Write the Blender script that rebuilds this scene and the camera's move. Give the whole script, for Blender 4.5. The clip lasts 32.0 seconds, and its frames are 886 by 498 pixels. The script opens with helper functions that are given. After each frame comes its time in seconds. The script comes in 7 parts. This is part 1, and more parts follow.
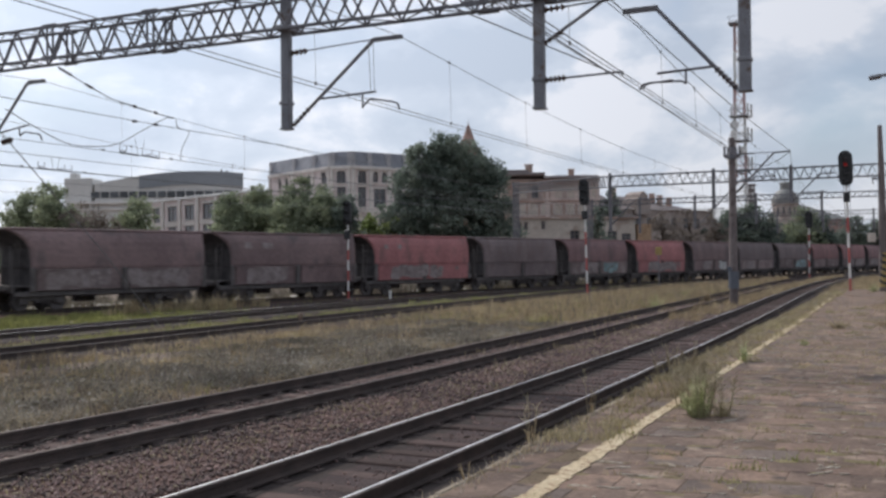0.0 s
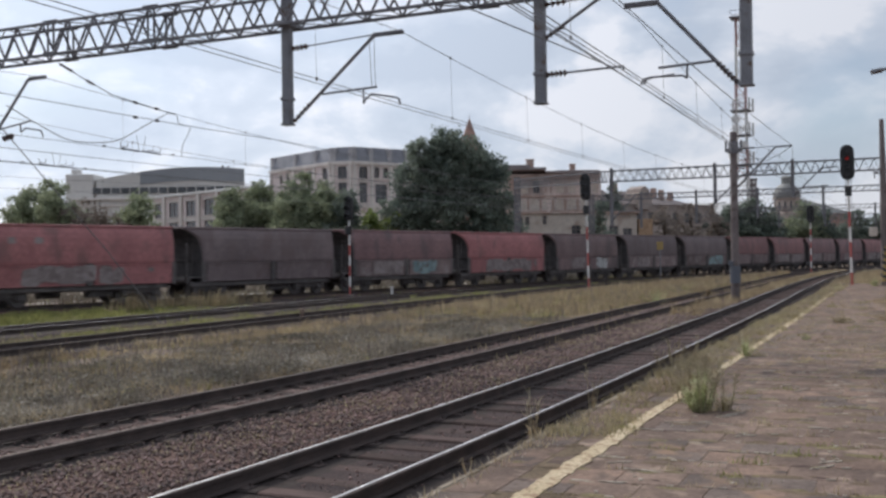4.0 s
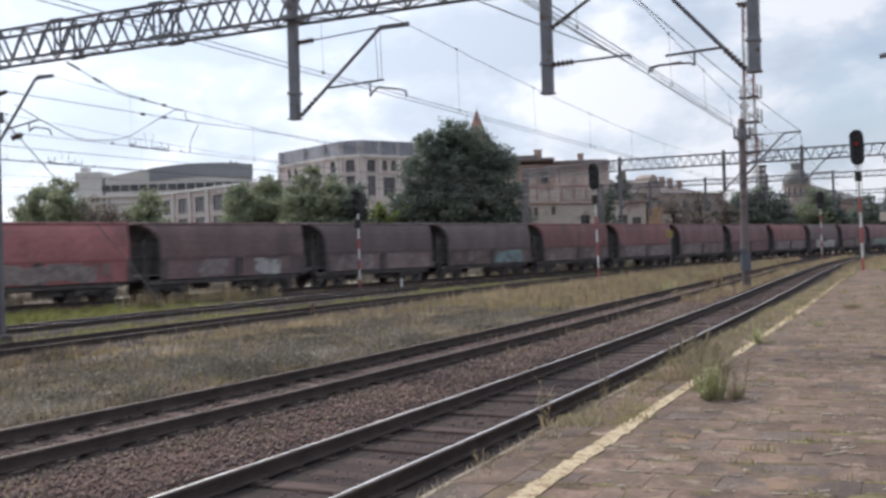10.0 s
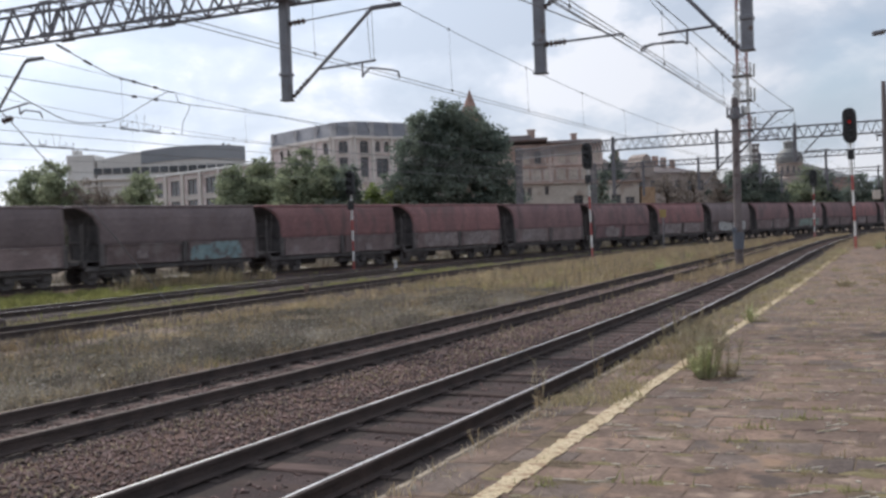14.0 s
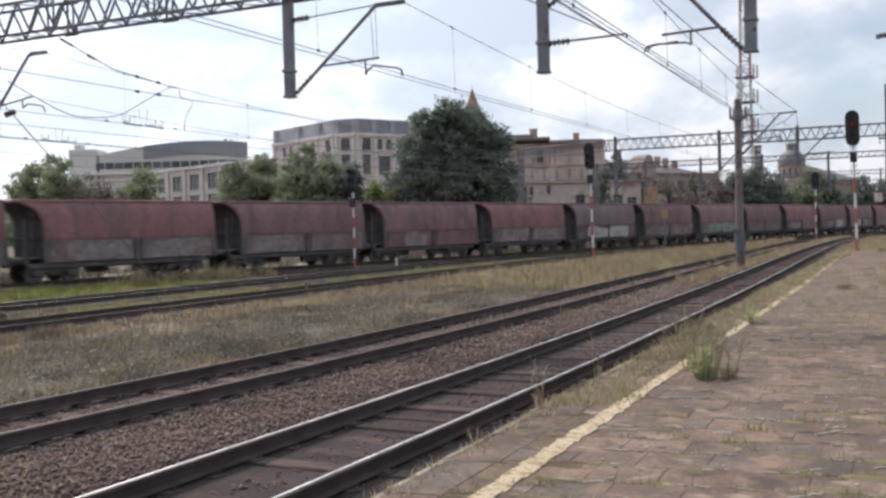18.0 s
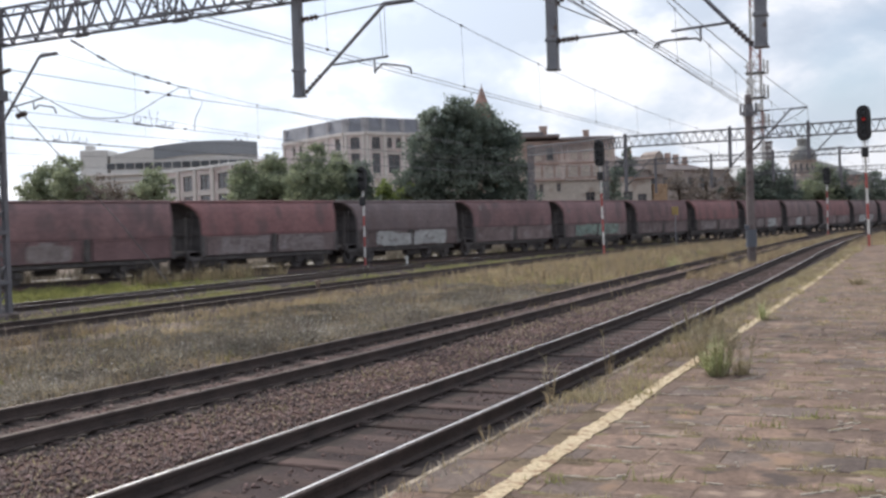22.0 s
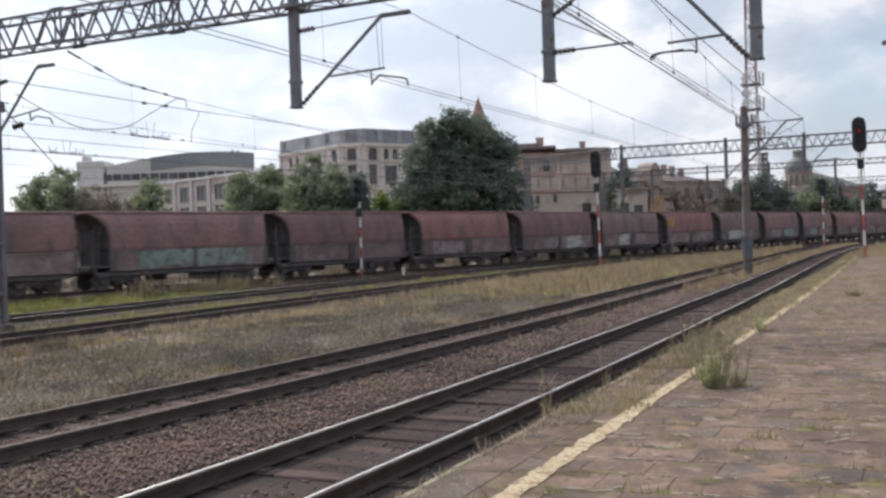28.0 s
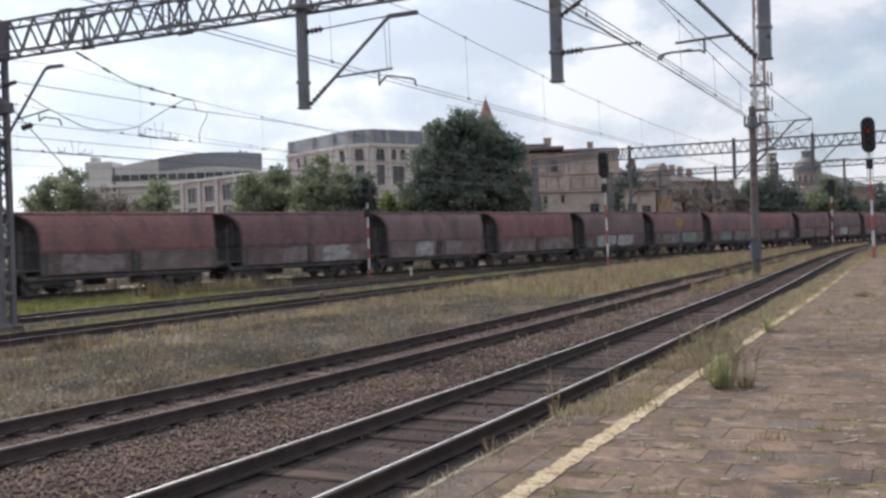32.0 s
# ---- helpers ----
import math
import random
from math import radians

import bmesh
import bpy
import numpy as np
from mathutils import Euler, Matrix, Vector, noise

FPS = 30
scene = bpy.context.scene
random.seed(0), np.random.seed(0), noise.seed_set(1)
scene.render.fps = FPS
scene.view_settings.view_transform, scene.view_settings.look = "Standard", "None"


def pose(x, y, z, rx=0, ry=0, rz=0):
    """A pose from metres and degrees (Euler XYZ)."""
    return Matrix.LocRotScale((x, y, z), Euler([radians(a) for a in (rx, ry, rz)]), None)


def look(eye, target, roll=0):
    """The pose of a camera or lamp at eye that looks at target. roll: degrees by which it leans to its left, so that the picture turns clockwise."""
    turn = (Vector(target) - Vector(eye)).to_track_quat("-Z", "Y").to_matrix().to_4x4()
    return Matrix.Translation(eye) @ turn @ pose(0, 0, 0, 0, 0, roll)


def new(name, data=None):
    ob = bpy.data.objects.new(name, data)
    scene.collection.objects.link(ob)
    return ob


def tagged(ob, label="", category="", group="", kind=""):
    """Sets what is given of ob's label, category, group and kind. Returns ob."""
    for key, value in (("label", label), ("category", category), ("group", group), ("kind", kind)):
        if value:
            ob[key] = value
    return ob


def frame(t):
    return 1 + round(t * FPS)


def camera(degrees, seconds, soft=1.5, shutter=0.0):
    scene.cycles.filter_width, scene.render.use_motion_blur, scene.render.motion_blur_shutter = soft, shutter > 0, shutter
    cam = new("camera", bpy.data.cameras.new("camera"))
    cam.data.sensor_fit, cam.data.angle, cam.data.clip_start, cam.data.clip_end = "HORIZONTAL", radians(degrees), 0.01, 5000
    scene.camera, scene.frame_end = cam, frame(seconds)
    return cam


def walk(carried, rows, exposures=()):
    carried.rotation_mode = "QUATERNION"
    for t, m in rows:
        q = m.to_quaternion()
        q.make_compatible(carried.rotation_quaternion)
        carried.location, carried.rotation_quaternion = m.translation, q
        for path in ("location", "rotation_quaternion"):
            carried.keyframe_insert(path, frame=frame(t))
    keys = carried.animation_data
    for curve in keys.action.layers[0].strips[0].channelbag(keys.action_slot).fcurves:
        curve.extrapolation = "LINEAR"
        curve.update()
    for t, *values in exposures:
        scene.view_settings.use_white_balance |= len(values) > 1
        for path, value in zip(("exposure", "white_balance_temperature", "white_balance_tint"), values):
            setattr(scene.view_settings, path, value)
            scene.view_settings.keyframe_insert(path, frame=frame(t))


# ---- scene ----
EYE = (0.0, 0.0, 2.09)


def aim(yaw, pitch, roll):
    """A pose at the standing point: yaw to the left of the rails, pitch up, horizon rising to the right by roll."""
    return pose(*EYE, 90 + pitch, 0, yaw) @ pose(0, 0, 0, 0, 0, -roll)


cam = camera(48.3, 32.0, soft=2.8, shutter=1.0)
walk(cam, [
    (0.0, aim(24.74, 0.74, 0.60)),
    (0.5, aim(24.87, 0.52, 0.75)),
    (1.0, aim(24.82, 0.65, 0.83)),
    (1.5, aim(24.64, 0.61, 0.89)),
    (2.0, aim(24.78, 0.36, 0.77)),
    (2.5, aim(24.88, 0.40, 0.84)),
    (3.0, aim(24.73, 0.47, 0.71)),
    (3.5, aim(24.74, 0.49, 0.73)),
    (5.5, aim(25.16, 0.13, 0.73)),
    (6.0, aim(25.01, 0.06, 0.88)),
    (6.5, aim(24.91, 0.15, 0.80)),
    (7.0, aim(24.55, 0.35, 0.94)),
    (7.5, aim(24.44, 0.33, 0.85)),
    (8.0, aim(24.55, 0.39, 0.92)),
    (8.5, aim(24.63, 0.20, 1.13)),
    (9.0, aim(25.07, -0.06, 1.26)),
    (9.5, aim(25.73, -0.85, 1.23)),
    (10.0, aim(25.37, 0.01, 1.64)),
    (10.5, aim(23.77, 0.23, 1.85)),
    (11.0, aim(23.35, 0.15, 1.52)),
    (11.5, aim(24.02, -0.29, 1.75)),
    (12.0, aim(24.03, 0.02, 1.95)),
    (12.5, aim(23.85, -0.15, 2.10)),
    (13.0, aim(24.09, -0.56, 1.57)),
    (13.5, aim(24.32, -0.45, 1.29)),
    (14.0, aim(25.04, -1.11, 2.04)),
    (14.5, aim(24.87, -0.94, 2.51)),
    (16.5, aim(24.99, -1.08, 1.90)),
    (17.0, aim(24.70, -1.11, 1.73)),
    (17.5, aim(24.75, -1.14, 1.57)),
    (18.0, aim(25.11, -1.21, 1.42)),
    (18.5, aim(24.84, -1.32, 1.64)),
    (19.0, aim(24.85, -1.35, 1.64)),
    (19.5, aim(24.97, -1.24, 1.55)),
    (20.0, aim(25.33, -1.38, 1.50)),
    (20.5, aim(25.65, -1.15, 1.58)),
    (21.0, aim(25.53, -1.24, 1.60)),
    (21.5, aim(25.67, -1.15, 1.41)),
    (22.0, aim(25.71, -1.30, 1.80)),
    (22.5, aim(25.58, -1.31, 1.85)),
    (23.0, aim(25.54, -1.18, 1.83)),
    (23.5, aim(25.51, -1.20, 1.88)),
    (24.0, aim(25.70, -1.25, 1.85)),
    (24.5, aim(25.45, -1.34, 1.67)),
    (25.0, aim(25.46, -1.27, 1.80)),
    (25.5, aim(25.47, -1.25, 2.04)),
    (27.5, aim(25.53, -0.85, 1.88)),
    (28.0, aim(25.49, -0.66, 1.77)),
    (28.5, aim(25.55, -0.82, 1.84)),
    (29.0, aim(25.63, -0.84, 1.68)),
    (29.5, aim(25.69, -0.98, 1.52)),
    (30.0, aim(25.70, -0.81, 1.56)),
    (30.5, aim(25.55, -0.57, 1.80)),
    (31.0, aim(25.65, -0.35, 1.58)),
    (31.5, aim(25.86, -0.40, 1.58)),
    (32.0, aim(25.93, -0.62, 1.77)),
], exposures=[(0.0, 0.18, 6500, 10), (8.0, 0.2, 6500, 10), (9.2, 0.22, 6500, 10), (10.0, 0.45, 6500, 10), (10.8, 0.24, 6500, 10), (14.5, 0.37, 6550, 10), (18.0, 0.55, 6650, 10),
              (25.0, 0.58, 6650, 10), (28.0, 0.48, 6700, 10), (32.0, 0.43, 6650, 10)])

# ---- light ----
SUN_AZ, SUN_EL = radians(-64), radians(41)
world = bpy.data.worlds.new("sky")
scene.world = world
world.use_nodes = True
wn, wl = world.node_tree.nodes, world.node_tree.links
wn.clear()
w_out = wn.new("ShaderNodeOutputWorld")
w_bg = wn.new("ShaderNodeBackground")
w_sky = wn.new("ShaderNodeTexSky")
w_sky.sky_type, w_sky.sun_disc = "NISHITA", False
w_sky.sun_elevation, w_sky.sun_rotation = SUN_EL, SUN_AZ
w_sky.air_density, w_sky.dust_density, w_sky.ozone_density = 1.0, 1.2, 2.0
w_co = wn.new("ShaderNodeTexCoord")
w_noise = wn.new("ShaderNodeTexNoise")
w_noise.inputs["Scale"].default_value, w_noise.inputs["Detail"].default_value = 3.0, 10
w_noise.inputs["Roughness"].default_value, w_noise.inputs["Distortion"].default_value = 0.5, 0.3
w_ramp = wn.new("ShaderNodeValToRGB")
w_ramp.color_ramp.elements[0].position, w_ramp.color_ramp.elements[1].position = 0.30, 0.48
w_ramp.color_ramp.elements[0].color = (0.5, 0.5, 0.5, 1)
w_ramp.color_ramp.elements[1].color = (0.94, 0.94, 0.94, 1)
w_cl = wn.new("ShaderNodeTexNoise")
w_cl.inputs["Scale"].default_value, w_cl.inputs["Detail"].default_value = 8.5, 12
w_cl.inputs["Roughness"].default_value, w_cl.inputs["Distortion"].default_value = 0.56, 0.25
w_shade = wn.new("ShaderNodeValToRGB")
w_shade.color_ramp.elements[0].position, w_shade.color_ramp.elements[1].position = 0.42, 0.58
w_shade.color_ramp.elements[0].color = (4.9, 5.55, 6.65, 1)
w_shade.color_ramp.elements[1].color = (7.6, 7.85, 8.6, 1)
w_knee = w_shade.color_ramp.elements.new(0.505)
w_knee.color = (5.75, 6.35, 7.4, 1)
# thin cloud is brighter towards the sun
w_dot = wn.new("ShaderNodeVectorMath")
w_dot.operation = "DOT_PRODUCT"
w_dot.inputs[1].default_value = (math.sin(SUN_AZ) * math.cos(SUN_EL), math.cos(SUN_AZ) * math.cos(SUN_EL), math.sin(SUN_EL))
w_pos = wn.new("ShaderNodeMath")
w_pos.operation, w_pos.inputs[1].default_value = "MAXIMUM", 0.0
w_pow = wn.new("ShaderNodeMath")
w_pow.operation, w_pow.inputs[1].default_value = "POWER", 4.0
w_gain = wn.new("ShaderNodeMath")
w_gain.operation, w_gain.inputs[1].default_value, w_gain.inputs[2].default_value = "MULTIPLY_ADD", 1.2, 0.88
w_lit = wn.new("ShaderNodeVectorMath")
w_lit.operation = "SCALE"
w_mix = wn.new("ShaderNodeMix")
w_mix.data_type = "RGBA"
w_sq = wn.new("ShaderNodeMapping")
w_sq.inputs["Scale"].default_value, w_sq.inputs["Location"].default_value = (1.0, 1.0, 1.9), (0.35, 0.1, 0.2)
wl.new(w_co.outputs["Generated"], w_sq.inputs["Vector"])
wl.new(w_sq.outputs[0], w_noise.inputs["Vector"])
wl.new(w_sq.outputs[0], w_cl.inputs["Vector"])


def w_math(op, a, b, c=None):
    """A math node of the sky; a, b and c are sockets or numbers."""
    nd = wn.new("ShaderNodeMath")
    nd.operation = op
    for k, v in enumerate((a, b) if c is None else (a, b, c)):
        if isinstance(v, (int, float)):
            nd.inputs[k].default_value = v
        else:
            wl.new(v, nd.inputs[k])
    return nd.outputs[0]


# the cloud masses over the town and the gaps between them: degrees west of north, elevation, radius, density in hundredths
CLOUDS = [(14.4, 11.1, 2.2, 9), (15.7, 9.3, 2.5, 8), (8.5, 11.5, 2.6, 9), (4.3, 13.0, 2.8, 10), (9.8, 9.5, 2.2, 6), (19.5, 7.6, 2.5, 7), (15.8, 5.9, 2.5, 7),
          (11.1, 5.7, 3.0, 5), (29.8, 6.6, 3.7, 4), (42.9, 5.5, 4.5, 4), (37.0, 9.5, 2.5, 4), (18.0, 10.6, 2.2, -6), (12.5, 13.2, 2.2, -12), (22.2, 12.2, 3.5, -8),
          (30.4, 12.2, 3.8, -8), (44.4, 9.8, 3.5, -8), (39.8, 9.2, 2.6, -6), (3.6, 8.2, 3.5, -7), (26.8, 9.0, 2.5, -5), (40.5, 13.0, 3.5, -6)]
# ragged edges: the direction is bent a little by a finer noise
w_rag = wn.new("ShaderNodeTexNoise")
w_rag.inputs["Scale"].default_value, w_rag.inputs["Detail"].default_value = 14.0, 6
w_bend = wn.new("ShaderNodeVectorMath")
w_bend.operation, w_bend.inputs[1].default_value, w_bend.inputs[2].default_value = "MULTIPLY_ADD", (0.16, 0.16, 0.12), (-0.08, -0.08, -0.06)
w_dir = wn.new("ShaderNodeVectorMath")
w_dir.operation = "ADD"
w_unit = wn.new("ShaderNodeVectorMath")
w_unit.operation = "NORMALIZE"
wl.new(w_sq.outputs[0], w_rag.inputs["Vector"])
wl.new(w_rag.outputs["Color"], w_bend.inputs[0])
wl.new(w_co.outputs["Generated"], w_dir.inputs[0])
wl.new(w_bend.outputs[0], w_dir.inputs[1])
wl.new(w_dir.outputs[0], w_unit.inputs[0])
mass = 0.0
for az, el, rad, dens in CLOUDS:
    az, el, rad = radians(az), radians(el), radians(rad)
    near = wn.new("ShaderNodeVectorMath")
    near.operation, near.inputs[1].default_value = "DOT_PRODUCT", (-math.sin(az) * math.cos(el), math.cos(az) * math.cos(el), math.sin(el))
    wl.new(w_unit.outputs[0], near.inputs[0])
    bulk = w_math("POWER", w_math("MAXIMUM", near.outputs["Value"], 0.0), 1.0 / (1.0 - math.cos(rad)))
    mass = w_math("MULTIPLY_ADD", bulk, dens / 100.0, mass)
wl.new(w_math("MULTIPLY_ADD", mass, 1.5, w_noise.outputs["Fac"]), w_ramp.inputs[0])
wl.new(w_math("ADD", w_math("MULTIPLY_ADD", w_cl.outputs["Fac"], 0.65, 0.175), mass), w_shade.inputs[0])
wl.new(w_ramp.outputs["Color"], w_mix.inputs["Factor"])
wl.new(w_sky.outputs[0], w_mix.inputs["A"])
wl.new(w_co.outputs["Generated"], w_dot.inputs[0])
wl.new(w_dot.outputs["Value"], w_pos.inputs[0])
wl.new(w_pos.outputs[0], w_pow.inputs[0])
wl.new(w_pow.outputs[0], w_gain.inputs[0])
wl.new(w_shade.outputs[0], w_lit.inputs[0])
wl.new(w_gain.outputs[0], w_lit.inputs["Scale"])
wl.new(w_lit.outputs[0], w_mix.inputs["B"])
wl.new(w_mix.outputs["Result"], w_bg.inputs["Color"])
w_bg.inputs["Strength"].default_value = 0.09
wl.new(w_bg.outputs[0], w_out.inputs[0])

sun = new("sun", bpy.data.lights.new("sun", "SUN"))
sun.data.energy, sun.data.angle, sun.data.color = 2.0, radians(3.0), (1.0, 0.945, 0.87)
sun.matrix_world = look((0, 0, 60), (-math.sin(SUN_AZ) * 10 * math.cos(SUN_EL), -math.cos(SUN_AZ) * 10 * math.cos(SUN_EL), 60 - 10 * math.sin(SUN_EL)))


# ---- materials ----
def surface(name, dark, light, scale=3.0, rough=0.85, bump=0.3, fine=30.0, metal=0.0, spread=0.0, wear=None, stretch=(1, 1, 1), bump_dist=0.02, translucent=0.0, local=False, grain=0.28):
    """A node material: two tones by coarse noise, fine grain and relief, an optional wear colour in patches, and a random tone from object to object."""
    m = bpy.data.materials.new(name)
    m.use_nodes = True
    n, l = m.node_tree.nodes, m.node_tree.links
    bsdf = n["Principled BSDF"]
    co, mp = n.new("ShaderNodeTexCoord"), n.new("ShaderNodeMapping")
    mp.inputs["Scale"].default_value = stretch
    if local:
        oi, off = n.new("ShaderNodeObjectInfo"), n.new("ShaderNodeVectorMath")
        off.operation = "MULTIPLY_ADD"
        off.inputs[1].default_value = (37.0, 11.0, 5.0)
        l.new(oi.outputs["Random"], off.inputs[0])
        l.new(co.outputs["Object"], off.inputs[2])
        l.new(off.outputs[0], mp.inputs["Vector"])
    else:
        pos = n.new("ShaderNodeNewGeometry")
        l.new(pos.outputs["Position"], mp.inputs["Vector"])
    big, small = n.new("ShaderNodeTexNoise"), n.new("ShaderNodeTexNoise")
    for node, s, d in ((big, scale, 5), (small, fine, 6)):
        node.inputs["Scale"].default_value, node.inputs["Detail"].default_value = s, d
        l.new(mp.outputs[0], node.inputs["Vector"])
    ramp = n.new("ShaderNodeValToRGB")
    ramp.color_ramp.elements[0].position, ramp.color_ramp.elements[1].position = 0.33, 0.67
    ramp.color_ramp.elements[0].color, ramp.color_ramp.elements[1].color = (*dark, 1), (*light, 1)
    l.new(big.outputs["Fac"], ramp.inputs[0])
    tone = n.new("ShaderNodeMapRange")
    tone.inputs["From Min"].default_value, tone.inputs["From Max"].default_value = 0.3, 0.7
    tone.inputs["To Min"].default_value, tone.inputs["To Max"].default_value = 1 - grain, 1 + grain
    l.new(small.outputs["Fac"], tone.inputs["Value"])
    mul = n.new("ShaderNodeVectorMath")
    mul.operation = "SCALE"
    l.new(ramp.outputs[0], mul.inputs[0])
    l.new(tone.outputs[0], mul.inputs["Scale"])
    last = mul.outputs[0]
    if wear:
        colour, amount, wscale = wear
        wn_ = n.new("ShaderNodeTexNoise")
        wn_.inputs["Scale"].default_value, wn_.inputs["Detail"].default_value = wscale, 7
        l.new(mp.outputs[0], wn_.inputs["Vector"])
        wr = n.new("ShaderNodeMapRange")
        wr.inputs["From Min"].default_value, wr.inputs["From Max"].default_value = 0.62 - amount * 0.25, 0.72 - amount * 0.2
        l.new(wn_.outputs["Fac"], wr.inputs["Value"])
        wm = n.new("ShaderNodeMix")
        wm.data_type = "RGBA"
        l.new(wr.outputs[0], wm.inputs["Factor"])
        l.new(last, wm.inputs["A"])
        wm.inputs["B"].default_value = (*colour, 1)
        last = wm.outputs["Result"]
    if spread:
        info, sp, mul2 = n.new("ShaderNodeObjectInfo"), n.new("ShaderNodeMapRange"), n.new("ShaderNodeVectorMath")
        sp.inputs["To Min"].default_value, sp.inputs["To Max"].default_value = 1 - spread, 1 + spread
        l.new(info.outputs["Random"], sp.inputs["Value"])
        mul2.operation = "SCALE"
        l.new(last, mul2.inputs[0])
        l.new(sp.outputs[0], mul2.inputs["Scale"])
        last = mul2.outputs[0]
    l.new(last, bsdf.inputs["Base Color"])
    bsdf.inputs["Metallic"].default_value = metal
    if metal == 0 and rough >= 0.8:
        bsdf.inputs["Specular IOR Level"].default_value = 0.12
    rr = n.new("ShaderNodeMapRange")
    rr.inputs["To Min"].default_value, rr.inputs["To Max"].default_value = max(0.05, rough - 0.12), min(1, rough + 0.12)
    l.new(small.outputs["Fac"], rr.inputs["Value"])
    l.new(rr.outputs[0], bsdf.inputs["Roughness"])
    if bump:
        bp = n.new("ShaderNodeBump")
        bp.inputs["Strength"].default_value, bp.inputs["Distance"].default_value = bump, bump_dist
        l.new(small.outputs["Fac"], bp.inputs["Height"])
        l.new(bp.outputs[0], bsdf.inputs["Normal"])
    if translucent > 0:
        bsdf.inputs["Subsurface Weight"].default_value = 0.0
        tr, ms, out = n.new("ShaderNodeBsdfTranslucent"), n.new("ShaderNodeMixShader"), n["Material Output"]
        l.new(last, tr.inputs["Color"])
        ms.inputs[0].default_value = translucent
        l.new(bsdf.outputs[0], ms.inputs[1])
        l.new(tr.outputs[0], ms.inputs[2])
        l.new(ms.outputs[0], out.inputs["Surface"])
    return m


def leafy(name, dark, light, translucent=0.3, vary=(0.6, 1.4), scale=0.35, fine=2.5):
    """Foliage: tone varied from leaf to leaf and by clump."""
    m = surface(name, dark, light, scale=scale, rough=0.75, bump=0, fine=fine, translucent=translucent)
    n, l = m.node_tree.nodes, m.node_tree.links
    geo, sp, mul = n.new("ShaderNodeNewGeometry"), n.new("ShaderNodeMapRange"), n.new("ShaderNodeVectorMath")
    sp.inputs["To Min"].default_value, sp.inputs["To Max"].default_value = vary
    l.new(geo.outputs["Random Per Island"], sp.inputs["Value"])
    mul.operation = "SCALE"
    old = n["Principled BSDF"].inputs["Base Color"].links[0].from_socket
    l.new(old, mul.inputs[0])
    l.new(sp.outputs[0], mul.inputs["Scale"])
    for link in list(old.links):
        if link.to_node != mul:
            l.new(mul.outputs[0], link.to_socket)
    return m


M_GROUND = surface("dry_earth_and_grass", (0.14, 0.105, 0.086), (0.215, 0.165, 0.132), 0.5, 0.95, 0.6, 9.0, wear=((0.16, 0.135, 0.091), 0.4, 0.9))
M_BALLAST = surface("rusty_ballast", (0.088, 0.055, 0.047), (0.16, 0.102, 0.086), 1.2, 0.95, 1.0, 26.0, wear=((0.2, 0.135, 0.112), 0.22, 34.0))
M_BEDDARK = surface("oil_stained_ballast", (0.04, 0.03, 0.030), (0.076, 0.055, 0.054), 1.2, 0.9, 1.0, 26.0, wear=((0.12, 0.083, 0.073), 0.16, 30.0))
M_BYRAIL = surface("near_black_ballast", (0.04, 0.033, 0.031), (0.068, 0.054, 0.05), 1.4, 0.95, 0.9, 26.0)
M_RAIL_SIDE = surface("rusted_rail", (0.065, 0.053, 0.05), (0.1, 0.077, 0.07), 3.0, 0.8, 0.3, 60.0)
M_RAIL_TOP = surface("polished_rail_head", (0.8, 0.795, 0.79), (0.9, 0.895, 0.89), 2.0, 0.5, 0.05, 40.0, metal=1.0, stretch=(1, 0.05, 1))
M_RAIL_DULL = surface("dull_rail_head", (0.16, 0.12, 0.10), (0.26, 0.21, 0.18), 2.0, 0.5, 0.1, 40.0, metal=0.6, stretch=(1, 0.1, 1))
M_SLEEPER = surface("oiled_timber", (0.06, 0.043, 0.039), (0.115, 0.08, 0.072), 2.0, 0.9, 0.5, 22.0, spread=0.3, stretch=(0.25, 1, 1))
M_STEEL = surface("painted_grey_steel", (0.16, 0.165, 0.185), (0.225, 0.23, 0.25), 1.5, 0.6, 0.1, 30.0, wear=((0.10, 0.06, 0.04), 0.15, 4.0))
M_DARKSTEEL = surface("dark_weathered_steel", (0.125, 0.123, 0.135), (0.18, 0.175, 0.19), 1.5, 0.7, 0.1, 30.0)
M_WIRE = surface("weathered_copper_wire", (0.13, 0.13, 0.135), (0.19, 0.19, 0.195), 1.0, 0.6, 0, 20.0)
M_INSUL = surface("brown_glazed_porcelain", (0.045, 0.03, 0.027), (0.08, 0.05, 0.04), 3.0, 0.25, 0, 30.0)
M_CONCRETE = surface("weathered_concrete", (0.139, 0.118, 0.116), (0.221, 0.188, 0.184), 1.0, 0.9, 0.3, 25.0, wear=((0.107, 0.085, 0.080), 0.3, 2.0))
M_NOSE = surface("pale_worn_edge_concrete", (0.25, 0.2, 0.15), (0.38, 0.32, 0.25), 1.6, 0.92, 0.4, 28.0, spread=0.15, wear=((0.15, 0.12, 0.085), 0.5, 3.0))
M_SLAB = surface("worn_concrete_slab", (0.131, 0.095, 0.079), (0.237, 0.169, 0.134), 1.6, 0.92, 0.5, 24.0, spread=0.12, wear=((0.314, 0.237, 0.186), 0.25, 3.4))
M_SLAB2 = surface("ochre_stained_slab", (0.157, 0.110, 0.088), (0.275, 0.190, 0.147), 1.6, 0.92, 0.5, 24.0, spread=0.09, wear=((0.100, 0.079, 0.070), 0.3, 2.6))
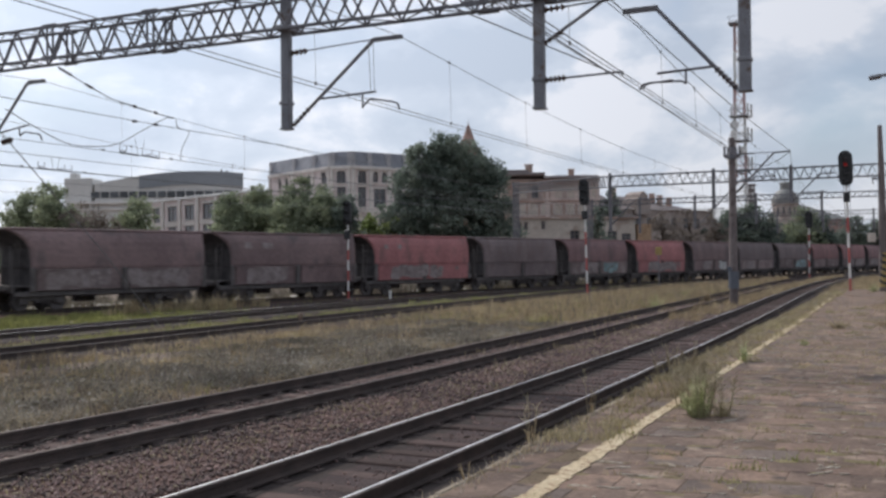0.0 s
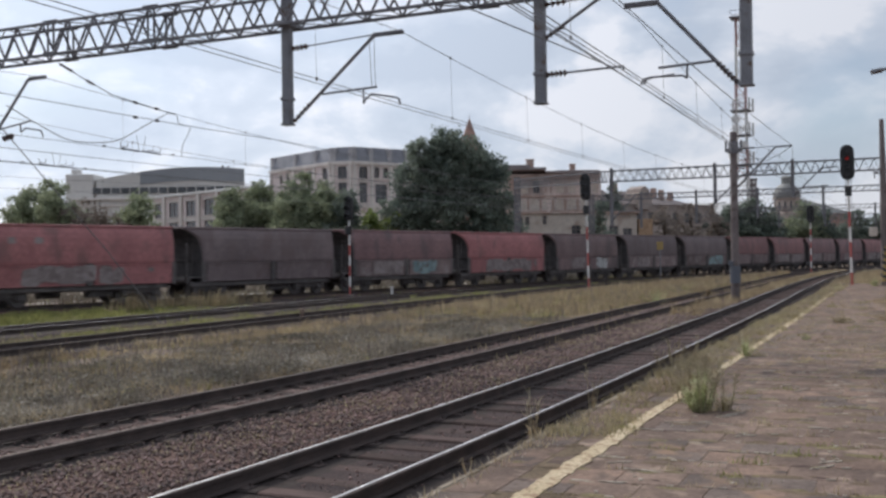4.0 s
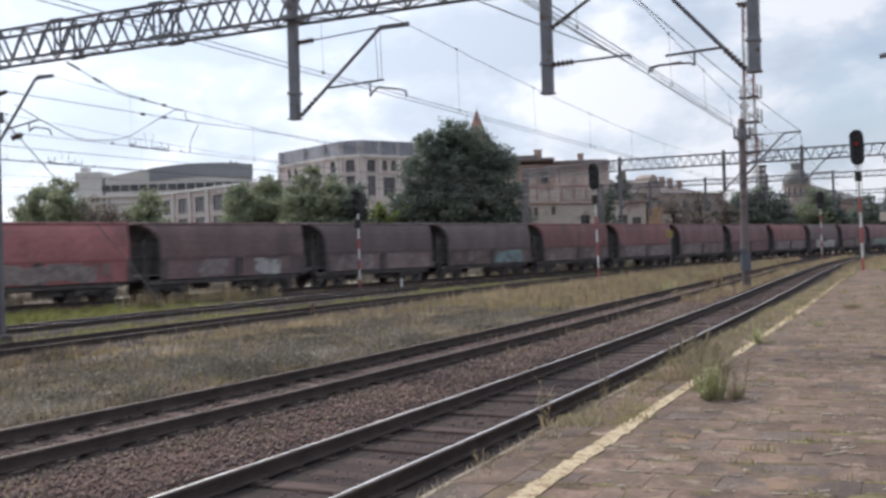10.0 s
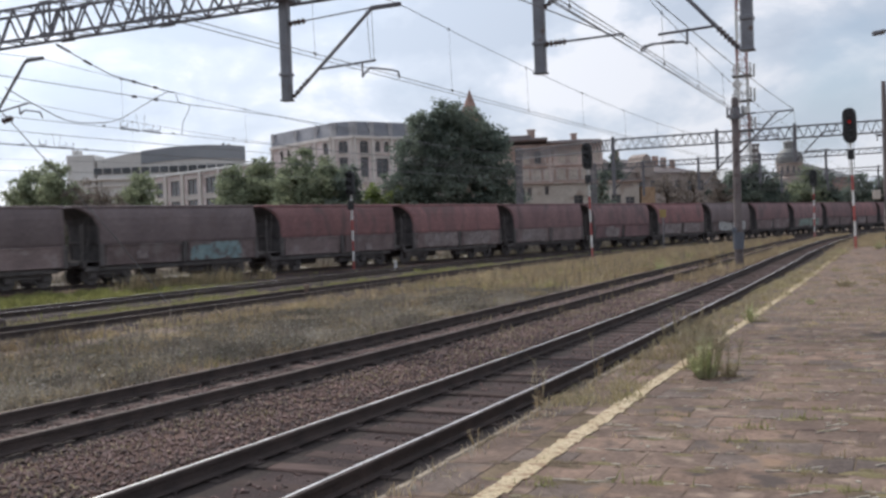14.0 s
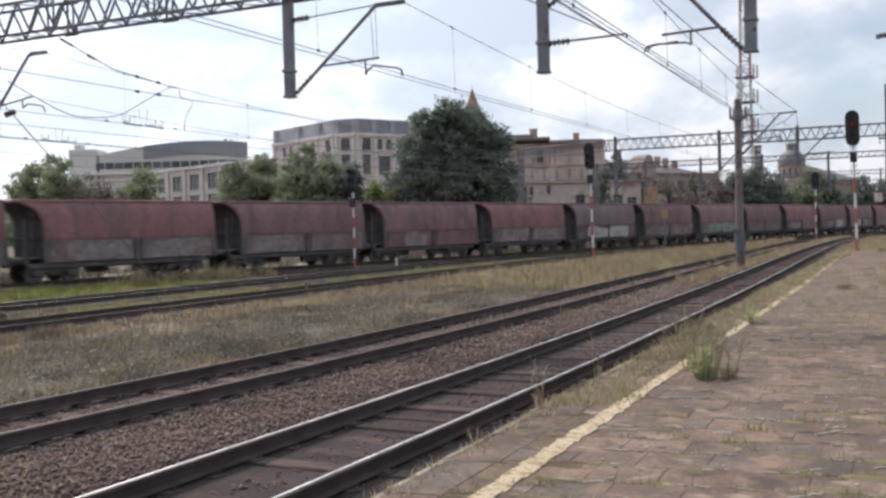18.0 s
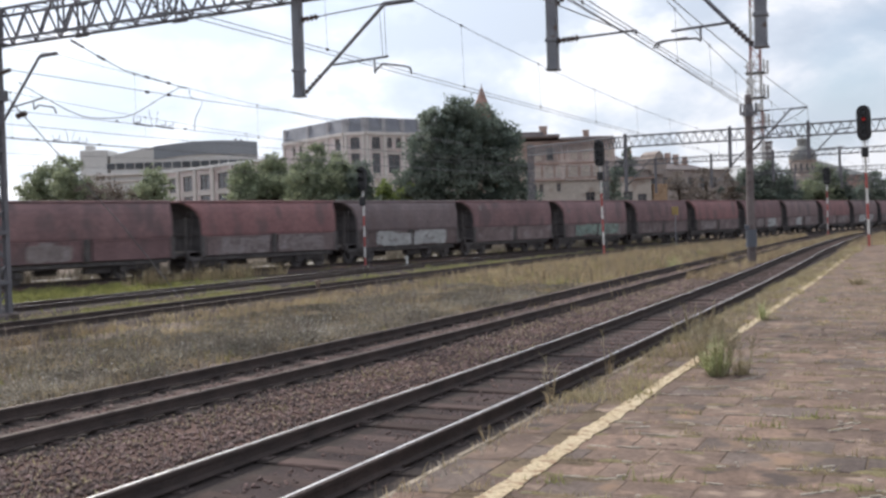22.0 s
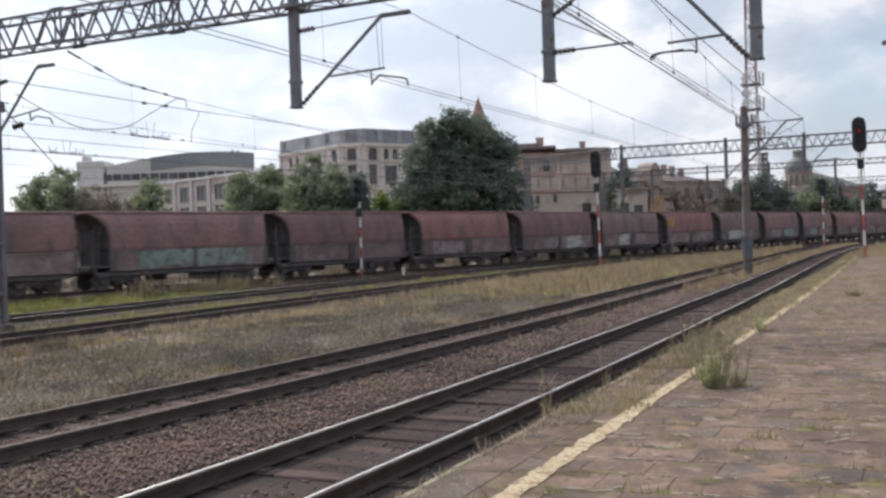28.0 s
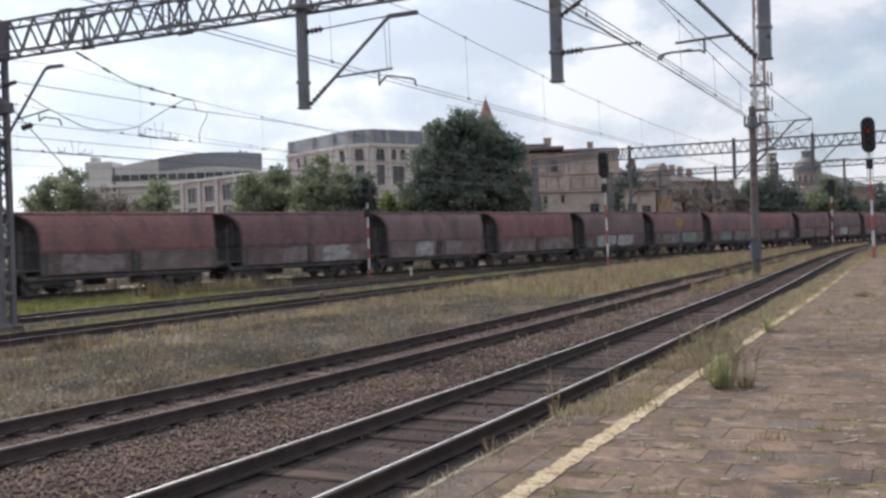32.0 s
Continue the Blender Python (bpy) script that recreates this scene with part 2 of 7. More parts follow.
M_SLAB3 = surface("dusty_weathered_slab", (0.116, 0.091, 0.081), (0.199, 0.155, 0.132), 1.1, 0.92, 0.5, 28.0, spread=0.09, wear=((0.266, 0.180, 0.127), 0.25, 2.4))
M_JOINT = surface("dirt_in_joints", (0.12, 0.09, 0.063), (0.21, 0.158, 0.108), 2.0, 0.95, 0.6, 30.0)
M_MOSS = surface("olive_moss_and_dirt", (0.15, 0.125, 0.07), (0.25, 0.21, 0.115), 5.0, 0.95, 0.6, 40.0)
M_JOINTPALE = surface("dusty_yellow_stone", (0.24, 0.19, 0.13), (0.4, 0.33, 0.24), 6.0, 0.92, 0.2, 40.0)
M_CHIP = surface("pale_chipped_mortar", (0.3, 0.26, 0.21), (0.5, 0.45, 0.38), 4.0, 0.9, 0.3, 40.0)
M_LINE = surface("worn_yellow_paint", (0.46, 0.365, 0.235), (0.62, 0.52, 0.365), 2.0, 0.8, 0.3, 35.0, wear=((0.3, 0.2, 0.13), 0.48, 16.0))
M_MASTRED = surface("sun_bleached_red_paint", (0.36, 0.22, 0.21), (0.45, 0.29, 0.27), 2.0, 0.6, 0.1, 25.0)
M_ENDDARK = surface("dark_end_plate", (0.07, 0.065, 0.067), (0.115, 0.105, 0.107), 2.0, 0.85, 0.1, 20.0, local=True)
M_WHITE = surface("dirty_white_paint", (0.55, 0.54, 0.52), (0.72, 0.71, 0.69), 2.0, 0.6, 0.1, 25.0)
M_RED = surface("faded_red_paint", (0.34, 0.075, 0.07), (0.44, 0.105, 0.095), 2.0, 0.6, 0.1, 25.0)
M_YELLOW = surface("dirty_yellow_paint", (0.3, 0.21, 0.075), (0.4, 0.29, 0.11), 2.0, 0.6, 0.05, 25.0, wear=((0.3, 0.22, 0.1), 0.3, 6.0))
M_BLACK = surface("matt_black_paint", (0.018, 0.018, 0.02), (0.03, 0.03, 0.032), 2.0, 0.6, 0.1, 25.0)
M_BLUEBOX = surface("faded_blue_plate", (0.085, 0.095, 0.115), (0.12, 0.13, 0.155), 2.0, 0.6, 0.1, 25.0)
M_GLASS = surface("dark_window_glass", (0.05, 0.052, 0.058), (0.08, 0.083, 0.09), 0.6, 0.12, 0, 5.0, spread=0.4)
M_CREAM = surface("cream_stucco", (0.58, 0.5, 0.48), (0.69, 0.61, 0.59), 0.25, 0.9, 0.2, 4.0, wear=((0.48, 0.4, 0.38), 0.25, 0.5), grain=0.13)
M_TRIM = surface("pale_stucco_trim", (0.58, 0.54, 0.50), (0.70, 0.66, 0.62), 0.4, 0.9, 0.1, 6.0, grain=0.13)
M_MANSARD = surface("grey_slate_roof", (0.18, 0.185, 0.21), (0.25, 0.255, 0.28), 0.5, 0.75, 0.3, 5.0, grain=0.13)
M_BEIGE = surface("flaking_beige_plaster", (0.5, 0.41, 0.37), (0.64, 0.545, 0.5), 0.22, 0.92, 0.3, 3.0, wear=((0.37, 0.3, 0.27), 0.35, 0.45), grain=0.13)
M_RUSSET = surface("russet_weathered_plaster", (0.36, 0.255, 0.215), (0.46, 0.34, 0.29), 0.3, 0.92, 0.3, 3.0, wear=((0.5, 0.41, 0.36), 0.35, 0.6), grain=0.13)
M_ROWHOUSE = surface("grey_brown_render", (0.3, 0.25, 0.225), (0.41, 0.35, 0.315), 0.3, 0.92, 0.3, 3.0, wear=((0.24, 0.19, 0.165), 0.35, 0.5), grain=0.13)
M_OCHRE = surface("ochre_plaster", (0.34, 0.23, 0.15), (0.42, 0.29, 0.19), 0.5, 0.92, 0.2, 4.0)
M_PALEWALL = surface("whitewashed_wall", (0.48, 0.42, 0.365), (0.58, 0.52, 0.46), 0.3, 0.9, 0.2, 4.0, wear=((0.4, 0.32, 0.27), 0.3, 0.5), grain=0.13)
M_ROOFDARK = surface("dark_felt_roof", (0.17, 0.145, 0.143), (0.235, 0.205, 0.2), 0.4, 0.9, 0.2, 4.0, grain=0.13)
M_BRICK = surface("red_brick_masonry", (0.27, 0.17, 0.14), (0.36, 0.235, 0.2), 0.6, 0.9, 0.3, 8.0)
M_ARENA = surface("grey_metal_cladding", (0.55, 0.535, 0.51), (0.64, 0.625, 0.6), 0.1, 0.6, 0.05, 2.0, grain=0.07)
M_ARENADARK = surface("blue_grey_roof_glazing", (0.2, 0.215, 0.235), (0.26, 0.275, 0.295), 0.12, 0.35, 0.05, 2.0, grain=0.07)
M_STONEGREY = surface("grey_render", (0.32, 0.315, 0.325), (0.4, 0.395, 0.405), 0.5, 0.85, 0.1, 5.0)
M_COPPER = surface("dull_copper_dome", (0.17, 0.17, 0.165), (0.24, 0.24, 0.23), 0.6, 0.6, 0.1, 4.0, grain=0.13)
M_BARK = surface("rough_bark", (0.05, 0.038, 0.028), (0.11, 0.085, 0.065), 1.5, 0.95, 0.6, 9.0, stretch=(1, 1, 0.2))
# both far-tree greens are lifted, with distance haze put into the colour
M_LEAF = leafy("dark_green_hazed_leaves", (0.125, 0.158, 0.133), (0.215, 0.25, 0.2), 0.5, (0.8, 1.2))
M_LEAF2 = leafy("mid_green_hazed_leaves", (0.205, 0.24, 0.16), (0.33, 0.36, 0.235), 0.5, (0.8, 1.2))
M_LEAF3 = leafy("light_green_leaves", (0.17, 0.22, 0.075), (0.27, 0.32, 0.12), 0.5)
M_SHRUB = leafy("rusty_dry_shrub", (0.17, 0.142, 0.12), (0.265, 0.222, 0.19), 0.3, (0.75, 1.25))
M_DRY = leafy("dry_straw_grass", (0.3, 0.228, 0.14), (0.49, 0.395, 0.25), 0.35)
M_GREEN = leafy("fresh_green_grass", (0.21, 0.22, 0.075), (0.33, 0.33, 0.12), 0.35)
M_GREYWEED = leafy("grey_seeded_weeds", (0.22, 0.19, 0.15), (0.42, 0.375, 0.31), 0.2)
M_STONE = leafy("ballast_stone", (0.074, 0.047, 0.043), (0.163, 0.105, 0.094), 0.0, (0.45, 1.9), 0.9, 5.0)
M_OLIVE = leafy("olive_dry_grass", (0.3, 0.25, 0.14), (0.46, 0.4, 0.24), 0.3)
M_STALK = leafy("bleached_stalks", (0.34, 0.29, 0.19), (0.48, 0.42, 0.29), 0.3)
M_WEEDLEAF = leafy("yellow_green_weed_leaves", (0.4, 0.43, 0.22), (0.6, 0.62, 0.38), 0.55)
M_DULLWEED = leafy("dull_weed_leaves", (0.125, 0.113, 0.088), (0.26, 0.228, 0.178), 0.2)
M_FLUFF = leafy("pale_seed_fluff", (0.4, 0.37, 0.33), (0.62, 0.58, 0.53), 0.2)
M_LAMP_RED = bpy.data.materials.new("red_signal_lens")
M_LAMP_RED.use_nodes = True
M_LAMP_RED.node_tree.nodes["Principled BSDF"].inputs["Base Color"].default_value = (0.4, 0.02, 0.02, 1)
M_LAMP_RED.node_tree.nodes["Principled BSDF"].inputs["Emission Color"].default_value = (1, 0.05, 0.04, 1)
M_LAMP_RED.node_tree.nodes["Principled BSDF"].inputs["Emission Strength"].default_value = 0.1


# ---- building blocks ----
class Geo:
    """Collects the vertices and faces of one mesh."""

    def __init__(self):
        self.v, self.f, self.mi = [], [], []

    def add(self, verts, faces, mi=0):
        k = len(self.v)
        self.v += [tuple(p) for p in verts]
        self.f += [tuple(k + i for i in f) for f in faces]
        self.mi += [mi] * len(faces)
        return self

    def box(self, c, s, bevel=0.0, m=None, mi=0):
        """A box about c of size s with chamfered edges, turned by the matrix m about c."""
        h = [a / 2 for a in s]
        b = min(bevel, *(a * 0.49 for a in h))
        verts, idx = [], {}
        for sx in (-1, 1):
            for sy in (-1, 1):
                for sz in (-1, 1):
                    for ax in range(3):
                        p = [sx * (h[0] - b), sy * (h[1] - b), sz * (h[2] - b)]
                        p[ax] += (sx, sy, sz)[ax] * b
                        idx[sx, sy, sz, ax] = len(verts)
                        verts.append(p)
        if b <= 0:
            verts = [[sx * h[0], sy * h[1], sz * h[2]] for sx in (-1, 1) for sy in (-1, 1) for sz in (-1, 1)]
            faces = [(0, 1, 3, 2), (4, 6, 7, 5), (0, 4, 5, 1), (2, 3, 7, 6), (0, 2, 6, 4), (1, 5, 7, 3)]
        else:
            faces = []
            for ax in range(3):
                o1, o2 = (ax + 1) % 3, (ax + 2) % 3
                for sg in (-1, 1):
                    quad = []
                    for a, e in ((-1, -1), (1, -1), (1, 1), (-1, 1)):
                        key = [0, 0, 0]
                        key[ax], key[o1], key[o2] = sg, a, e
                        quad.append(idx[(*key, ax)])
                    faces.append(tuple(quad if sg > 0 else quad[::-1]))
                for a in (-1, 1):
                    for e in (-1, 1):
                        k0, k1 = [0, 0, 0], [0, 0, 0]
                        k0[ax], k1[ax] = -1, 1
                        k0[o1] = k1[o1] = a
                        k0[o2] = k1[o2] = e
                        quad = (idx[(*k0, o1)], idx[(*k1, o1)], idx[(*k1, o2)], idx[(*k0, o2)])
                        faces.append(quad if a * e > 0 else quad[::-1])
            for sx in (-1, 1):
                for sy in (-1, 1):
                    for sz in (-1, 1):
                        tri = tuple(idx[sx, sy, sz, a] for a in range(3))
                        faces.append(tri if sx * sy * sz > 0 else tri[::-1])
        m = m or Matrix()
        c = Vector(c)
        return self.add([c + m @ Vector(p) for p in verts], faces, mi)

    def beam(self, p0, p1, w, h, bevel=0.0, mi=0):
        """A rectangular bar from p0 to p1."""
        p0, p1 = Vector(p0), Vector(p1)
        d = p1 - p0
        q = d.to_track_quat("Y", "Z").to_matrix()
        return self.box((p0 + p1) / 2, (w, d.length, h), bevel, q, mi)

    def cyl(self, p0, p1, r0, r1=None, n=8, caps=True, mi=0):
        p0, p1 = Vector(p0), Vector(p1)
        r1 = r0 if r1 is None else r1
        q = (p1 - p0).to_track_quat("Z", "Y").to_matrix()
        verts = []
        for p, r in ((p0, r0), (p1, r1)):
            for i in range(n):
                a = 2 * math.pi * i / n
                verts.append(p + q @ Vector((r * math.cos(a), r * math.sin(a), 0)))
        faces = [(i, (i + 1) % n, n + (i + 1) % n, n + i) for i in range(n)]
        if caps:
            faces += [tuple(range(n))[::-1], tuple(range(n, 2 * n))]
        return self.add(verts, faces, mi)

    def sweep(self, profile, pts, closed=True, mi=0, sides=None):
        """Sweeps a profile of (across, up) points along level-ish path points."""
        k, n = len(self.v), len(profile)
        P = [Vector(p) for p in pts]
        verts = []
        for i, p in enumerate(P):
            d = P[min(i + 1, len(P) - 1)] - P[max(i - 1, 0)]
            d.normalize()
            right = d.cross(Vector((0, 0, 1))).normalized()
            up = right.cross(d)
            verts += [p + right * a + up * b for a, b in profile]
        faces, mis = [], []
        for i in range(len(P) - 1):
            for j in range(n if closed else n - 1):
                a, b = i * n + j, i * n + (j + 1) % n
                faces.append((a, b, b + n, a + n))
                mis.append(sides[j] if sides else mi)
        if closed:
            faces += [tuple(range(n))[::-1], tuple((len(P) - 1) * n + j for j in range(n))]
            mis += [mi, mi]
        self.v += [tuple(p) for p in verts]
        self.f += [tuple(k + i for i in f) for f in faces]
        self.mi += mis
        return self

    def lathe(self, axis_pt, rows, n=16, mi=0):
        """A turned body about the vertical through axis_pt; rows of (radius, height)."""
        x, y, z = axis_pt
        verts = [(x + r * math.cos(2 * math.pi * i / n), y + r * math.sin(2 * math.pi * i / n), z + h) for r, h in rows for i in range(n)]
        faces = [(j * n + i, j * n + (i + 1) % n, (j + 1) * n + (i + 1) % n, (j + 1) * n + i) for j in range(len(rows) - 1) for i in range(n)]
        faces += [tuple(range(n))[::-1], tuple((len(rows) - 1) * n + i for i in range(n))]
        return self.add(verts, faces, mi)

    def mesh(self, name, *mats, smooth=False):
        me = bpy.data.meshes.new(name)
        me.from_pydata(self.v, [], self.f)
        for m in mats:
            me.materials.append(m)
        if len(mats) > 1:
            me.polygons.foreach_set("material_index", self.mi)
        if smooth:
            me.polygons.foreach_set("use_smooth", [True] * len(me.polygons))
        me.update()
        return me


def part(name, geo, material, parent=None, label="", at=None, kind="", smooth=False):
    """Links one mesh as a part of a thing, or as a thing of its own when it has no parent."""
    mats = material if isinstance(material, tuple) else (material,)
    me = geo if isinstance(geo, bpy.types.Mesh) else geo.mesh(name, *mats, smooth=smooth)
    ob = new(name, me)
    ob.parent = parent
    if at is not None:
        ob.matrix_basis = at
    return tagged(ob, label=label, kind=kind)


def thing(name, label, category, at=None, group="", kind=""):
    ob = new(name)
    ob.empty_display_size = 0.2
    if at is not None:
        ob.matrix_basis = at
    return tagged(ob, label, category, group, kind)


def spot(x, d, z=0.0):
    """A place x to the right and d ahead along the view line, which runs 24.74 degrees left of the rails."""
    a = radians(24.74)
    return Vector((x * math.cos(a) - d * math.sin(a), x * math.sin(a) + d * math.cos(a), z))


def np_mesh(name, verts, faces, material, n=3):
    """A mesh from arrays of corners and of n-sided faces."""
    me = bpy.data.meshes.new(name)
    verts, faces = np.asarray(verts, np.float32), np.asarray(faces, np.int32)
    me.vertices.add(len(verts))
    me.vertices.foreach_set("co", verts.ravel())
    me.loops.add(faces.size)
    me.loops.foreach_set("vertex_index", faces.ravel())
    me.polygons.add(len(faces))
    me.polygons.foreach_set("loop_start", np.arange(0, faces.size, n, dtype=np.int32))
    me.update(calc_edges=True)
    me.materials.append(material)
    return me


# ---- ground and tracks ----
def line(*pts):
    """A smooth course (y to x) through the given (y, x) points."""
    ys, xs = np.array([p[0] for p in pts], float), np.array([p[1] for p in pts], float)
    m = np.gradient(xs, ys)

    def at(y):
        i = int(np.clip(np.searchsorted(ys, y) - 1, 0, len(ys) - 2))
        h = ys[i + 1] - ys[i]
        s = (y - ys[i]) / h
        if s < 0 or s > 1:
            return float(np.interp(y, ys, xs)) + (m[0] * (y - ys[0]) if s < 0 else m[-1] * (y - ys[-1]))
        return float((1 + 2 * s) * (1 - s) ** 2 * xs[i] + s * (1 - s) ** 2 * h * m[i] + s * s * (3 - 2 * s) * xs[i + 1] + s * s * (s - 1) * h * m[i + 1])

    return at


TRAIN_X0, TRAIN_Y0, TRAIN_K = -37.4, 35.0, 0.265
C1 = line((-80, -5.6), (0, -5.34), (7.5, -5.25), (9.5, -5.2), (13, -5.14), (25, -5.14), (40, -5.3), (60, -5.7), (80, -5.85), (100, -5.6), (123, -4.3), (145, -1.2), (165, 3.2), (185, 8.1), (420, 65.7))
C2 = line((-80, -10.3), (0, -9.9), (7, -9.55), (10, -9.37), (13, -9.2), (16, -9.11), (40, -9.1), (63, -9.2), (85, -9.3), (105, -9.2), (125, -8.0), (145, -5.2), (165, -1.0), (185, 3.8), (420, 61.4))
C3 = line((-80, -20.2), (0, -20.2), (50, -20.3), (65, -20.0), (80, -18.4), (100, -14.8), (120, -11.2), (140, -7.5), (152, -4.9))
C4 = line((-80, -26.0), (0, -26.0), (35, -26.0), (60, -25.2), (80, -22.2), (100, -17.9), (130, -12.0), (146, -10.8))


def C5(y):
    return TRAIN_X0 + TRAIN_K * (y - TRAIN_Y0)


def stretch(c, y0, y1, step=2.5, dx=0.0, z=0.0):
    n = max(2, int((y1 - y0) / step) + 1)
    return [(c(y) + dx, y, z) for y in np.linspace(y0, y1, n)]


def smooth_noise(x, y, s, seed=0):
    return noise.noise(Vector((x * s + seed * 7.3, y * s - seed * 3.1, seed)))


def build_ground():
    """One sheet from the rails to the horizon, dense and uneven near the tracks."""
    near_x = np.arange(-60, 20.1, 0.8)
    xs = np.concatenate(([-4000, -1500, -600, -300, -180, -110, -80], near_x, [30, 50, 90, 180, 400, 1200, 4000]))
    near_y = np.arange(-8, 110.1, 0.8)
    ys = np.concatenate(([-4000, -1500, -500, -200, -90, -40, -20], near_y, [115, 125, 140, 160, 200, 270, 400, 800, 1800, 4000]))
    X, Y = np.meshgrid(xs, ys)
    Z = np.full(X.shape, -0.30)
    for i in range(X.shape[0]):
        for j in range(X.shape[1]):
            x, y = X[i, j], Y[i, j]
            if -60 <= x <= 20 and -8 <= y <= 110:
                Z[i, j] += 0.05 * smooth_noise(x, y, 0.35) + 0.03 * smooth_noise(x, y, 1.1, 2)
                if -18.0 < x < -11.2:
                    Z[i, j] += 0.06
    nx = len(xs)
    idx = np.arange(X.size).reshape(X.shape)
    faces = np.stack([idx[:-1, :-1], idx[:-1, 1:], idx[1:, 1:], idx[1:, :-1]], -1).reshape(-1, 4)
    me = np_mesh("ground", np.stack([X, Y, Z], -1).reshape(-1, 3), faces, M_GROUND, 4)
    tagged(new("ground", me), "dry earth ground with patchy grass around the tracks", "ground", kind="structure")


build_ground()

RAIL = [(-0.036, -0.006), (-0.031, 0.0), (-0.009, 0.0), (0.024, -0.001), (0.036, -0.006), (0.034, -0.042), (0.010, -0.052), (0.010, -0.128), (0.070, -0.146), (0.070, -0.158), (-0.070, -0.158), (-0.070, -0.146), (-0.010, -0.128), (-0.010, -0.052), (-0.034, -0.042)]
RAIL_SIDES = [0, 1] + [0] * 13


def sleeper_mesh():
    g = Geo().box((0, 0, -0.235), (0.9, 0.25, 0.15), 0.015)
    # the outer parts of the sleeper are darker than its middle
    for s in (-1, 1):
        g.box((s * 0.85, 0, -0.236), (0.8, 0.25, 0.148), 0.012, mi=2)
        g.box((s * 0.753, 0, -0.157), (0.34, 0.16, 0.014), 0.004, mi=1)
        for q in (-0.12, 0.12):
            g.cyl((s * 0.753 + q, 0.04, -0.15), (s * 0.753 + q, 0.04, -0.115), 0.02, 0.018, 6, mi=1)
    return g


ME_SLEEPER = sleeper_mesh().mesh("sleeper", M_SLEEPER, M_RAIL_SIDE, M_BYRAIL)


def build_track(c, y0, y1, near0, near1, top, label, sunk=0.0, side=-0.135, floor=None, lift=0.0):
    """Ballast bed, two rails and sleepers; those in the near stretch are single pieces, the rest one mesh."""
    t = thing("railway_track", label, "railway track")
    prof = [(-2.15, -0.34), (-1.6, -0.17), (-1.2, side), (-0.88, side), (-0.72, -0.195 + sunk), (-0.35, -0.193 + sunk), (0.35, -0.193 + sunk), (0.72, -0.195 + sunk), (0.88, side), (1.28, side), (1.6, -0.17), (2.15, -0.34)]
    # near-black strips run along both sides of each rail
    bed = Geo().sweep(prof, stretch(c, y0, y1), closed=False, sides=[0, 0, 1, 1, 1, 0, 1, 1, 1, 0, 0])
    part("ballast_bed", bed, (floor or M_BALLAST, M_BYRAIL), t)
    for s in (-1, 1):
        part("rail", Geo().sweep(RAIL, stretch(c, y0, y1, dx=s * 0.753, z=lift), sides=RAIL_SIDES), (M_RAIL_SIDE, top), t)
    rest = Geo()
    src = sleeper_mesh()
    for i, y in enumerate(np.arange(y0 + 0.3, min(y1, 150), 0.62)):
        k = math.atan2(c(y + 0.5) - c(y - 0.5), 1.0)
        m = pose(c(y), y, random.uniform(-0.028, 0.004), 0, random.uniform(-0.4, 0.4), -math.degrees(k) + random.uniform(-1, 1))
        if near0 <= y <= near1:
            ob = new("sleeper", ME_SLEEPER)
            ob.parent, ob.matrix_basis = t, m
        elif y < 110:
            a = len(rest.v)
            rest.v += [tuple(m @ Vector(p)) for p in src.v]
            rest.f += [tuple(a + i_ for i_ in f) for f in src.f]
            rest.mi += src.mi
    if rest.v:
        part("sleeper_remainder", rest, (M_SLEEPER, M_RAIL_SIDE, M_BYRAIL), t, kind="stuff")
    return t


build_track(C1, -40, 400, 2, 60, M_RAIL_TOP, "railway track with polished rails on dark sleepers beside the platform", 0.005, -0.18, M_BEDDARK)
build_track(C2, -40, 400, 0, 60, M_RAIL_DULL, "railway track with rusty rails in brown ballast", 0.006, -0.18, M_BALLAST, 0.016)
build_track(C3, -40, 152, 8, 40, M_RAIL_DULL, "overgrown railway track with rusty rails beside green grass", 0.0, -0.16, M_BEDDARK)
build_track(C4, -40, 146, 10, 45, M_RAIL_TOP, "overgrown siding track with worn rails in weeds", 0.0, -0.16, M_BEDDARK)
build_track(C5, -60, 420, 20, 60, M_RAIL_DULL, "railway track that carries the coal train", 0.0)


# ---- platform ----
PX0, PY1, PZ = -3.35, 62.0, 0.27
SKEW = 0.13


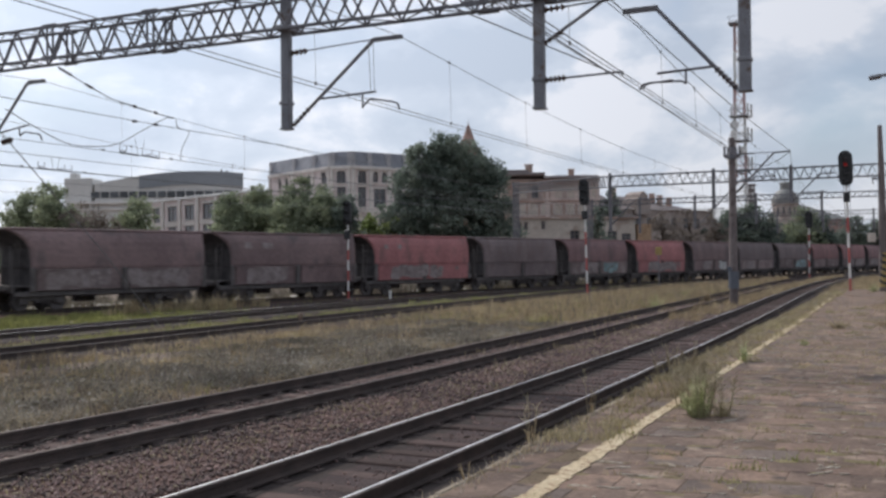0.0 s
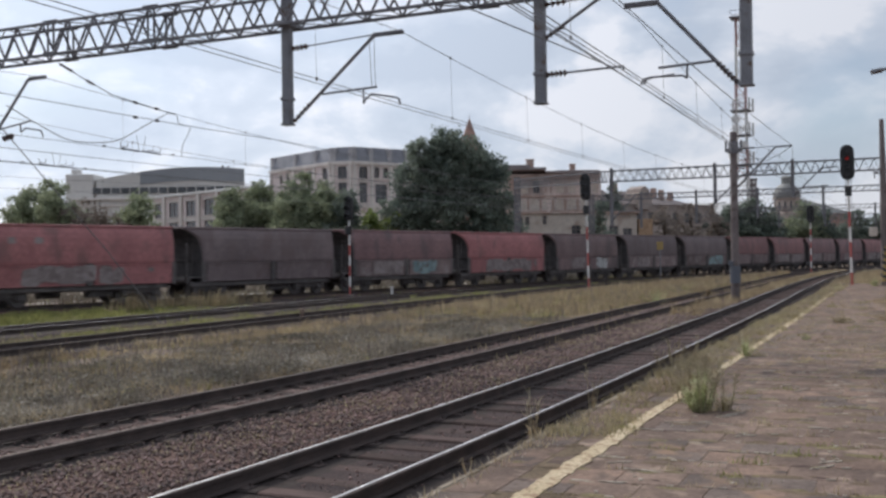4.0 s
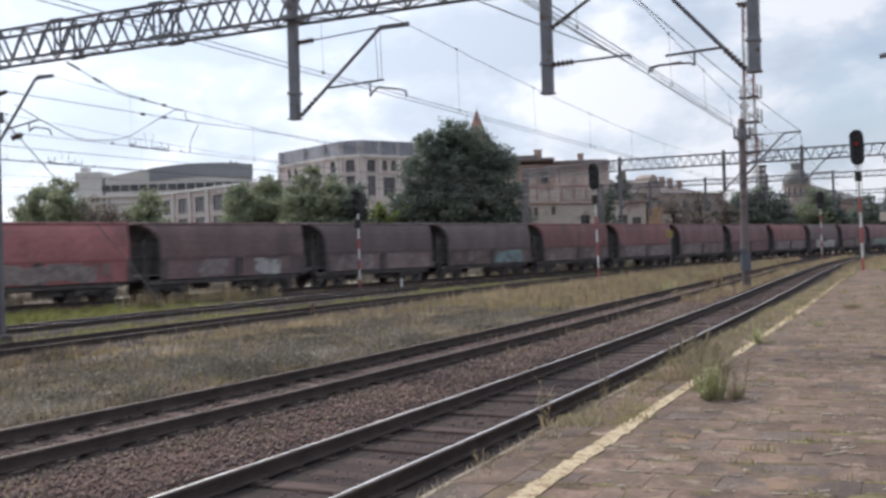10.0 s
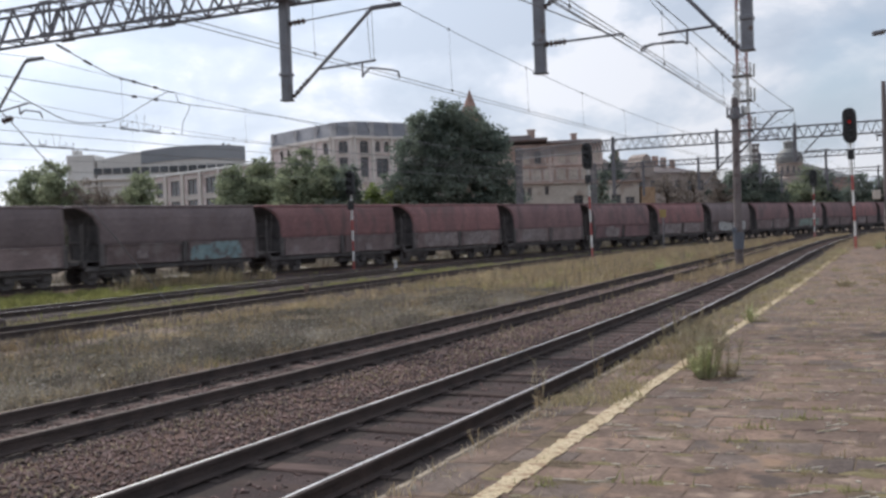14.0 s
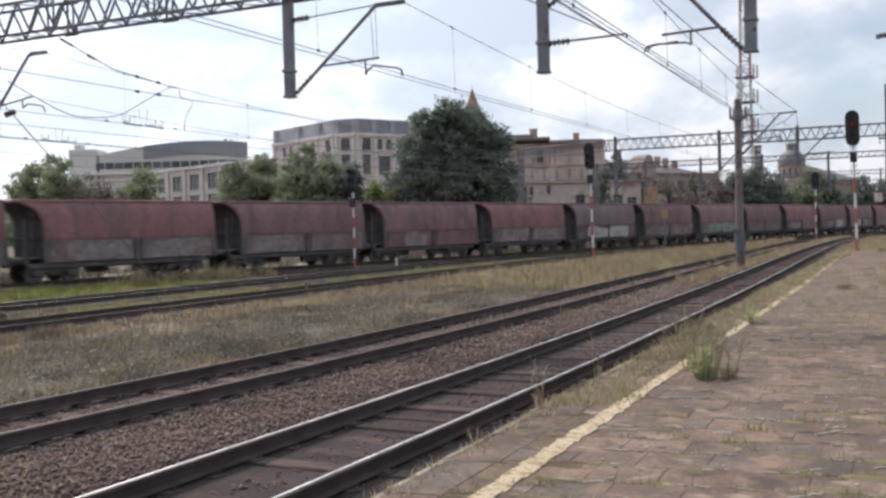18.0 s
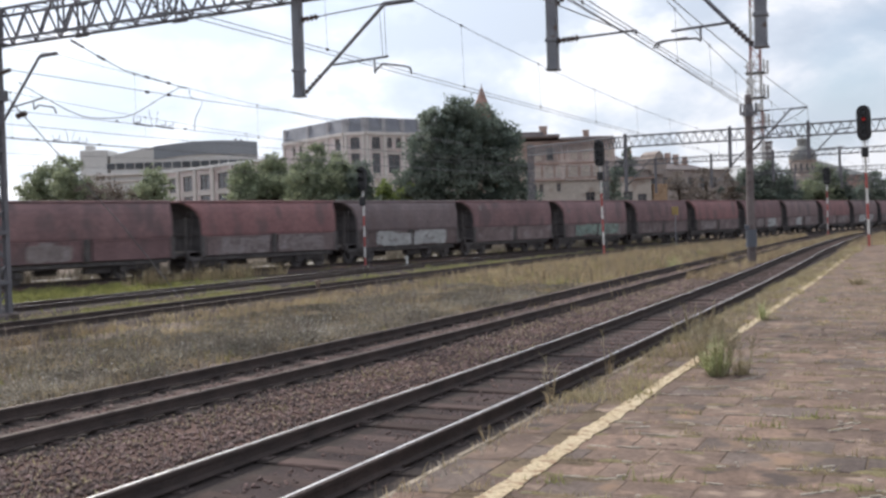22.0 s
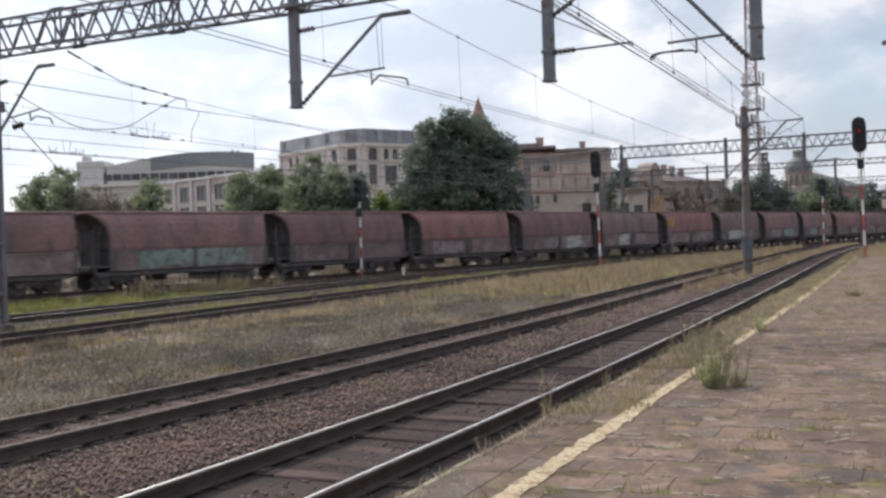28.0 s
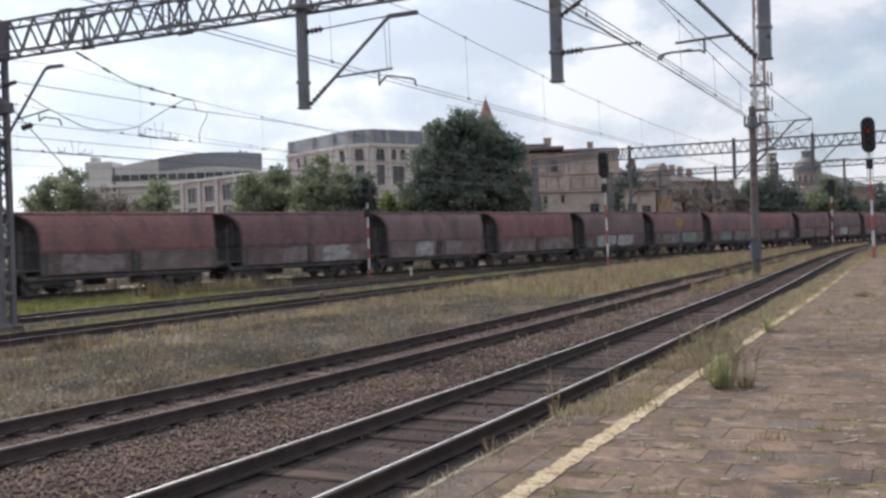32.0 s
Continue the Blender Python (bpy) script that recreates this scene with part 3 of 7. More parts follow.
def build_platform():
    p = thing("platform", "low station platform of worn concrete slabs with weeds", "platform", kind="structure")
    body = Geo()
    body.box(((PX0 + 0.04 + 9) / 2, (PY1 - 40) / 2, -0.02), (9 - PX0 - 0.04, PY1 + 40, 0.568), 0.01)
    part("platform_base", body, M_JOINT, p)
    edges = []
    for mat in (M_SLAB, M_SLAB, M_SLAB2, M_SLAB3):
        g = Geo().box((0.05, 0, 0), (0.4, 0.985, 0.14), 0.015)
        g.v = [(q[0], q[1] + SKEW * q[0], q[2]) for q in g.v]
        edges.append(g.mesh("edge_slab", mat))
    nosing = Geo().box((0, 0, 0), (0.085, 0.975, 0.15), 0.02).mesh("edge_nosing", M_NOSE)
    y = -39.5
    while y < PY1:
        ob = new("edge_slab", random.choice(edges))
        ob.parent, ob.matrix_basis = p, pose(PX0 + 0.22 + random.uniform(-0.02, 0.012), y, PZ - 0.07 + random.uniform(-0.008, 0.006), 0, random.uniform(-0.5, 0.5), random.uniform(-0.5, 0.5))
        if y > -6:
            ob = new("edge_nosing", nosing)
            ob.parent, ob.matrix_basis = p, pose(PX0 + 0.03 + random.uniform(-0.02, 0.015), y + 0.03, PZ - 0.073 + random.uniform(-0.012, 0.008), random.uniform(-0.5, 0.5), random.uniform(-2, 2), random.uniform(-0.8, 0.8))
        y += 1.0
    slabs = []
    shear = Matrix(((1, 0, 0), (SKEW, 1, 0), (0, 0, 1)))
    for w, ln, mat in ((0.5, 0.495, M_SLAB), (0.5, 0.49, M_SLAB), (0.5, 0.492, M_SLAB), (0.498, 0.482, M_SLAB2), (0.498, 0.486, M_SLAB3)):
        g = Geo().box((0, 0, -0.03), (w, ln, 0.06), 0.005)
        g.v = [(q[0], q[1] + SKEW * q[0], q[2]) for q in g.v]
        slabs.append(g.mesh("slab", mat))
    far = Geo()
    for i, y in enumerate(np.arange(-39.5, PY1 - 1.8, 0.5)):
        for j in range(24):
            x = PX0 + 0.47 + 0.26 + 0.5 * j + (0.25 if i % 2 else 0)
            m = pose(x + random.uniform(-0.008, 0.008), y + SKEW * (x + 2.0) + random.uniform(-0.008, 0.008), PZ + random.uniform(-0.003, 0.001), random.uniform(-0.45, 0.45), random.uniform(-0.12, 0.12), random.uniform(-0.2, 0.2))
            if 5.0 < y < 25 and j < 7:
                ob = new("slab", random.choice(slabs))
                ob.parent, ob.matrix_basis = p, m
            else:
                far.box(m.translation - Vector((0, 0, 0.03)), (0.499, 0.491, 0.06), 0.0, m.to_3x3() @ shear, mi=random.choice((0, 0, 0, 1, 2)))
    part("slab_field", far, (M_SLAB, M_SLAB2, M_SLAB3), p, kind="stuff")
    line_ = Geo()
    rnd = random.Random(5)
    course = line((-40, -2.585), (12, -2.59), (18, -2.58), (28, -2.6), (45, -2.75), (62, -2.92))
    y = -38.0
    while y < 58:
        ln = 0.125
        x = course(y + 0.06) + rnd.uniform(-0.009, 0.009)
        if rnd.random() < (0.0 if y < 10.5 else 0.1):
            y += ln
            continue
        wide = 0.185 if y < 10.5 else 0.15
        line_.box((x, y + ln / 2, PZ + 0.006), (wide + rnd.uniform(-0.035, 0.012), ln - 0.001, 0.009), 0.003, Matrix.Rotation(rnd.uniform(-0.01, 0.01), 3, "Z"))
        y += ln
    part("edge_line", line_, M_LINE, p, "worn cream-yellow safety line painted along the edge")
    chips = Geo()
    for k in range(460):
        y, x = 5 + 30 * rnd.random() ** 1.3, rnd.uniform(-2.45, 1.2)
        y = 0.5 * round(y / 0.5) + 0.25 + SKEW * (x + 2.0) + rnd.uniform(-0.02, 0.02)
        long_ = k % 11 == 0
        run, deep = (rnd.uniform(0.15, 0.38), rnd.uniform(0.016, 0.036)) if long_ else (rnd.uniform(0.03, 0.13), rnd.uniform(0.01, 0.03))
        for q in range(4 if long_ else 1):
            chips.box((x + (q - 1.5) * run / 4 * long_, y + rnd.uniform(-0.012, 0.012), PZ + 0.004), (run / (4 if long_ else 1) * rnd.uniform(0.7, 1.15), deep * rnd.uniform(0.5, 1.2), 0.009), 0.003, Matrix.Rotation(SKEW + rnd.uniform(-0.2, 0.2), 3, "Z"))
    for _ in range(34):
        # broken corners, pale along two edges
        y, x = rnd.uniform(5.5, 16), rnd.uniform(-2.4, 0.6)
        for q in range(3):
            chips.box((x + q * 0.06, y + q * 0.07 * rnd.uniform(0.5, 1.3), PZ + 0.004), (0.09, rnd.uniform(0.015, 0.03), 0.009), 0.003, Matrix.Rotation(0.8 + rnd.uniform(-0.3, 0.3), 3, "Z"))
    for _ in range(170):
        y, x = rnd.uniform(5, 26), rnd.uniform(-2.4, 0.4)
        chips.box((x, y, PZ + 0.003), (rnd.uniform(0.01, 0.05), rnd.uniform(0.01, 0.04), 0.01), 0.004, Matrix.Rotation(rnd.uniform(-1.5, 1.5), 3, "Z"))
    part("broken_mortar", chips, M_CHIP, p, kind="stuff")
    for name, mat, count, lo, hi, flat, top in (("dirt_patch", M_JOINT, 420, 0.04, 0.26, 0.4, 0.0045), ("moss_patch", M_MOSS, 300, 0.05, 0.24, 0.45, 0.0055), ("worn_patch", M_NOSE, 130, 0.02, 0.13, 0.6, 0.006), ("ochre_stain", M_SLAB2, 160, 0.06, 0.3, 0.6, 0.0035), ("dark_stain", M_SLEEPER, 120, 0.02, 0.09, 0.5, 0.005)):
        g = Geo()
        for _ in range(count):
            y, x, w = 5 + 24 * rnd.random() ** 1.3, rnd.uniform(-3.1, 0.9), rnd.uniform(lo, hi)
            y = 0.5 * round(y / 0.5) + 0.25 + SKEW * (x + 2.0) + rnd.gauss(0, 0.06)
            n, a0 = 11, rnd.uniform(0, 6.28)
            rim = [(x + w * rnd.uniform(0.45, 1.0) * math.cos(a0 + 6.283 * i / n), y + w * flat * rnd.uniform(0.4, 1.0) * math.sin(a0 + 6.283 * i / n)) for i in range(n)]
            g.add([(x, y, PZ + top + 0.004)] + [(q[0], q[1], PZ + top - 0.006) for q in rim], [(0, 1 + i, 1 + (i + 1) % n) for i in range(n)])
        part(name, g, mat, p, kind="stuff")


# ---- overhead line ----
GY = 19.5


def lattice(g, a, b, w, h, bay, r=0.02, cr=0.045, flat=0.8):
    """A box girder from a to b: four chords and zigzag lacing on all faces, lighter above and below."""
    a, b = Vector(a), Vector(b)
    d = (b - a).normalized()
    side = d.cross(Vector((0, 0, 1))) if abs(d.z) < 0.9 else Vector((1, 0, 0))
    side.normalize()
    up = side.cross(d).normalized()
    n = max(1, round((b - a).length / bay))
    cor = [side * (sx * w / 2) + up * (sy * h / 2) for sx, sy in ((-1, -1), (1, -1), (1, 1), (-1, 1))]
    for c in cor:
        g.beam(a + c, b + c, cr * 2, cr * 2, 0.008)
    for i in range(n):
        p0, p1, pm = a + (b - a) * (i / n), a + (b - a) * ((i + 1) / n), a + (b - a) * ((i + 0.5) / n)
        for lo, hi in ((0, 3), (1, 2)):
            g.beam(p0 + cor[lo], pm + cor[hi], r * 2, r * 2)
            g.beam(pm + cor[hi], p1 + cor[lo], r * 2, r * 2)
        for lo, hi in ((0, 1), (3, 2)):
            s0, s1 = (lo, hi) if i % 2 else (hi, lo)
            g.beam(p0 + cor[s0], p1 + cor[s1], r * 2 * flat, r * 2 * flat)
            g.beam(p0 + cor[lo], p0 + cor[hi], r * 2 * flat, r * 2 * flat)
    return g


def insulator(g, p0, p1, r=0.065, n=5):
    """A string of sheds from p0 to p1."""
    p0, p1 = Vector(p0), Vector(p1)
    g.cyl(p0, p1, 0.028, n=6)
    for i in range(n):
        q = p0 + (p1 - p0) * ((i + 0.5) / n)
        e = (p1 - p0).normalized() * 0.022
        g.cyl(q - e, q + e, r, r * 0.55, 8)
    return g


def tube(g, pts, r, n=6):
    for a, b in zip(pts, pts[1:]):
        g.cyl(a, b, r, n=n)
    return g


def build_gantry():
    """The portal over all tracks near the standing point, with its lattice mast, drop posts and arms."""
    t = thing("catenary_gantry", "dark steel lattice gantry spanning the tracks with hanging posts", "gantry")
    z0, z1 = 7.53, 8.36
    beam_ = lattice(Geo(), (-23.55, GY, (z0 + z1) / 2), (6.05, GY, (z0 + z1) / 2), 0.66, z1 - z0, 0.91, 0.022, 0.034, 0.55)
    part("lattice_beam", beam_, M_DARKSTEEL, t)
    for x in (-20.1, -16.75, -8.0, 1.5):
        for s in (-1, 1):
            joint_ = Geo()
            for q in (-0.1, 0.1):
                joint_.box((x + q, GY + s * 0.34, (z0 + z1) / 2), (0.045, 0.05, z1 - z0), 0.006)
            for z in (z0, z1):
                joint_.box((x, GY + s * 0.37, z), (0.5, 0.015, 0.13), 0.004)
            part("splice_plate", joint_, M_DARKSTEEL, t)
    for x in (-23.38, 5.8):
        mast = lattice(Geo(), (x, GY, -0.1), (x, GY, 8.5), 0.62, 0.36, 0.75, 0.02, 0.075)
        for z in (0.9, 2.3, 4.6, 5.2, 6.3):
            mast.box((x, GY, z), (0.84, 0.42, 0.12), 0.01)
        mast.box((x + 0.25, GY, 8.0), (0.36, 0.6, 1.1), 0.02)
        part("lattice_mast", mast, M_DARKSTEEL, t)
        part("mast_foot", Geo().box((x, GY, -0.2), (0.9, 0.9, 0.5), 0.05), M_CONCRETE, t)
    part("sign_plate", Geo().box((-23.1, GY - 0.262, 2.55), (0.2, 0.02, 0.2), 0.005), M_YELLOW, t, "small yellow number plate, unreadable")
    for x, zb in ((-12.98, 5.22), (-6.73, 5.24), (-2.6, 5.27)):
        post = Geo().box((x, GY, (zb + 8.5) / 2), (0.22, 0.2, 8.5 - zb), 0.02)
        post.box((x, GY, zb + 0.02), (0.27, 0.25, 0.04), 0.008)
        post.box((x, GY, zb + 0.62), (0.26, 0.26, 0.08), 0.01)
        post.box((x, GY, z0 + 0.06), (0.34, 0.5, 0.12), 0.01)
        part("drop_post", post, M_STEEL, t)
    # arm of the middle track
    arm = tube(Geo(), [(-12.79, GY, 5.32), (-10.67, GY, 7.08), (-9.97, GY, 7.12)], 0.04)
    arm.box((-10.3, GY, 7.1), (0.75, 0.09, 0.09), 0.01)
    part("cantilever_arm", arm, M_DARKSTEEL, t)
    part("insulator", insulator(Geo(), (-12.82, GY, 5.3), (-12.35, GY, 5.7)), M_INSUL, t)
    part("insulator", insulator(Geo(), (-12.85, GY, 7.01), (-12.4, GY, 7.03), 0.075, 4), M_INSUL, t)
    part("tie_rod", tube(Geo(), [(-12.4, GY, 7.03), (-10.67, GY, 7.11)], 0.016), M_DARKSTEEL, t)
    part("steady_arm", tube(Geo(), [(-12.05, GY, 5.88), (-10.6, GY, 5.93)], 0.026), M_DARKSTEEL, t)
    part("registration_arm", tube(Geo(), [(-10.95, GY, 5.92), (-10.95, GY, 5.58), (-10.93, GY, 5.64), (-10.74, GY, 5.78), (-10.18, GY, 5.67), (-10.05, GY, 5.62), (-10.02, GY, 5.48)], 0.023), M_DARKSTEEL, t)
    part("hanger_wire", tube(Geo(), [(-10.78, GY - 0.02, 7.08), (-10.72, GY - 0.02, 5.94)], 0.007).cyl((-10.68, GY + 0.03, 7.08), (-10.66, GY + 0.03, 5.94), 0.007, n=5), M_WIRE, t)
    # arms of the platform track, one from each side
    part("cantilever_arm", tube(Geo(), [(-6.63, GY, 6.6), (-5.38, GY, 7.34), (-4.98, GY, 7.4)], 0.035), M_DARKSTEEL, t)
    part("insulator", insulator(Geo(), (-6.62, GY, 6.6), (-6.2, GY, 6.82)), M_INSUL, t)
    part("insulator", insulator(Geo(), (-6.62, GY, 7.3), (-6.15, GY, 7.32), 0.075, 4), M_INSUL, t)
    part("insulator", insulator(Geo(), (-6.61, GY, 5.84), (-6.15, GY, 5.85), 0.075, 5), M_INSUL, t)
    part("tie_rod", tube(Geo(), [(-6.15, GY, 7.32), (-5.3, GY, 7.36)], 0.02), M_DARKSTEEL, t)
    part("registration_arm", tube(Geo(), [(-6.15, GY, 5.85), (-4.98, GY, 5.87), (-4.98, GY, 5.8)], 0.024), M_DARKSTEEL, t)
    arm = tube(Geo(), [(-2.75, GY, 5.33), (-4.3, GY, 7.08), (-4.95, GY, 7.06)], 0.045)
    arm.box((-4.6, GY, 7.07), (0.7, 0.1, 0.1), 0.01)
    part("cantilever_arm", arm, M_DARKSTEEL, t)
    part("insulator", insulator(Geo(), (-2.76, GY, 5.34), (-3.15, GY, 5.78), 0.075, 6), M_INSUL, t)
    part("steady_arm", tube(Geo(), [(-3.2, GY, 5.81), (-4.28, GY, 5.77)], 0.028), M_DARKSTEEL, t)
    part("registration_arm", tube(Geo(), [(-3.72, GY, 5.77), (-3.72, GY, 5.52), (-3.8, GY, 5.58), (-4.4, GY, 5.6), (-4.58, GY, 5.57), (-4.63, GY, 5.47)], 0.022), M_DARKSTEEL, t)
    part("registration_arm", tube(Geo(), [(-3.95, GY - 0.1, 5.6), (-4.38, GY - 0.1, 5.57), (-4.5, GY - 0.1, 5.54), (-4.55, GY - 0.1, 5.45)], 0.018), M_DARKSTEEL, t)
    # arm of the far sidings on the lattice mast
    arm = tube(Geo(), [(-23.1, GY, 5.02), (-21.31, GY, 7.01), (-20.72, GY, 7.05)], 0.04)
    arm.box((-20.95, GY, 7.04), (0.6, 0.09, 0.09), 0.01)
    part("cantilever_arm", arm, M_DARKSTEEL, t)
    part("steady_arm", tube(Geo(), [(-22.42, GY, 5.74), (-21.23, GY, 5.9)], 0.024), M_DARKSTEEL, t)
    part("registration_arm", tube(Geo(), [(-21.6, GY, 5.84), (-21.58, GY, 5.62), (-21.4, GY, 5.72), (-20.85, GY, 5.62), (-20.76, GY, 5.45)], 0.022), M_DARKSTEEL, t)
    part("insulator", insulator(Geo(), (-22.85, GY, 6.7), (-22.4, GY, 6.78), 0.07, 4).cyl((-23.15, GY, 6.66), (-22.8, GY, 6.71), 0.03, n=6), M_INSUL, t)
    part("insulator", insulator(Geo(), (-22.25, GY, 5.48), (-21.85, GY, 5.55), 0.09, 3), M_INSUL, t)
    box_ = Geo().box((-22.9, GY, 6.08), (0.52, 0.2, 0.3), 0.02)
    part("anchor_block", box_, M_DARKSTEEL, t)
    return t


build_gantry()


def build_far_gantry(y, xl, xr, z0, z1, drops, label, arms=(), skew=None):
    t = thing("catenary_gantry", label, "gantry", group="far gantries over the tracks")
    part("lattice_beam", lattice(Geo(), (xl, y, (z0 + z1) / 2), (xr, y, (z0 + z1) / 2), 0.5, z1 - z0, 0.56, 0.014, 0.033, 0.6), M_DARKSTEEL, t)
    if skew:
        sx, sy, lift = skew
        part("lattice_beam", lattice(Geo(), (xl, y, (z0 + z1) / 2), (sx, sy, (z0 + z1) / 2 + lift), 0.5, z1 - z0, 0.56, 0.014, 0.033, 0.6), M_DARKSTEEL, t)
    for x, yy, top in ((xl, y, z1 + 0.2) if not skew else (skew[0], skew[1], z1 + skew[2] + 0.2), (xr, y, z1 + 0.2)):
        m = lattice(Geo(), (x, yy, -0.3), (x, yy, top), 0.34, 0.45, 0.9, 0.018, 0.045)
        part("lattice_mast", m, M_DARKSTEEL, t)
    for x, zb in drops:
        g = Geo().box((x, y, (zb + z1 + 0.2) / 2), (0.2, 0.2, z1 + 0.2 - zb), 0.02)
        g.box((x, y, zb), (0.26, 0.26, 0.05), 0.01)
        part("drop_post", g, M_DARKSTEEL, t)
    for x, zb, s in arms:
        part("cantilever_arm", tube(Geo(), [(x, y, zb), (x + s * 1.7, y, zb + 1.75), (x + s * 2.6, y, zb + 1.8)], 0.045), M_DARKSTEEL, t)
        part("registration_arm", tube(Geo(), [(x + s * 0.6, y, zb + 0.6), (x + s * 2.1, y, zb + 0.65)], 0.03), M_DARKSTEEL, t)
        ins = Geo()
        insulator(ins, (x, y, zb), (x + s * 0.35, y, zb + 0.36), 0.09, 5)
        part("insulator", ins, M_INSUL, t)
    return t


build_far_gantry(66.0, -17.9, 4.5, 7.08, 7.8, [(-17.8, 4.1), (-10.9, 5.4), (-6.1, 5.6)], "grey lattice gantry far along the tracks, second portal", [(-17.8, 4.4, 1), (-10.9, 5.4, 1), (-6.1, 5.6, 1)], (-29.7, 79.5, 0.85))
build_far_gantry(92.0, -26.8, 6.0, 7.3, 7.75, [(-22.0, 4.6), (-16.9, 4.9), (-11.5, 5.2), (-6.0, 5.3)], "grey lattice gantry far along the tracks, third portal", [(-16.9, 4.9, 1), (-11.5, 5.2, 1)])
build_far_gantry(128.0, -19.0, 9.0, 7.3, 7.75, [(-13.5, 5.2), (-8.2, 5.2), (-2.6, 5.2), (2.0, 5.2)], "thin lattice gantry in the distance over the curve", [(-8.2, 5.2, 1), (-2.6, 5.2, 1)])
build_far_gantry(165.0, -14.0, 14.0, 7.2, 7.9, [(-7, 5.2), (-1.0, 5.2), (6.0, 5.2)], "thin lattice gantry over the curve", [])


def hang(g, pts, r, sag=0.0, n=12):
    """A wire through pts, with the same sag in each span; returns its finer points."""
    out, course = [], []
    for a, b in zip(pts, pts[1:]):
        a, b = Vector(a), Vector(b)
        q = [a.lerp(b, i / n) - Vector((0, 0, sag * 4 * (i / n) * (1 - i / n))) for i in range(n + 1)]
        course += q if not course else q[1:]
        out.append(q)
    g.sweep([(r * math.cos(radians(72 * k)), r * math.sin(radians(72 * k))) for k in range(5)], course)
    return out


def catenary(label, nodes, sag=0.7, drops=8, twin=0.0, clamps=0.028):
    """Contact wire, messenger and droppers; nodes of (y, x, height of the contact wire, height of the messenger)."""
    t = thing("overhead_line", label, "overhead wire", group="overhead contact lines")
    for dx in ((-twin, twin) if twin else (0,)):
        contact = Geo()
        P = hang(contact, [(x + dx, y, zc + 0.8 * dx) for y, x, zc, zm in nodes], 0.0085, 0.03)
        part("contact_wire", contact, M_WIRE, t)
    mess, drp = Geo(), Geo()
    Q = hang(mess, [(x, y, zm) for y, x, zc, zm in nodes], 0.008, sag)
    part("messenger_wire", mess, M_WIRE, t)
    for p, q in zip(P, Q):
        for i in range(drops):
            j = (i + 0.5) / drops * 12
            k, f = int(j), j - int(j)
            c, e = p[k].lerp(p[k + 1], f), q[k].lerp(q[k + 1], f)
            drp.cyl(c, e, 0.004, n=4, caps=False)
            for w in (c, e):
                drp.box(w, (clamps, 0.06, 0.06), 0.0)
    part("dropper", drp, M_WIRE, t, kind="stuff")
    return t


def smooth_line(pts, n=5):
    """A rounded course through pts."""
    P = [Vector(p) for p in pts]
    P = [P[0] * 2 - P[1]] + P + [P[-1] * 2 - P[-2]]
    out = []
    for a, b, c, d in zip(P, P[1:], P[2:], P[3:]):
        for i in range(n):
            u = i / n
            out.append(0.5 * (2 * b + (c - a) * u + (2 * a - 5 * b + 4 * c - d) * u * u + (3 * b - a - 3 * c + d) * u ** 3))
    return out + [P[-2]]


def single_wire(label, pts, r=0.013, sag=0.0, name="anchor_wire"):
    t = thing(name, label, "overhead wire", group="single overhead wires")
    g = Geo()
    hang(g, pts, r, sag)
    part("wire", g, M_WIRE, t)
    return t


catenary("overhead contact line of the middle track with droppers", [(-45, -9.6, 5.44, 7.1), (GY, -10.0, 5.46, 7.12), (66, C2(66) + 0.1, 5.45, 7.0), (92, C2(92) - 0.3, 5.5, 7.0), (128, C2(128) + 0.2, 5.5, 7.0), (165, C2(165), 5.5, 7.0), (230, C2(230), 5.5, 7.0)], 0.68, 9, 0.036)
catenary("overhead contact line of the platform track with droppers", [(-45, -5.1, 5.5, 6.9), (GY, -4.63, 5.48, 6.72), (47.6, -4.75, 5.5, 6.35), (66, C1(66) + 0.3, 5.5, 6.9), (92, C1(92) - 0.2, 5.5, 7.0), (128, C1(128) + 0.2, 5.5, 7.0), (165, C1(165), 5.5, 7.0), (230, C1(230), 5.5, 7.0)], 0.3, 7, 0.032)
catenary("overhead contact line over the overgrown track", [(-45, -20.4, 5.4, 7.0), (GY, -20.74, 5.39, 7.04), (66, C3(66) + 0.2, 5.4, 6.9), (92, C3(92) - 0.2, 5.4, 7.0), (128, C3(128), 5.4, 7.0), (150, C3(150), 5.4, 7.0)], 0.85)
catenary("overhead contact line over the siding", [(-45, -26.0, 5.35, 6.9), (GY, -25.9, 5.33, 6.95), (66, C4(66) + 0.2, 5.4, 6.9), (92, C4(92), 5.4, 7.0), (128, C4(128), 5.4, 7.0), (144, C4(144), 5.4, 7.0)], 0.8)
catenary("overhead contact line above the coal train", [(-45, C5(-45), 5.6, 7.0), (10, C5(10) + 0.3, 5.6, 7.0), (60, C5(60) - 0.2, 5.6, 7.0), (92, C5(92), 5.6, 7.0), (128, C5(128), 5.6, 7.0), (165, C5(165), 5.6, 7.0), (230, C5(230), 5.6, 7.0)], 0.9)
single_wire("upper feeder wire held by the long arms", [(-4.9, -45, 7.3), (-4.95, GY, 7.1), (-4.42, 47.6, 7.0), (C1(66) - 0.2, 66, 7.1)], 0.013, 0.12)
single_wire("anchored contact wire ending at the concrete column", [(-5.0, -45, 5.8), (-4.96, GY, 5.84), (-7.0, 47.6, 7.42)], 0.011, 0.0)
single_wire("anchored second wire ending at the concrete column", [(-5.02, -45, 5.68), (-5.0, GY, 5.7), (-7.0, 47.6, 7.15)], 0.011, 0.0)
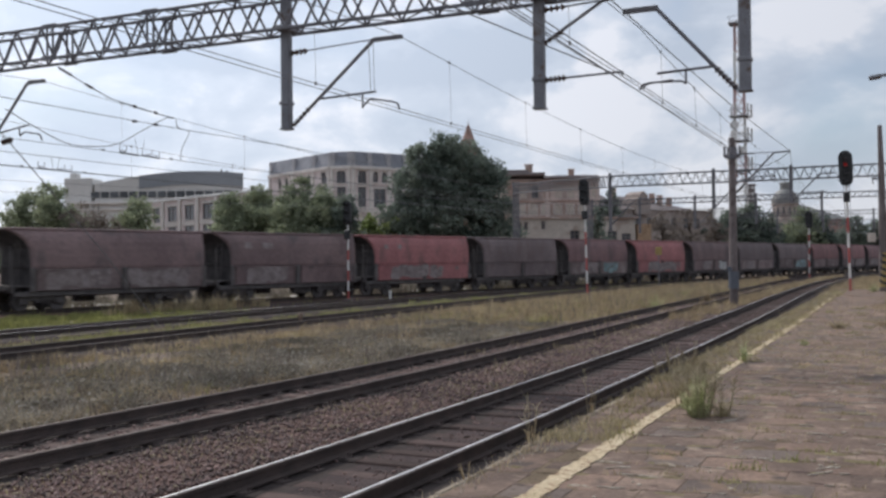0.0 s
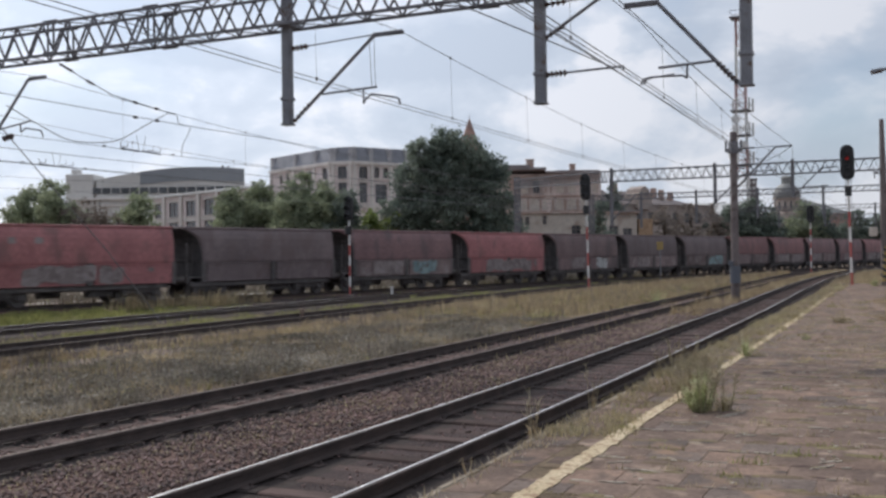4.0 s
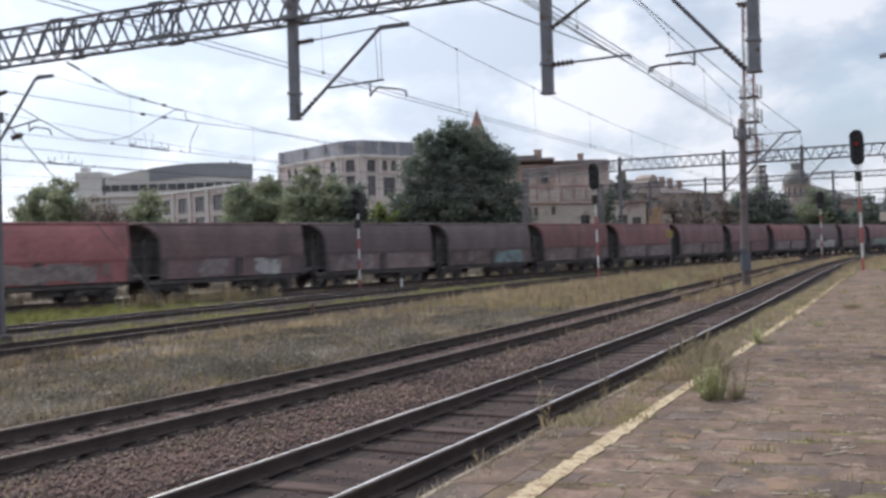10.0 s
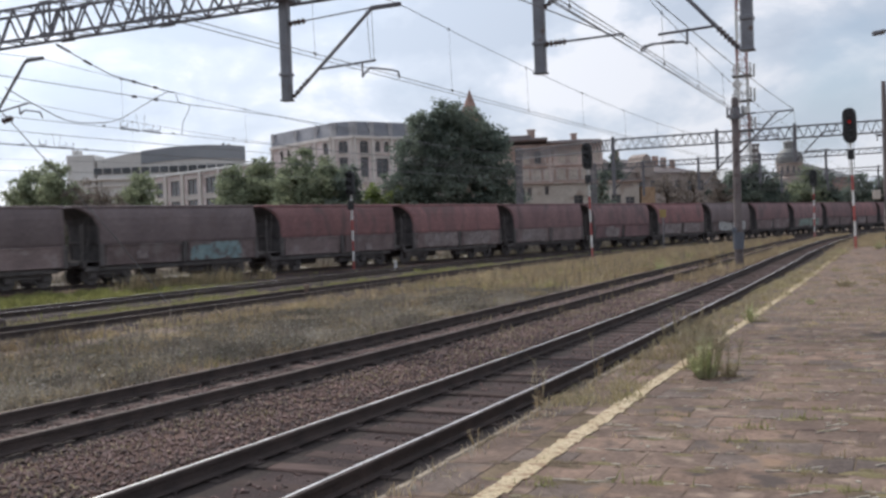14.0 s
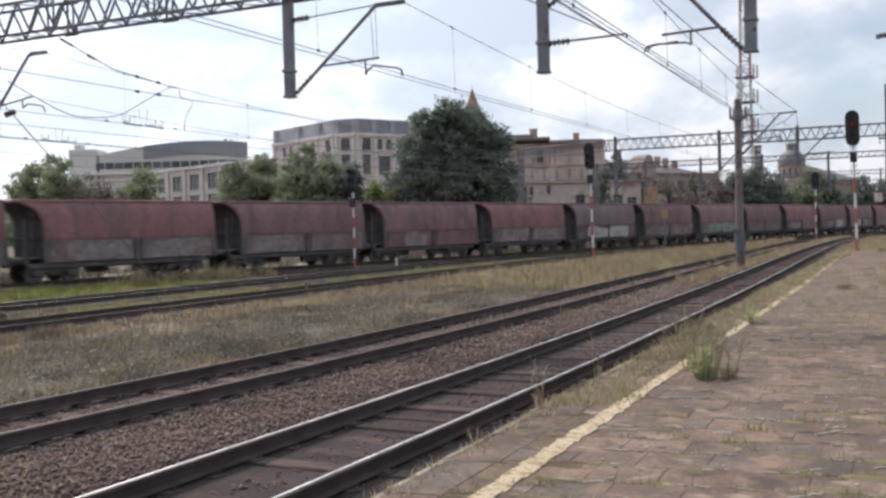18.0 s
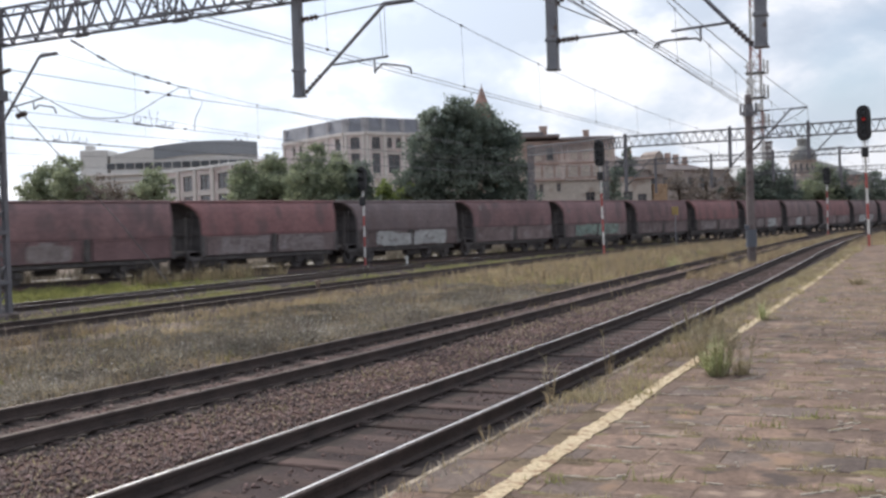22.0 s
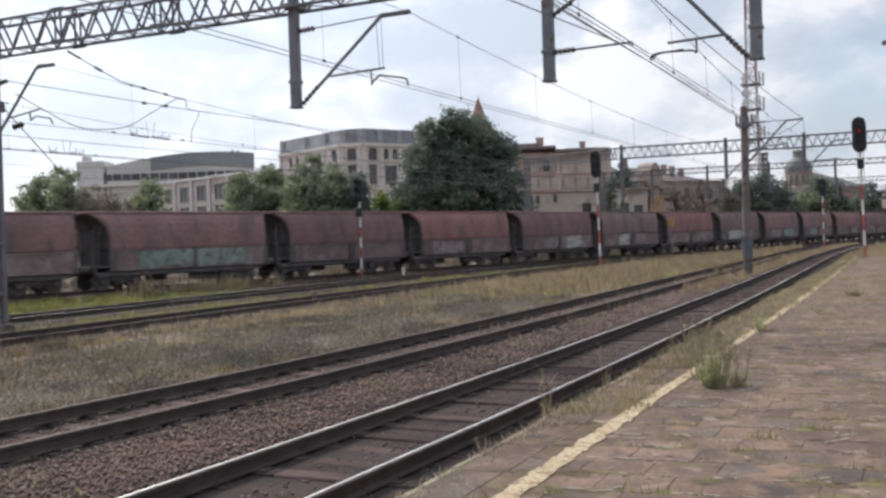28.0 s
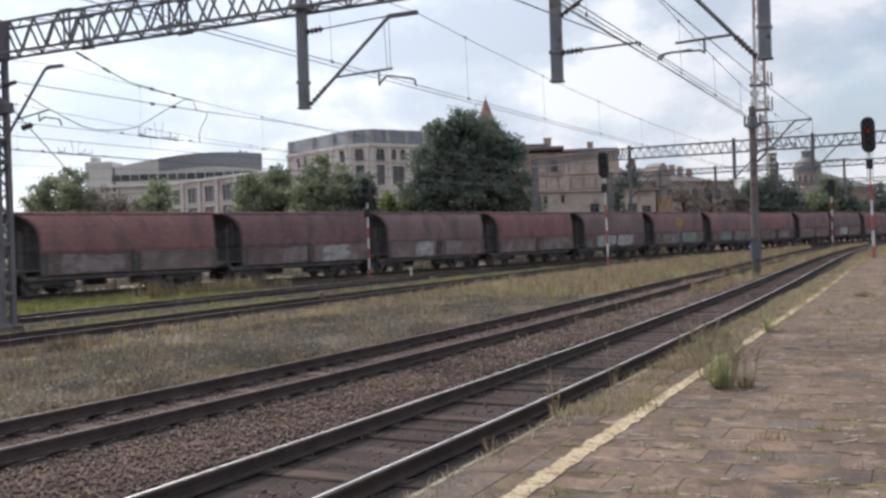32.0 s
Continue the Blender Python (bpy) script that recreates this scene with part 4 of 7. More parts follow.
single_wire("crossing wire slanting over the near tracks", [(-9.5, -16.6, 5.8), (-5.2, GY, 5.87)], 0.012, 0.0)
single_wire("auxiliary wire above the overgrown track", [(-20.7, -20, 6.3), (-20.7, 19.5, 6.41), (-20.7, 25.4, 6.4), (-20.7, 30.7, 6.47), (-20.4, 45, 6.2)], 0.012, 0.0)
single_wire("insulated stay from the gantry beam", [(-20.7, 20.0, 7.5), (-20.7, 21.0, 7.19), (-20.7, 22.0, 6.92), (-20.7, 24.7, 6.69)], 0.016, 0.0)
single_wire("looping jumper cable between the wires", smooth_line([(-20.7, 24.8, 6.72), (-20.7, 24.48, 6.7), (-20.7, 23.96, 6.48), (-20.7, 23.2, 6.1), (-20.7, 22.25, 5.64), (-20.7, 21.35, 5.47), (-20.7, 20.31, 5.45), (-20.7, 19.15, 5.79), (-20.7, 18.25, 6.12)]), 0.014, 0.0)
single_wire("hanging jumper cable to the contact wire", smooth_line([(-20.7, 24.83, 6.69), (-20.7, 24.93, 6.45), (-20.7, 25.25, 6.4), (-20.7, 25.45, 6.38), (-20.7, 25.41, 6.21), (-20.7, 25.1, 5.77), (-20.7, 25.04, 5.4)]), 0.012, 0.0)
single_wire("guy wire from the lattice mast", [(-22.7, 19.6, 6.05), (-23.3, 24.5, 2.4), (-23.6, 27.5, -0.2)], 0.016, 0.0)
single_wire("distant wire behind the gantry mast", [(-30.5, -20, 6.2), (-30.0, 60, 6.1), (-22, 92, 6.3)], 0.014, 0.3)
single_wire("distant wire over the far sidings", [(-33.5, -20, 7.2), (-33.0, 60, 7.0), (-23, 92, 7.2)], 0.014, 0.3)


def section_insulator(x, y0, y1, z, label):
    """Two insulating runners end to end in a contact wire, with arcing horns at their ends and thin feelers over the gap."""
    t = thing("section_insulator", label, "insulator", group="section insulators in the wires")
    mid = (y0 + y1) / 2
    for a, b in ((y0, mid - 0.06), (mid + 0.06, y1)):
        part("runner", Geo().beam((x, a, z), (x, b, z - 0.02), 0.035, 0.05, 0.01), M_DARKSTEEL, t)
    for y, s in ((y0 + 0.02, 1), (y0 + 0.3, -1), (y1 - 0.35, -1), (y1 - 0.02, -1)):
        part("horn", tube(Geo(), [(x, y + s * 0.24, z + 0.05), (x, y, z + 0.06), (x, y, z + 0.2)], 0.011), M_DARKSTEEL, t)
    for s in (-1, 1):
        part("feeler", Geo().cyl((x, mid + s * 0.08, z), (x, mid + s * 0.2, z + 0.46), 0.007, n=5), M_DARKSTEEL, t)
    for y in (y0 - 0.65, y1 + 0.55):
        part("wire_clamp", Geo().box((x, y, z + 0.01), (0.035, 0.13, 0.05), 0.01), M_DARKSTEEL, t)


section_insulator(-20.7, 22.31, 24.06, 5.4, "dark section insulator hung in the siding wire")
section_insulator(-25.9, 24.12, 25.65, 5.35, "dark section insulator above the far siding")
stay_ins = thing("insulator_string", "brown insulator strings on the slanting stay", "insulator")
for pa, pb in (((-20.7, 20.05, 7.48), (-20.7, 20.5, 7.35)), ((-20.7, 21.0, 7.19), (-20.7, 21.3, 7.11)), ((-20.7, 22.9, 6.84), (-20.7, 23.06, 6.82)), ((-20.7, 23.83, 6.77), (-20.7, 23.99, 6.76)), ((-20.7, 22.89, 6.39), (-20.7, 23.05, 6.39)), ((-20.7, 23.83, 6.4), (-20.7, 23.99, 6.4))):
    gi = Geo()
    insulator(gi, pa, pb, 0.045, 4)
    part("insulator", gi, M_INSUL, stay_ins)


def build_column():
    """The free-standing catenary column between the two near tracks."""
    t = thing("catenary_column", "grey concrete catenary column with pulley and arm between tracks", "column")
    x, y = -7.0, 47.6
    c = Geo()
    c.cyl((x, y, -0.3), (x, y, 7.75), 0.2, 0.15, 12)
    part("shaft", c, M_CONCRETE, t, smooth=False)
    part("base_wrap", Geo().cyl((x, y, 0.7), (x, y, 1.5), 0.25, 0.25, 12).box((x - 0.16, y - 0.1, 1.62), (0.22, 0.3, 0.22), 0.02), M_BLUEBOX, t, "blue-grey plate wrapped round the foot")
    clamp = Geo().cyl((x, y, 6.75), (x, y, 7.3), 0.26, 0.22, 10).box((x, y, 6.9), (0.75, 0.3, 0.14), 0.02)
    for s in (-1, 1):
        clamp.cyl((x + s * 0.34, y, 6.85), (x + s * 0.34, y, 7.35), 0.05, n=6)
    part("tension_clamp", clamp, M_DARKSTEEL, t)
    part("cantilever_arm", tube(Geo(), [(x + 0.15, y, 5.15), (-5.13, y, 6.95), (-4.4, y, 6.98)], 0.045), M_DARKSTEEL, t)
    part("tie_rod", tube(Geo(), [(x + 0.1, y, 6.95), (-5.1, y, 6.98)], 0.02), M_DARKSTEEL, t)
    part("registration_arm", tube(Geo(), [(-6.4, y, 5.85), (-5.1, y, 5.9), (-5.1, y, 5.6)], 0.025), M_DARKSTEEL, t)
    part("insulator", insulator(Geo(), (x + 0.2, y, 5.2), (x + 0.55, y, 5.52), 0.09, 5), M_INSUL, t)
    part("jumper_cable", tube(Geo(), [(x + 0.3, y, 7.2), (x + 0.9, y, 6.5), (x + 1.5, y, 6.35), (x + 2.1, y, 6.62), (x + 2.55, y, 6.95)], 0.016), M_WIRE, t)
    part("jumper_cable", tube(Geo(), [(x + 0.35, y, 6.8), (x + 0.8, y, 6.0), (x + 1.3, y, 5.75), (x + 1.75, y, 5.95), (x + 1.9, y, 6.2)], 0.014), M_WIRE, t)
    part("insulator", insulator(Geo(), (x + 0.4, y, 6.96), (x + 0.95, y, 6.97), 0.06, 5), M_INSUL, t)


build_column()


def signal(x, y, z0, h, head_h, label, lamps=4, red=None, collar=True, bands=None, lean=0.0, wide=0.36):
    """A colour-light signal: banded post, neck, long rounded head with hooded lenses, back board."""
    t = thing("railway_signal", label, "signal", group="light signals beside the tracks", at=pose(x, y, z0, 0, lean, 0))
    x = y = z0 = 0.0
    zt = z0 + h - head_h
    bands = bands or 6
    post_top = zt - 0.9 if collar else zt
    seg = (post_top - z0) / bands
    for i in range(bands):
        g = Geo().cyl((x, y, z0 + i * seg), (x, y, z0 + (i + 1) * seg), 0.065, n=10)
        part("post_band", g, M_RED if i % 2 == 0 else M_WHITE, t)
    if collar:
        part("neck", Geo().cyl((x, y, post_top), (x, y, zt + 0.05), 0.06, n=8), M_WHITE, t)
        part("neck_box", Geo().box((x, y - 0.1, zt - 0.62), (0.36, 0.22, 0.55), 0.04), M_BLACK, t)
    w = wide
    outline = []
    for i in range(9):
        a = math.pi * i / 8
        outline.append((w * math.cos(a), zt + head_h - w + w * math.sin(a)))
    for i in range(9):
        a = math.pi + math.pi * i / 8
        outline.append((w * math.cos(a), zt + w + w * math.sin(a)))
    head = Geo()
    n = len(outline)
    vs = [(x + a, y - 0.16, b) for a, b in outline] + [(x + a, y + 0.12, b) for a, b in outline]
    head.add(vs, [tuple(range(n)), tuple(range(2 * n - 1, n - 1, -1))] + [((i + 1) % n, i, n + i, n + (i + 1) % n) for i in range(n)])
    part("signal_head", head, M_BLACK, t)
    for i in range(lamps):
        z = zt + head_h - w - (head_h - 2 * w) * (i / max(1, lamps - 1))
        hood = Geo().cyl((x, y - 0.16, z), (x, y - 0.42, z + 0.01), 0.13, 0.13, 10, caps=False)
        lens = part("lens_hood", hood, M_BLACK, t)
        part("lens", Geo().cyl((x, y - 0.165, z), (x, y - 0.18, z), 0.09, n=10), M_LAMP_RED if i == red else M_GLASS, t)
    ladder = Geo()
    for s in (-1, 1):
        ladder.beam((x + s * 0.15, y + 0.25, z0), (x + s * 0.15, y + 0.2, zt + head_h * 0.6), 0.02, 0.02)
    for k in range(int((zt - z0) / 0.35)):
        ladder.beam((x - 0.15, y + 0.24, z0 + 0.3 + k * 0.35), (x + 0.15, y + 0.24, z0 + 0.3 + k * 0.35), 0.02, 0.02)
    part("ladder", ladder, M_DARKSTEEL, t)
    part("foot", Geo().box((x, y, z0 - 0.05), (0.45, 0.45, 0.4), 0.04), M_CONCRETE, t)


signal(-2.42, 58.9, 0.1, 7.9, 1.95, "tall light signal showing red at the platform end", red=1, lean=-1.3)
signal(-18.3, 62.0, -0.25, 7.6, 1.7, "light signal with red and white post among dry grass", lamps=3, lean=-1.2, wide=0.31)
signal(-30.3, 52.0, -0.25, 6.1, 1.45, "light signal with striped post beside the coal train", lamps=3, wide=0.23)
signal(-8.62, 112.0, -0.25, 7.3, 1.8, "distant light signal with striped post by the curve", lamps=3, collar=False, bands=8)


def build_pole():
    t = thing("concrete_pole", "tapered concrete pole with yellow and black hazard stripes at foot", "pole")
    x, y = -0.66, 57.7
    rad = lambda z: 0.285 - 0.019 * z
    part("shaft", Geo().cyl((x, y, 0.1), (x - 0.15, y, 9.15), rad(0), rad(9.15), 12), M_CONCRETE, t)
    part("wrap", Geo().cyl((x, y, 2.35), (x - 0.06, y, 3.9), rad(2.35) + 0.03, rad(3.9) + 0.02, 12), M_CONCRETE, t, "rough cement collar round the shaft")
    part("hazard_sleeve", Geo().cyl((x, y, 0.5), (x, y, 2.34), rad(0.5) + 0.012, rad(2.34) + 0.012, 16), M_YELLOW, t, "yellow painted foot of the pole")
    for i in range(5):
        g, n, vs = Geo(), 14, []
        for k in range(n + 1):
            a = math.pi + math.pi * k / n
            for dz in (0, 0.17):
                z = min(2.33, max(0.51, 0.62 + i * 0.36 + dz + 0.2 - 0.4 * k / n))
                r = rad(z) + 0.018
                vs.append((x + r * math.cos(a), y + r * math.sin(a), z))
        g.add(vs, [(2 * k, 2 * k + 2, 2 * k + 3, 2 * k + 1) for k in range(n)])
        part("hazard_stripe", g, M_BLACK, t, "black diagonal stripe")
    part("wall_plate", Geo().box((x - 0.2, y, 6.3), (0.16, 0.2, 0.3), 0.02), M_DARKSTEEL, t)
    part("bracket", tube(Geo(), [(x - 0.2, y, 6.3), (x - 0.55, y, 6.28), (x - 0.55, y, 6.62)], 0.03).cyl((x - 0.55, y, 6.28), (x - 0.5, y, 6.0), 0.03, n=6), M_DARKSTEEL, t)
    part("insulator", insulator(Geo(), (x - 0.32, y, 6.3), (x - 0.5, y, 6.3), 0.09, 3), M_INSUL, t)
    part("service_box", Geo().box((x - 0.62, y, 3.15), (0.4, 0.3, 0.48), 0.03).beam((x - 0.45, y, 3.1), (x - 0.15, y, 3.1), 0.05, 0.05, 0.01), M_PALEWALL, t, "pale grey service box on a bracket")


build_pole()


def platform_lamp(x, y, h, label, sides=(-1, 1), reach=1.2):
    t = thing("platform_lamp", label, "street lamp", group="lamps on the platform")
    part("post", Geo().cyl((x, y, PZ), (x, y, PZ + h), 0.1, 0.055, 10), M_STEEL, t)
    part("foot", Geo().cyl((x, y, PZ - 0.02), (x, y, PZ + 1.1), 0.13, 0.12, 10), M_STEEL, t)
    for s in sides:
        part("arm", tube(Geo(), [(x, y, PZ + h - 0.02), (x + s * 0.3, y, PZ + h + 0.04)], 0.03), M_STEEL, t)
        rot = Matrix.Rotation(s * 0.12, 3, "Y")
        g = Geo().box((x + s * 0.5 * reach, y, PZ + h + 0.05), (reach * 0.75, 0.34, 0.09), 0.04, rot)
        g.box((x + s * 0.8 * reach, y, PZ + h - 0.01), (reach * 0.42, 0.4, 0.17), 0.06, rot)
        part("lamp_head", g, M_STEEL, t, "grey lamp head, switched off")


platform_lamp(0.16, 46.5, 9.6, "tall grey platform lamp with two arms")
platform_lamp(-0.19, 68.0, 8.3, "smaller grey platform lamp with one arm", (1,), 0.5)


def yellow_board():
    t = thing("track_sign", "yellow track sign on a thin post by the siding", "sign")
    x, y = -16.75, 76.0
    part("post", Geo().cyl((x, y, -0.3), (x, y, 2.6), 0.04, n=8), M_STEEL, t)
    part("board", Geo().box((x, y - 0.06, 2.75), (0.5, 0.03, 0.62), 0.01), M_YELLOW, t)


yellow_board()

# ---- coal train ----
WAGON = 11.5
SX = WAGON / 12.35  # the wagon is drawn 12.35 m long and shortened to its pitch
RUN = [(0.0, 8.85), (3.0, -9.93), (6.0, -28.6), (9.0, -47.46), (12.0, -66.84), (14.5, -83.17), (17.0, -99.32), (20.0, -119.01), (23.0, -138.79), (25.5, -155.26), (28.0, -171.82), (30.0, -185.26), (32.0, -198.83)]


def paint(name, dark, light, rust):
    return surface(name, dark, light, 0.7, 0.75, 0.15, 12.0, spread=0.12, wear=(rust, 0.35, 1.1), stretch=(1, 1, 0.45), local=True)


# lifted above the paints' own tones to stand for haze over the train
HAZED_PAINTS = {
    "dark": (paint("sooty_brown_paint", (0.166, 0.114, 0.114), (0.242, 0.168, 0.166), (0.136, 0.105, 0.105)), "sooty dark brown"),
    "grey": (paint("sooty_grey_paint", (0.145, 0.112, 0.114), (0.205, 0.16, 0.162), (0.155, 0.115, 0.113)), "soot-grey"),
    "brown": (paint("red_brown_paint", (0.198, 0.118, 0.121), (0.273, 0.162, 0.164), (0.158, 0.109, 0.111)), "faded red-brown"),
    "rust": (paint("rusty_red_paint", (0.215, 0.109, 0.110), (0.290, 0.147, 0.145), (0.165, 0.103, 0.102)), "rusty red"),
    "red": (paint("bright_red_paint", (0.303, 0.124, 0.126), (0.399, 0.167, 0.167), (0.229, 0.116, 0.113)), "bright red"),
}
M_FLAP = surface("dusty_flap_paint", (0.18, 0.138, 0.135), (0.245, 0.19, 0.186), 1.2, 0.8, 0.15, 10.0, spread=0.2, wear=((0.28, 0.24, 0.235), 0.28, 1.4), local=True)
M_COAL = surface("coal", (0.012, 0.012, 0.013), (0.03, 0.03, 0.032), 3.0, 0.6, 0.8, 14.0, local=True)
# lighter than brake dust alone makes it: haze is put into the colour
M_BOGIE = surface("brake_dusted_hazed_steel", (0.101, 0.092, 0.092), (0.162, 0.146, 0.143), 2.0, 0.8, 0.1, 20.0, local=True)
M_PATCH = {
    "white": surface("white_sprayed_paint", (0.38, 0.375, 0.37), (0.52, 0.515, 0.505), 1.5, 0.7, 0.05, 9.0, wear=((0.22, 0.2, 0.19), 0.4, 3.0), local=True),
    "green": surface("pale_green_sprayed_paint", (0.19, 0.25, 0.22), (0.29, 0.36, 0.31), 1.5, 0.7, 0.05, 9.0, wear=((0.15, 0.14, 0.13), 0.45, 2.5), local=True),
    "teal": surface("teal_sprayed_paint", (0.17, 0.25, 0.26), (0.26, 0.35, 0.36), 1.5, 0.7, 0.05, 9.0, wear=((0.14, 0.12, 0.12), 0.45, 2.5), local=True),
    "pale": surface("pale_chalky_paint", (0.24, 0.2, 0.196), (0.33, 0.285, 0.28), 1.5, 0.8, 0.05, 9.0, wear=((0.2, 0.16, 0.158), 0.45, 2.5), local=True),
}


def ring(hl, hw, r, z, back=None):
    """A level rounded rectangle, from -hl to back along x."""
    out = []
    back = hl if back is None else back
    for cx, cy, a0 in ((back - r, hw - r, 0), (-hl + r, hw - r, 90), (-hl + r, -hw + r, 180), (back - r, -hw + r, 270)):
        for k in range(4):
            a = radians(a0 + k * 30)
            out.append((cx + r * math.cos(a), cy + r * math.sin(a), z))
    return out


def shell(levels, cap_bottom=True, cap_top=True):
    g = Geo()
    rows = [ring(*lv) for lv in levels]
    n = len(rows[0])
    vs = [p for r in rows for p in r]
    fs = [(j * n + i, j * n + (i + 1) % n, (j + 1) * n + (i + 1) % n, (j + 1) * n + i) for j in range(len(rows) - 1) for i in range(n)]
    # end faces and the corner strips next to them take the darker second material
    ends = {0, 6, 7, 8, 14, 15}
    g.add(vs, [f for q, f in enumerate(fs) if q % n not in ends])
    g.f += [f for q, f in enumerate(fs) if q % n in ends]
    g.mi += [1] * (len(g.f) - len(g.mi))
    fs = []
    if cap_bottom:
        fs.append(tuple(range(n))[::-1])
    if cap_top:
        fs.append(tuple((len(rows) - 1) * n + i for i in range(n)))
    g.f += fs
    g.mi += [1] * len(fs)
    return g


def wagon_meshes():
    """The shared meshes of a four-axle hopper wagon, along x, rail top at z 0."""
    m = {}
    up = shell([(4.55, 1.36, 0.1, 1.94, 5.68), (4.66, 1.45, 0.1, 1.98, 5.74), (4.68, 1.48, 0.12, 2.1, 5.76), (4.7, 1.5, 0.16, 2.5, 5.78), (4.76, 1.49, 0.2, 2.9, 5.8), (4.98, 1.45, 0.25, 3.25, 5.82), (5.3, 1.38, 0.28, 3.5, 5.85), (5.66, 1.3, 0.28, 3.66, 5.9), (5.9, 1.24, 0.28, 3.76, 5.93)])
    m["hopper_body"] = up
    rim = shell([(5.94, 1.26, 0.3, 3.74), (5.97, 1.29, 0.3, 3.78), (5.97, 1.29, 0.3, 3.86), (5.93, 1.25, 0.3, 3.88), (5.83, 1.15, 0.28, 3.88), (5.83, 1.15, 0.28, 3.78)])
    m["top_rim"] = rim
    coal = Geo()
    nx, ny = 24, 6
    vs = [(-5.7 + 11.4 * i / nx, -1.1 + 2.2 * j / ny, 3.76 + (0.14 * math.sin(math.pi * j / ny) * (0.6 + 0.4 * math.sin(i * 1.7)) if 0 < i < nx else 0)) for i in range(nx + 1) for j in range(ny + 1)]
    coal.add(vs, [(i * (ny + 1) + j, (i + 1) * (ny + 1) + j, (i + 1) * (ny + 1) + j + 1, i * (ny + 1) + j + 1) for i in range(nx) for j in range(ny)])
    m["coal_load"] = coal
    rib = Geo()
    rib.box((0, 0, 0), (0.09, 0.05, 0.75), 0.015)
    m["rib"] = rib
    low = shell([(4.3, 0.8, 0.1, 0.62), (4.9, 1.2, 0.1, 0.8), (4.6, 1.34, 0.12, 1.0, 5.6), (4.6, 1.38, 0.12, 1.96, 5.6)])
    m["lower_hopper"] = low
    flap = Geo().box((0, 0, 0), (4.75, 0.06, 1.02), 0.02)
    flap.box((0, -0.045, 0.47), (4.75, 0.05, 0.06), 0.01)
    flap.box((0, -0.045, -0.47), (4.75, 0.05, 0.06), 0.01)
    for x in (-2.3, 2.3):
        flap.box((x, -0.05, 0), (0.07, 0.06, 1.0), 0.015)
    m["side_flap"] = flap
    lev = Geo().box((0, 0, 0), (0.26, 0.12, 1.15), 0.03)
    lev.cyl((0, -0.08, 0.42), (0, 0.08, 0.42), 0.11, n=10)
    lev.cyl((0, -0.08, -0.42), (0, 0.08, -0.42), 0.11, n=10)
    m["flap_lever"] = lev
    fr = Geo()
    for s in (-1, 1):
        fr.box((0, s * 1.25, 0.78), (10.9, 0.12, 0.2), 0.02)
        fr.box((s * 5.5, 0, 1.02), (0.14, 2.6, 0.34), 0.02)
    fr.box((0, 0, 1.0), (10.9, 0.5, 0.26), 0.02)
    for x in (-4.6, 4.6):
        fr.box((x, 0, 1.16), (2.0, 2.5, 0.06), 0.01)
    m["underframe"] = fr
    tank = Geo().cyl((-1.2, 0.55, 0.5), (0.0, 0.55, 0.5), 0.2, n=12)
    m["brake_gear"] = tank
    m["brake_box"] = Geo().box((1.6, -0.6, 0.5), (1.5, 0.4, 0.36), 0.04)
    buf = Geo().cyl((0, 0, 0), (0.45, 0, 0), 0.11, 0.1, 10).cyl((0.45, 0, 0), (0.58, 0, 0), 0.06, n=8).cyl((0.56, 0, 0), (0.62, 0, 0), 0.23, 0.22, 14)
    m["buffer"] = buf
    lad = Geo()
    for y in (-0.2, 0.2):
        lad.beam((0, y, 1.1), (0, y, 3.7), 0.035, 0.035)
    for k in range(8):
        lad.beam((0, -0.2, 1.3 + k * 0.31), (0, 0.2, 1.3 + k * 0.31), 0.022, 0.022)
    m["end_ladder"] = lad
    post = Geo()
    for y in (-1.15, 1.15):
        post.beam((0, y, 1.1), (0, y, 3.0), 0.08, 0.08, 0.01)
    post.beam((0, -1.15, 2.1), (0, 1.15, 2.1), 0.06, 0.06, 0.01)
    m["end_brace"] = post
    cp = Geo().cyl((0, 0, 0), (0.42, 0, -0.12), 0.045, n=6).cyl((0.0, 0, 0), (-0.2, 0, 0.02), 0.07, n=8)
    m["coupling"] = cp
    bo = Geo()
    for s in (-1, 1):
        bo.box((0, s * 1.0, 0.6), (2.3, 0.12, 0.28), 0.03)
        for x in (-0.9, 0.9):
            bo.box((x, s * 1.0, 0.48), (0.42, 0.2, 0.36), 0.05)
            bo.beam((x * 0.4, s * 1.0, 0.7), (x, s * 1.0, 0.55), 0.14, 0.12, 0.02)
        for x in (-0.22, 0, 0.22):
            bo.cyl((x, s * 1.0, 0.34), (x, s * 1.0, 0.62), 0.07, n=8)
    bo.box((0, 0, 0.66), (0.5, 2.0, 0.28), 0.03)
    m["bogie_frame"] = bo
    wh = Geo()
    for s in (-1, 1):
        yy = s * 0.75
        wh.cyl((0, yy - 0.065, 0), (0, yy + 0.065, 0), 0.46, 0.46, 24)
        wh.cyl((0, yy - s * 0.065, 0), (0, yy - s * 0.095, 0), 0.49, 0.49, 24)
        wh.cyl((0, yy + s * 0.065, 0), (0, yy + s * 0.09, 0), 0.13, 0.11, 12)
        for k in range(4):
            a = math.pi / 2 * k + 0.3
            wh.cyl((0.29 * math.cos(a), yy + s * 0.05, 0.29 * math.sin(a)), (0.29 * math.cos(a), yy + s * 0.075, 0.29 * math.sin(a)), 0.055, n=8)
    wh.cyl((0, -0.95, 0), (0, 0.95, 0), 0.085, n=10)
    m["wheelset"] = wh
    for key, g in m.items():
        if key not in ("wheelset", "bogie_frame", "buffer", "flap_lever", "rib"):
            g.v = [(x * SX, y, z) for x, y, z in g.v]
    return m


